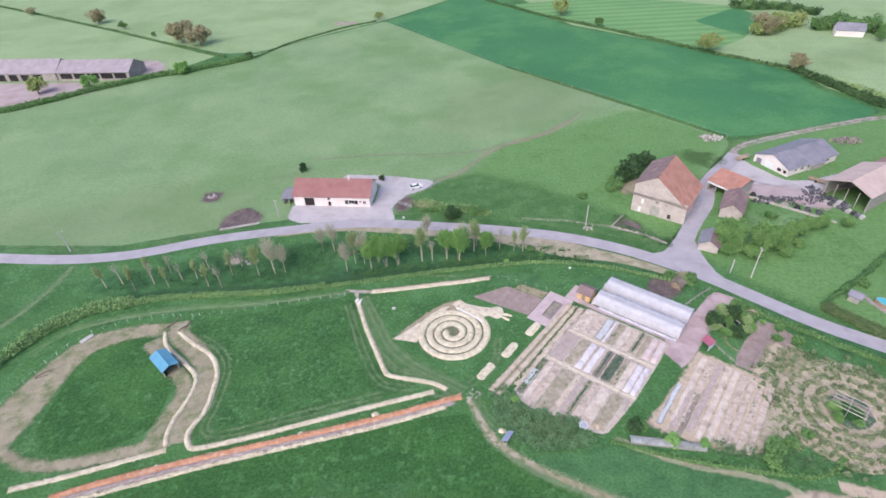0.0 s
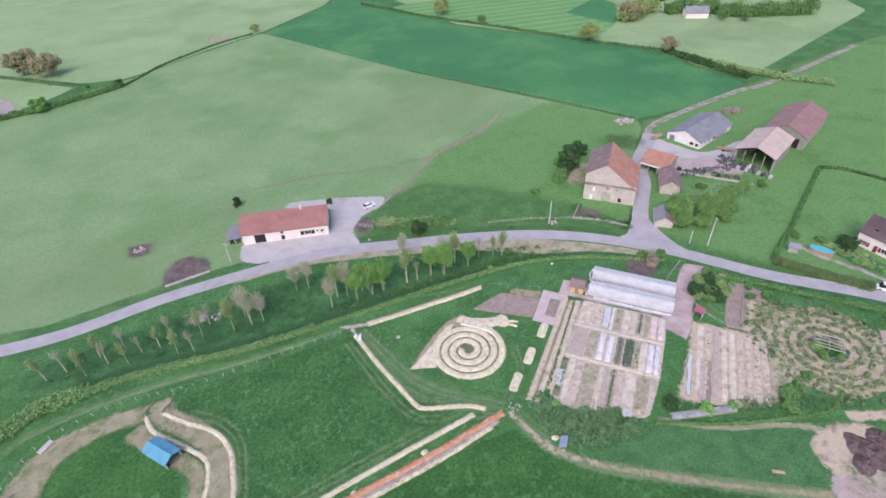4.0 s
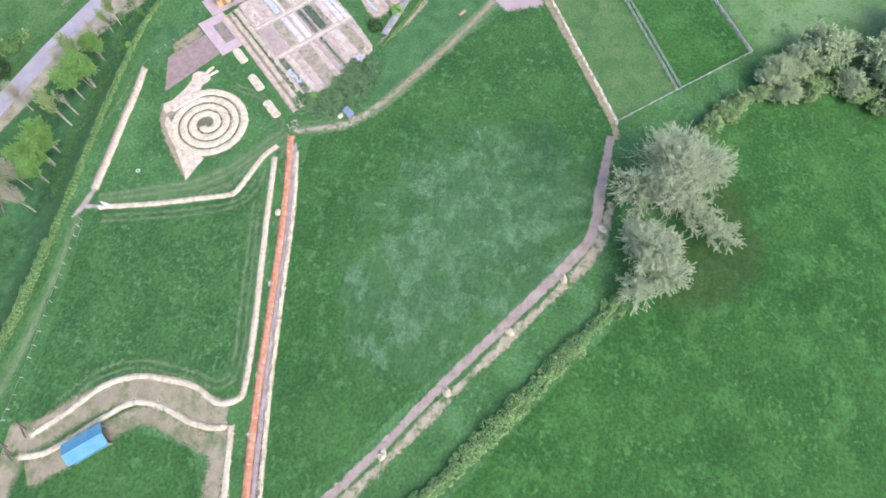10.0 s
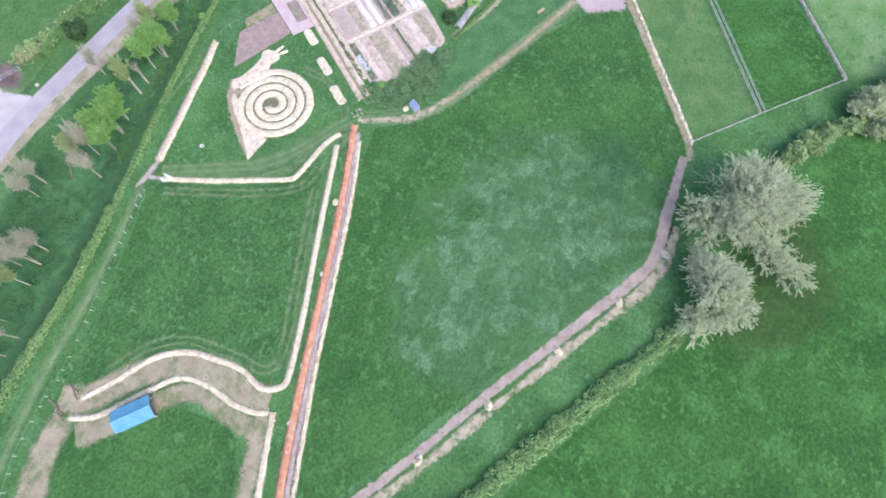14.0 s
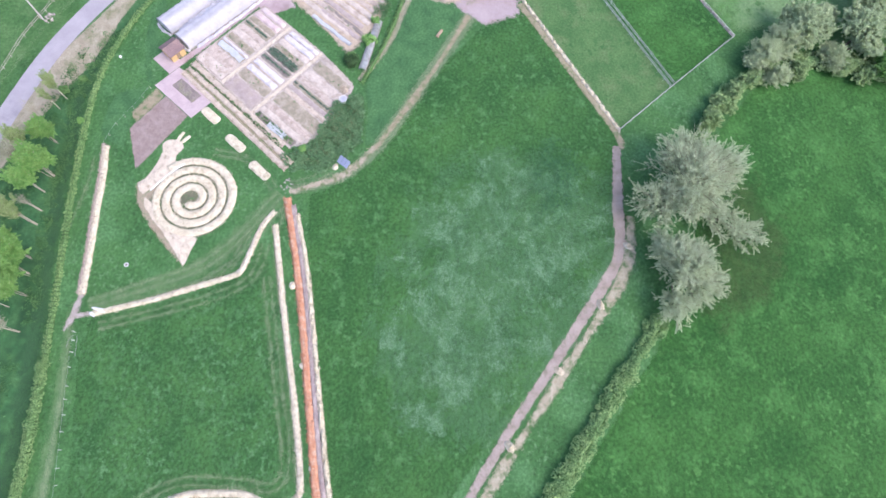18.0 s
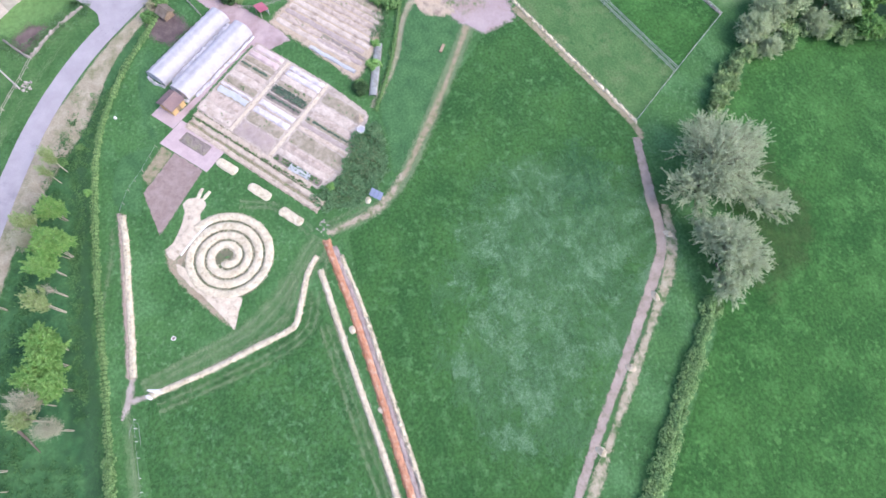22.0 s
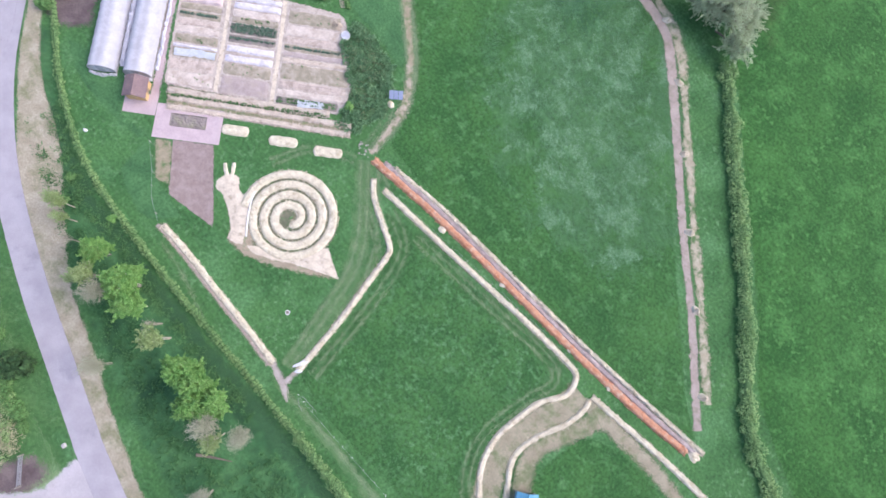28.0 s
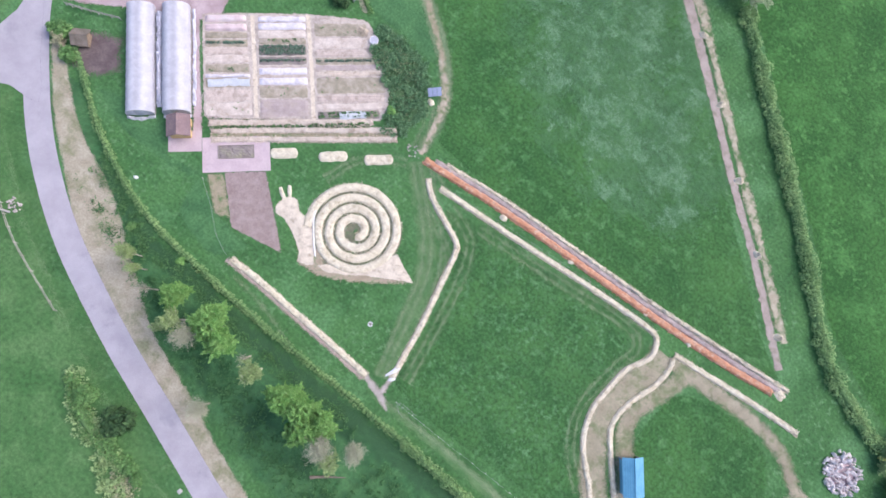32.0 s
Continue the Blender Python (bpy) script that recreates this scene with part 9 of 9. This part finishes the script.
# covered blue heaps in the yard
for x, y, a, l, w in ((85.0, 36, 60, 2.8, 1.5), (88.6, 29.2, 100, 2.4, 1.3), (86.6, 32.6, 80, 2.0, 1.3)):
    heap("tarpaulin_mound", (x, y, 0), l, w, 0.6, M["blue_tarp"], "stack covered with a blue tarpaulin", "covered stack", a, n=18, lump=0.25, power=4, group="tarpaulin stacks")
rack = thing("blue_frame", "blue metal trailer frame on the lawn", "trailer", (104.4, 46.8, 0), 125)
part("deck", box(-2.2, -1.0, 0.5, 2.2, 1.0, 0.62), M["blue_tarp"], rack)
for y in (-0.95, 0.85):
    part("side_rail", box(-2.2, y, 0.62, 2.2, y + 0.1, 1.0), M["panel"], rack)
for x in (-1.2, 1.2):
    mesh("axle", *tube(((x, -1.1, 0.32), (x, 1.1, 0.32)), (0.32, 0.32), 12), M["rubber"], rack)
dg = thing("digger", "small yellow loader beside the cattle barn", "loader", (137, 150.5, 0), 40)
part("body", box(-1.6, -1.0, 0.6, 1.6, 1.0, 1.5, bevel=0.1), M["yellow_machine"], dg)
part("cab", box(-0.9, -0.8, 1.5, 0.6, 0.8, 2.7, bevel=0.08), M["glass"], dg)
part("bucket", box(1.8, -1.1, 0.1, 2.6, 1.1, 0.9, bevel=0.05), M["yellow_machine"], dg)
for x in (-1.0, 1.0):
    for y in (-1.0, 1.0):
        wl = mesh("wheel", *tube(((x, y - 0.2, 0.55), (x, y + 0.2, 0.55)), (0.55, 0.55), 12), M["rubber"], dg)

# ---- pond, sacks and clutter ----
pd = thing("garden_pond", "small round dark garden pond among shrubs", "pond", (65.2, 86.4, 0))
ring = [(2.1 * math.cos(w), 1.6 * math.sin(w)) for w in np.linspace(0, 2 * math.pi, 22, endpoint=False)]
mesh("rim", [(x * k, y * k, z) for k, z in ((1.15, 0.02), (1.12, 0.2), (1.0, 0.2), (0.98, 0.05)) for x, y in ring], [(r * 22 + k, r * 22 + (k + 1) % 22, r * 22 + 22 + (k + 1) % 22, r * 22 + 22 + k) for r in range(3) for k in range(22)], M["dry_stone"], pd)
mesh("pond_water", [(x, y, 0.1) for x, y in ring], [tuple(range(22))], M["glass"], pd)
sheet("garden_soil", [(69.2, 83.6), (71.8, 81.9), (63.3, 72.5), (60.8, 74.5), (64.5, 79.5)], M["soil"], 0.055, "bare brown earth plot beside the pond", "ground", cell=0.6)
strip("garden_path", [(72.8, 79.6), (68, 75), (63.3, 71.2)], 1.6, M["sandy"], 0.06, "pale sandy path beside the round garden", "path", gap=0.8)
for k, (x, y) in enumerate(((79.2, 16.4), (80.6, 15.2), (82.0, 14.6), (83.4, 13.9), (81.4, 16.0), (88.8, 2.4), (88.0, 1.0))):
    heap("sack", (x, y, 0), 0.95, 0.65, 0.6, M["white_paint"], "bulging white sack lying at the yard edge", "sack", 40 * k, n=12, lump=0.3, power=4, group="white sacks")
pile("rubble_heap", "heap of brown stones and roots in the yard", (82.0, 18.2), (2.6, 1.6), 60, 0.6, "dry_stone", "stone heap", 0.8, 21)
heap("sand_heap", (71.4, 89.4, 0), 2.2, 1.5, 0.9, M["sandy"], "heap of pale sand beside the garden entrance", "sand heap", 20, n=18)
for k in range(9):
    x, y = 92 + 2.3 * k + rng.uniform(-0.5, 0.5), 143.4 - 1.9 * k + rng.uniform(-0.6, 0.6)
    tb = heap("silage_clamp", (x, y, 0), 1.3, 0.9, 0.8, M[("dark_junk", "dry_stone", "rubber", "dark_junk")[k % 4]], "low farmyard stack under dark and pale sheeting", "stack", 35 * k, n=12, lump=0.5, power=3, group="farmyard stacks")
for x, y, a in ((104, 163, 20), (120, 146, -50), (131, 147, 30)):
    tl = thing("farm_trailer", "small flat farm trailer in the yard", "trailer", (x, y, 0), a)
    part("deck", box(-2.4, -1.0, 0.7, 2.4, 1.0, 0.85), M["planks"], tl)
    part("drawbar", box(2.4, -0.08, 0.6, 3.8, 0.08, 0.72), M["metal"], tl)
    for yy in (-1.0, 0.85):
        mesh("wheel", *tube(((0, yy, 0.4), (0, yy + 0.15, 0.4)), (0.4, 0.4), 12), M["rubber"], tl)
    part("headboard", box(2.3, -1.0, 0.85, 2.4, 1.0, 1.5), M["planks_grey"], tl)

# steel field gate beside the white house
gt = thing("field_gate", "grey tubular steel field gate beside the yard", "gate", (-9.4, 143.4, 0), math.degrees(math.atan2(-2.6, 4.2)) + 180)
for z in (0.25, 0.5, 0.75, 1.0, 1.2):
    mesh("rail", *tube(((0, 0, z), (4.2, 0, z)), (0.035, 0.035), 6), M["metal"], gt)
for x in (0.0, 2.1, 4.2):
    mesh("upright", *tube(((x, 0, 0.05), (x, 0, 1.25)), (0.045, 0.045), 6), M["metal"], gt)
for x in (-0.25, 4.45):
    mesh("gate_post", *tube(((x, 0, -0.1), (x, 0, 1.5)), (0.11, 0.1), 8), M["post"], gt)
cp = thing("cover_stone", "small pale marker stone on the road verge", "stone", (-11.5, 137.6, 0))
part("block", box(-0.35, -0.3, 0, 0.35, 0.3, 0.5, bevel=0.08), M["concrete"], cp)
heap("plastic_sack", (-22.4, 101.4, 0), 0.7, 0.35, 0.3, M["white_paint"], "white plastic sack at the end of a straw row", "sack", 60, n=10, lump=0.4, power=3)
heap("plastic_sack", (33.3, 109.6, 0), 0.45, 0.3, 0.25, M["white_paint"], "small white plastic sack lying on the lawn", "sack", 30, n=10, lump=0.4, power=3)
